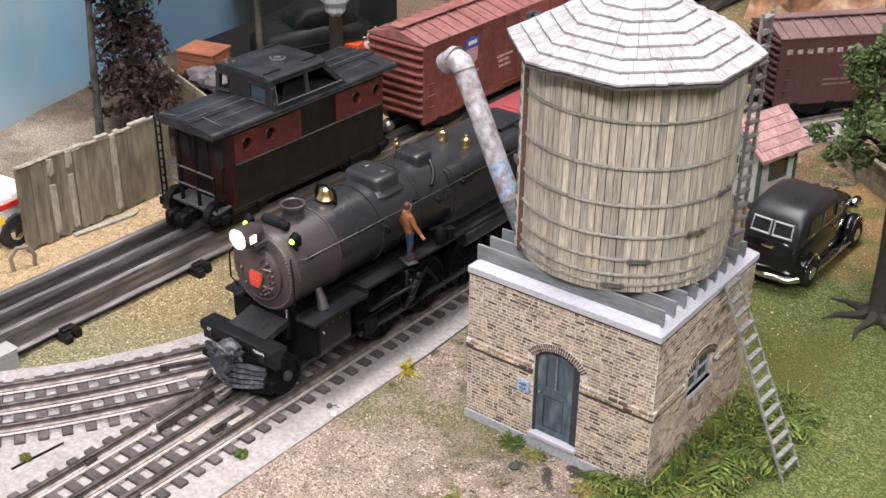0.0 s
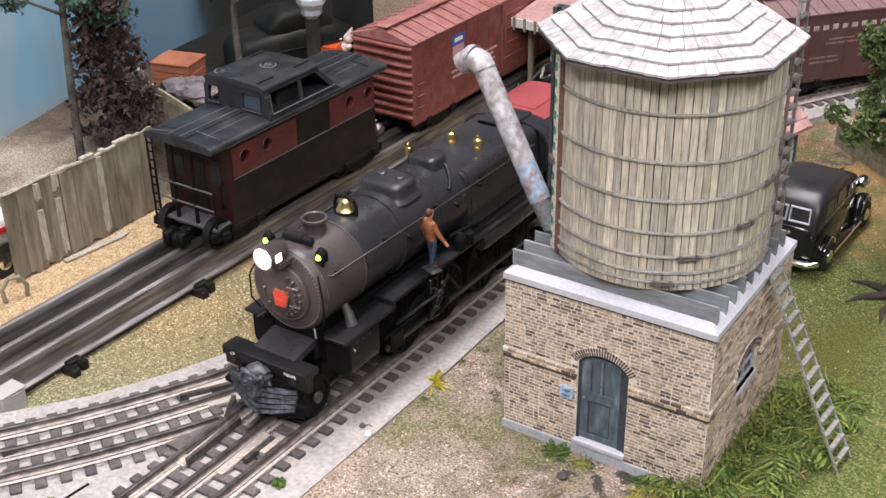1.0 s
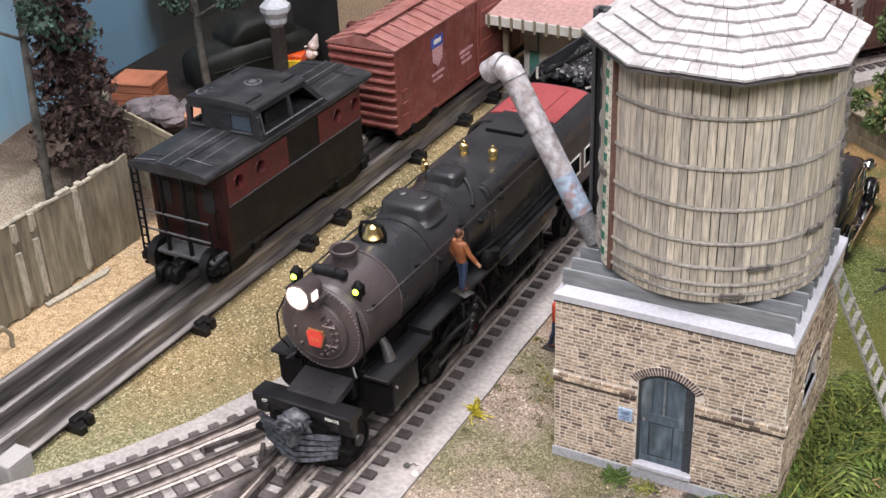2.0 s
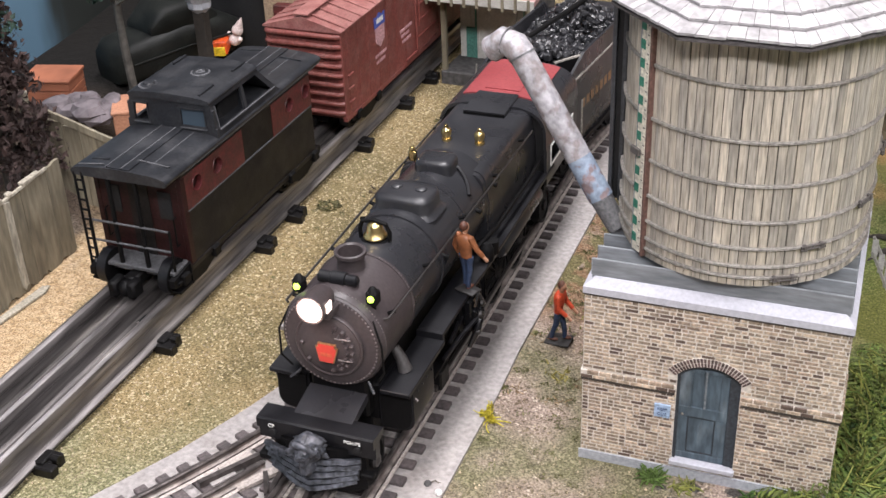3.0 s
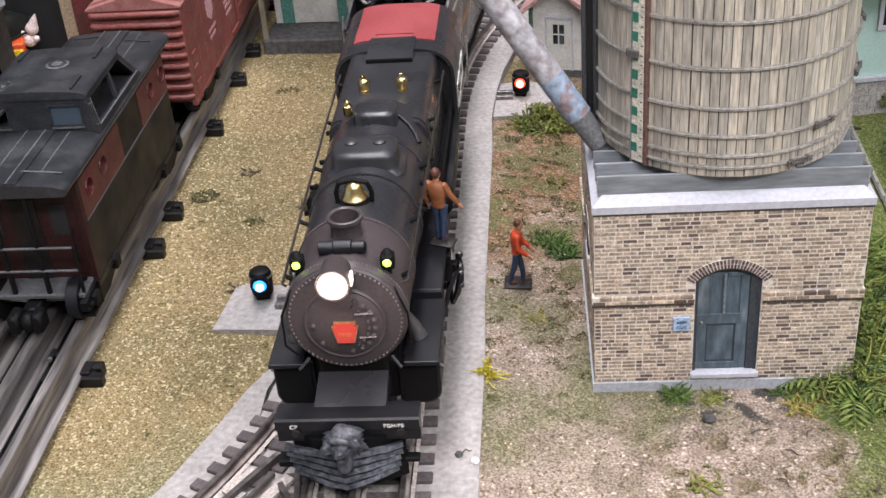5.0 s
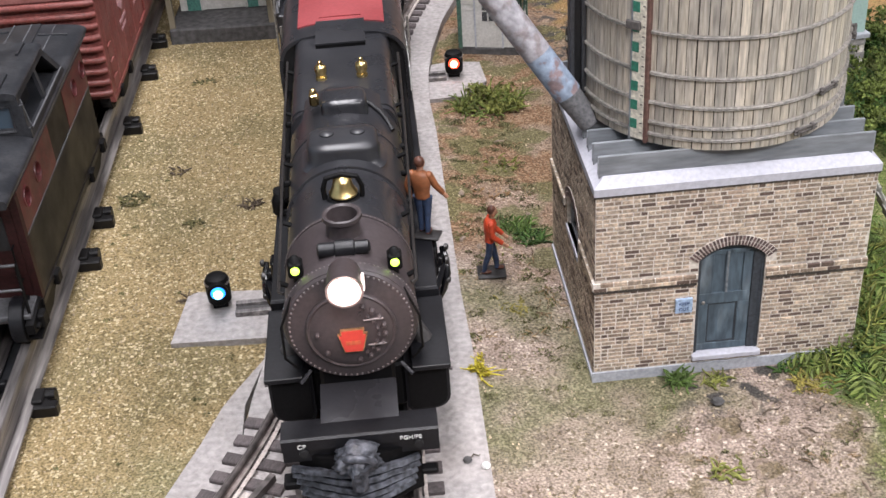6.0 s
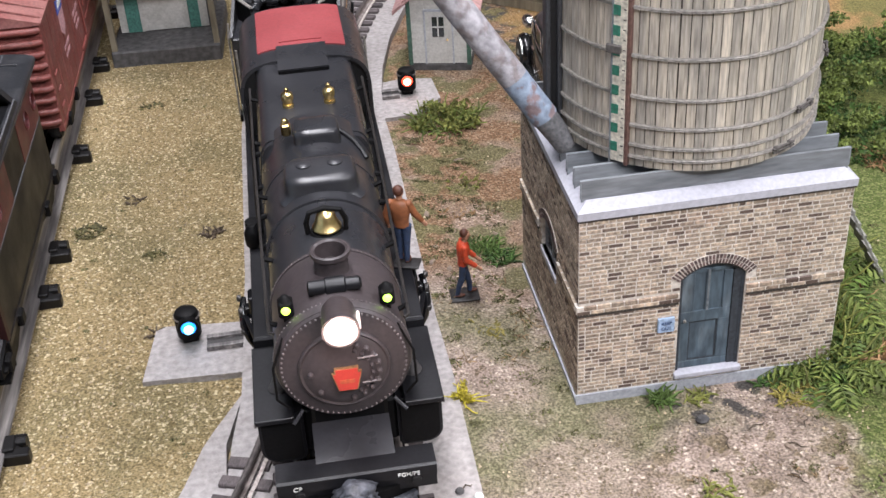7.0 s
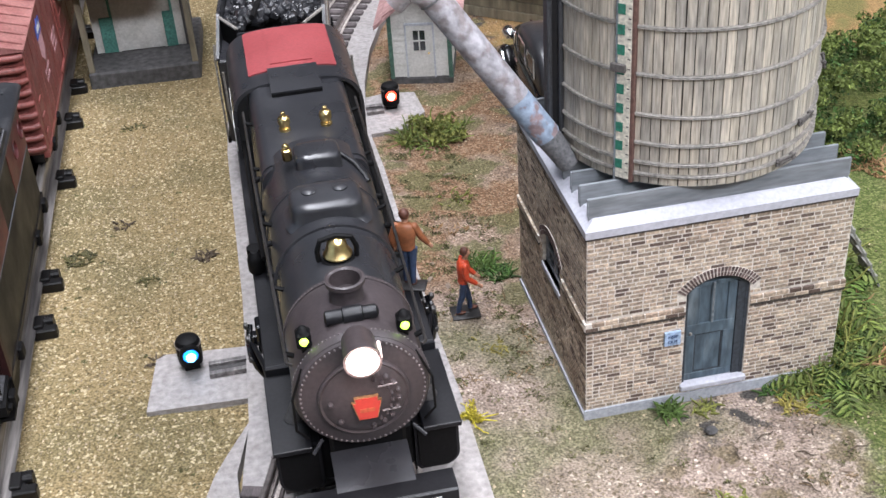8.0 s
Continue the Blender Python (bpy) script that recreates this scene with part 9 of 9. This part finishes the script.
def backdrop_material():
    m = bpy.data.materials.new("painted_backdrop")
    m.use_nodes = True
    nd, ln = m.node_tree.nodes, m.node_tree.links
    b = nd["Principled BSDF"]
    b.inputs["Roughness"].default_value = 0.95
    tc = nd.new("ShaderNodeTexCoord")
    sep = nd.new("ShaderNodeSeparateXYZ")
    ln.new(tc.outputs["Object"], sep.inputs[0])
    mp = nd.new("ShaderNodeMapping")
    mp.inputs["Scale"].default_value = (1, 1, 0.35)
    ln.new(tc.outputs["Object"], mp.inputs[0])
    n1 = nd.new("ShaderNodeTexNoise")
    n1.inputs["Scale"].default_value, n1.inputs["Detail"].default_value = 14, 4
    ln.new(mp.outputs[0], n1.inputs["Vector"])

    def ramp(v, a, c):
        r = nd.new("ShaderNodeMapRange")
        r.interpolation_type = "SMOOTHSTEP"
        r.inputs["From Min"].default_value, r.inputs["From Max"].default_value = a, c
        ln.new(v, r.inputs["Value"])
        return r.outputs[0]

    def blend(a, c, f):
        x = nd.new("ShaderNodeMix")
        x.data_type = "RGBA"
        ln.new(f, x.inputs["Factor"])
        for key, v in (("A", a), ("B", c)):
            if isinstance(v, tuple):
                x.inputs[key].default_value = (*v, 1)
            else:
                ln.new(v, x.inputs[key])
        return x.outputs["Result"]

    sky = blend((0.22, 0.42, 0.56), (0.42, 0.52, 0.57), ramp(n1.outputs["Fac"], 0.40, 0.68))
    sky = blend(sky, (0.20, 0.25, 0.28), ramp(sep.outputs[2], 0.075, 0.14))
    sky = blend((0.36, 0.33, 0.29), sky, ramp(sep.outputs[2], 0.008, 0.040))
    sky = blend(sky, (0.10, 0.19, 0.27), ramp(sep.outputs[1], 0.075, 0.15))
    add = nd.new("ShaderNodeMath")
    add.operation = "MULTIPLY_ADD"
    ln.new(n1.outputs["Fac"], add.inputs[0])
    add.inputs[1].default_value = 0.12
    ln.new(sep.outputs[1], add.inputs[2])
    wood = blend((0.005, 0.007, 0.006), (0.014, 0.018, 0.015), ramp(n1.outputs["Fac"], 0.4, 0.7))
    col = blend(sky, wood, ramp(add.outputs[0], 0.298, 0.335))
    ln.new(col, b.inputs["Base Color"])
    return m


line = [(-250, -328), (-252, -200), (-258, 0), (-286, 110), (-298, 240), (-318, 420), (-318, 640), (-120, 700), (200, 714), (694, 714)]
g = G()
for k in range(len(line) - 1):
    (x0, y0), (x1, y1) = line[k], line[k + 1]
    d = math.hypot(x1 - x0, y1 - y0)
    nx, ny = -(y1 - y0) / d * 6, (x1 - x0) / d * 6
    g.prism([(x0, y0), (x1, y1), (x1 + nx, y1 + ny), (x0 + nx, y0 + ny)], "z", -2, 420)
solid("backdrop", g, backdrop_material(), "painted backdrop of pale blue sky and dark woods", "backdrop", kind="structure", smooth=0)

# brown conifer
rcn = random.Random(8)
needles = G()
CXY = (-206.0, 78.0)
for k in range(15):
    z = 22 + 9.0 * k
    rad = 24 * (1 - k / 17) + 3
    for j in range(22):
        a = rcn.uniform(0, 6.28)
        l = rad * rcn.uniform(0.7, 1.1)
        p0 = Vector((CXY[0], CXY[1], z + 20))
        p1 = p0 + Vector((math.cos(a) * l, math.sin(a) * l, -rcn.uniform(5, 13)))
        for i in range(26):
            t = (i + rcn.random()) / 26
            q = p0.lerp(p1, t)
            leaf(needles, (q.x + rcn.uniform(-2, 2), q.y + rcn.uniform(-2, 2), q.z + rcn.uniform(-3.0, 1)), 2.1, rcn)
ctr = G().tube([(CXY[0], CXY[1], 18), (CXY[0], CXY[1], 60), (CXY[0] + 1, CXY[1], 175)], [4.5, 3.2, 0.8], 8)
plant("conifer", (("trunk", ctr, bark, ""), ("foliage", needles, needle_brown, "brown drooping needles")), "dead brown conifer standing before the backdrop", "conifer", (CXY[0], CXY[1], 20))


def birch_tree(x, y, z, height, lean, seed, leaves, label):
    r_ = random.Random(seed)
    tr = G().tube([(x, y, z), (x + lean * 0.3, y, z + height * 0.3), (x + lean * 0.6, y + 2, z + height * 0.65), (x + lean, y, z + height)], [2.5, 2.1, 1.7, 0.9], 9)
    lv = G()
    for k in range(9):
        t = r_.uniform(0.45, 1.0)
        p = Vector((x + lean * t, y, z + height * t))
        a = r_.uniform(0, 6.28)
        l = r_.uniform(22, 46)
        q = p + Vector((math.cos(a) * l, math.sin(a) * l, r_.uniform(2, 22)))
        tr.tube([p, p.lerp(q, 0.5) + Vector((0, 0, 2)), q], [1.0, 0.7, 0.35], 5)
        for _ in range(3):
            c = p.lerp(q, r_.uniform(0.5, 1.05))
            clump(lv, c, 9, 9, 6, leaves, 1.8, r_)
    plant("birch_tree", (("trunk", tr, birch, "pale flaking trunk"), ("crown", lv, leaf_dark, "dark teal leaves")), label, "tree", (x, y, z), "birch trees")


birch_tree(-216, 58, 19, 150, 6, 2, 60, "thin birch with flaking bark and dark leaves before the backdrop")
birch_tree(-196, 168, 12, 150, -8, 7, 60, "thin birch with flaking bark and dark leaves beside the crate")

cr = thing("wooden_crate", -240, 160, 28, 14, "orange-brown slatted wooden crate on raised ground", "crate")
part("box", G().box(-12, 12, -10, 10, 0, 14, 0.4), crate_orange, cr, "", 0)
for z in (0.5, 5.1, 9.7):
    part("slat", G().box(-12.7, 12.7, -10.7, -10, z, z + 4.0, 0.2), crate_orange, cr, "", 0)
    part("slat", G().box(12, 12.7, -10, 10, z, z + 4.0, 0.2), crate_orange, cr, "", 0)
part("lid", G().box(-13.2, 13.2, -11.2, 11.2, 14, 15.6, 0.4), crate_orange, cr, "worn lid", 0)
cr2 = thing("wooden_crate", -187, 150, 16, 30, "peach-coloured crate standing behind the caboose", "crate")
part("box", G().box(-9, 9, -11, 11, 0, 20, 0.5), peach, cr2, "", 0)
part("lid", G().box(-9.6, 9.6, -11.6, 11.6, 20, 21.5, 0.3), peach, cr2, "", 0)
rk = thing("rock_pile", -212, 144, 32, 0, "pile of grey lilac rocks beside the crate", "rocks")
for k in range(14):
    g = G().ball((rcn.uniform(-14, 14), rcn.uniform(-10, 10), rcn.uniform(0, 7)), rcn.uniform(5, 9), 0.8, 7)
    g.v = [(x * (1 + 0.28 * noise.noise((x * 0.16, y * 0.16, z * 0.2 + k))), y * (1 + 0.28 * noise.noise((x * 0.2 + k, y * 0.2, z * 0.2))), z * 0.8) for x, y, z in g.v]
    part("rock", g, lilac, rk, "", 0)
# dark covered vehicle
dv = thing("dark_van", -215, 236, 22, -25, "dull dark green covered vehicle in shade", "van")
part("body", hull([(-42, 12, 2, 20, 0.5), (-36, 16, 1, 24, 0.45), (0, 17, 0, 27, 0.45), (30, 16, 1, 24, 0.45), (40, 12, 3, 18, 0.5)]), dark_green_paint, dv, "dull green body", 60)
part("cabin", hull([(-20, 12, 20, 30, 0.5), (-10, 14, 20, 38, 0.45), (14, 14, 20, 38, 0.45), (24, 11, 20, 28, 0.5)]), dark_green_paint, dv, "dull green cabin", 60)
part("trim", G().tube([(17.2, -36, 14), (17.6, 0, 15), (17.2, 34, 14)], 0.6, 6), dark_green_paint, dv, "dark trim line")
# toy figure, cart, post lamp and columns behind the boxcar
ty_ = thing("toy_cart", -196, 246, 24, 20, "small orange and yellow toy cart", "toy")
part("box", G().box(-9, 9, -6, 6, 3, 11, 0.8), toy_red, ty_, "orange box", 0)
part("panel", G().box(-4, 8, -7.2, -6, 3, 8, 0.3), toy_yellow, ty_, "yellow panel", 0)
g = G().ball((0, 0, 6), 6, 0.9, 12).ball((0, 0, 15), 5, 1.0, 12).lathe([(3.6, 0), (2.6, 4), (0.3, 9)], (0, 0, 18.5), "z", 12).ball((5.5, -3, 10), 2.6, 1, 8).ball((-5.5, -3, 10), 2.6, 1, 8)
tf = solid("toy_figure", g, toy_white, "small white rounded toy figure", "toy", smooth=50)
tf.matrix_world = pose(-0.189, 0.256, 0.028, 0, 24, 0) @ Matrix.Scale(0.68, 4)
pl = thing("post_lamp", -187, 224, 20, 0, "brown post with a pale stepped cap", "post")
part("post", G().box(-3.2, 3.2, -3.2, 3.2, 0, 40, 0.3), bark, pl, "brown post", 0)
part("cap", G().lathe([(2.4, 0), (6.4, 4), (6.4, 7), (9.0, 11), (9.0, 14), (2, 20)], (0, 0, 38), "z", 8), plinth_grey, pl, "pale stepped cap", 0)
cb = thing("beige_building", -150, 268, 12, 4, "beige plastered building with a dark doorway behind the boxcar", "building")
part("wall", G().box(-22, 14, 0, 60, 0, 140), beige_wall, cb, "beige wall", 0)
part("doorway", G().box(-60, -22, 10, 60, 0, 140), dark_hole, cb, "dark doorway", 0)
part("bench", G().box(-14, -4, -6, 0, 10, 40, 0.4), caboose_red, cb, "dark red slatted panel", 0)
# rocky bank beyond the brown freight car
g = G()
n = 26
for j in range(7):
    for i in range(n):
        x = -60 + 20 * i
        g.v.append((x + 10 * noise.noise((i, j, 0)), 560 + 14 * j + 16 * noise.noise((i * 0.7, j * 0.9, 4)), -2 + 24 * j + 20 * noise.noise((i * 0.6, j * 0.8, 9))))
for j in range(6):
    for i in range(n - 1):
        g.f.append((j * n + i, j * n + i + 1, (j + 1) * n + i + 1, (j + 1) * n + i))
        g.m.append(0)
solid("rock_bank", g, rock_brown, "rust-brown rocky bank behind the curve", "rock bank", kind="structure", smooth=0, fix=False)
# retaining wall of grey planks beyond the hut
rw = thing("plank_wall", 138, 312, 0, -40, "low grey plank wall beyond the hut", "wall")
for k in range(3):
    part("plank", G().box(-40, 46, -1.2 + 0.3 * k, 1.2, 5.6 * k, 5.6 * k + 5.3, 0.2), fence_wood, rw, "", 0)
part("cap", G().box(-41, 47, -3, 3, 16.8, 18.6, 0.3), fence_wood, rw, "grey cap board", 0)

# ---- the room ----
floor_mat = surface("grey_room_carpet", (0.12, 0.115, 0.11), 0.95, grain=300, stain=3, bump=0.2)
solid("floor", G().box(-2600, 2600, -2600, 2600, -960, -900), floor_mat, "plain grey carpeted room floor", "floor", kind="structure", smooth=0)
for name, b in (("wall_north", (-2600, 2600, 2500, 2600, -900, 1700)), ("wall_south", (-2600, 2600, -2600, -2500, -900, 1700)), ("wall_west", (-2600, -2500, -2500, 2500, -900, 1700)), ("wall_east", (2500, 2600, -2500, 2500, -900, 1700))):
    solid(name, G().box(*b), room_wall, "plain grey room wall", "wall", kind="structure", smooth=0)
solid("ceiling", G().box(-2600, 2600, -2600, 2600, 1700, 1780), room_ceiling, "white room ceiling", "ceiling", kind="structure", smooth=0)
tube_glow = glow("lamp_diffuser_glow", (1.0, 0.97, 0.93), 1.0)
for lx, ly, lz, sx, sy, _ in LAMPS:
    th = thing("ceiling_lamp", lx * 1000, ly * 1000, lz * 1000 + 4, 0, "long white ceiling lamp hung over the layout", "lamp", "ceiling lamps")
    hx, hy = sx * 500 + 10, sy * 500 + 10
    part("housing", G().box(-hx, hx, -hy, hy, 6, 50, 4), card_white, th, "white housing")
    part("diffuser", G().box(-hx + 8, hx - 8, -hy + 8, hy - 8, 2, 6), tube_glow, th, "glowing diffuser", 0)
    for px_ in (-0.35, 0.35):
        part("hanger", G().cyl((px_ * hx, px_ * hy, 50), (px_ * hx, px_ * hy, 1700 - lz * 1000 - 4), 4, n=8), steel, th, "steel hanger")
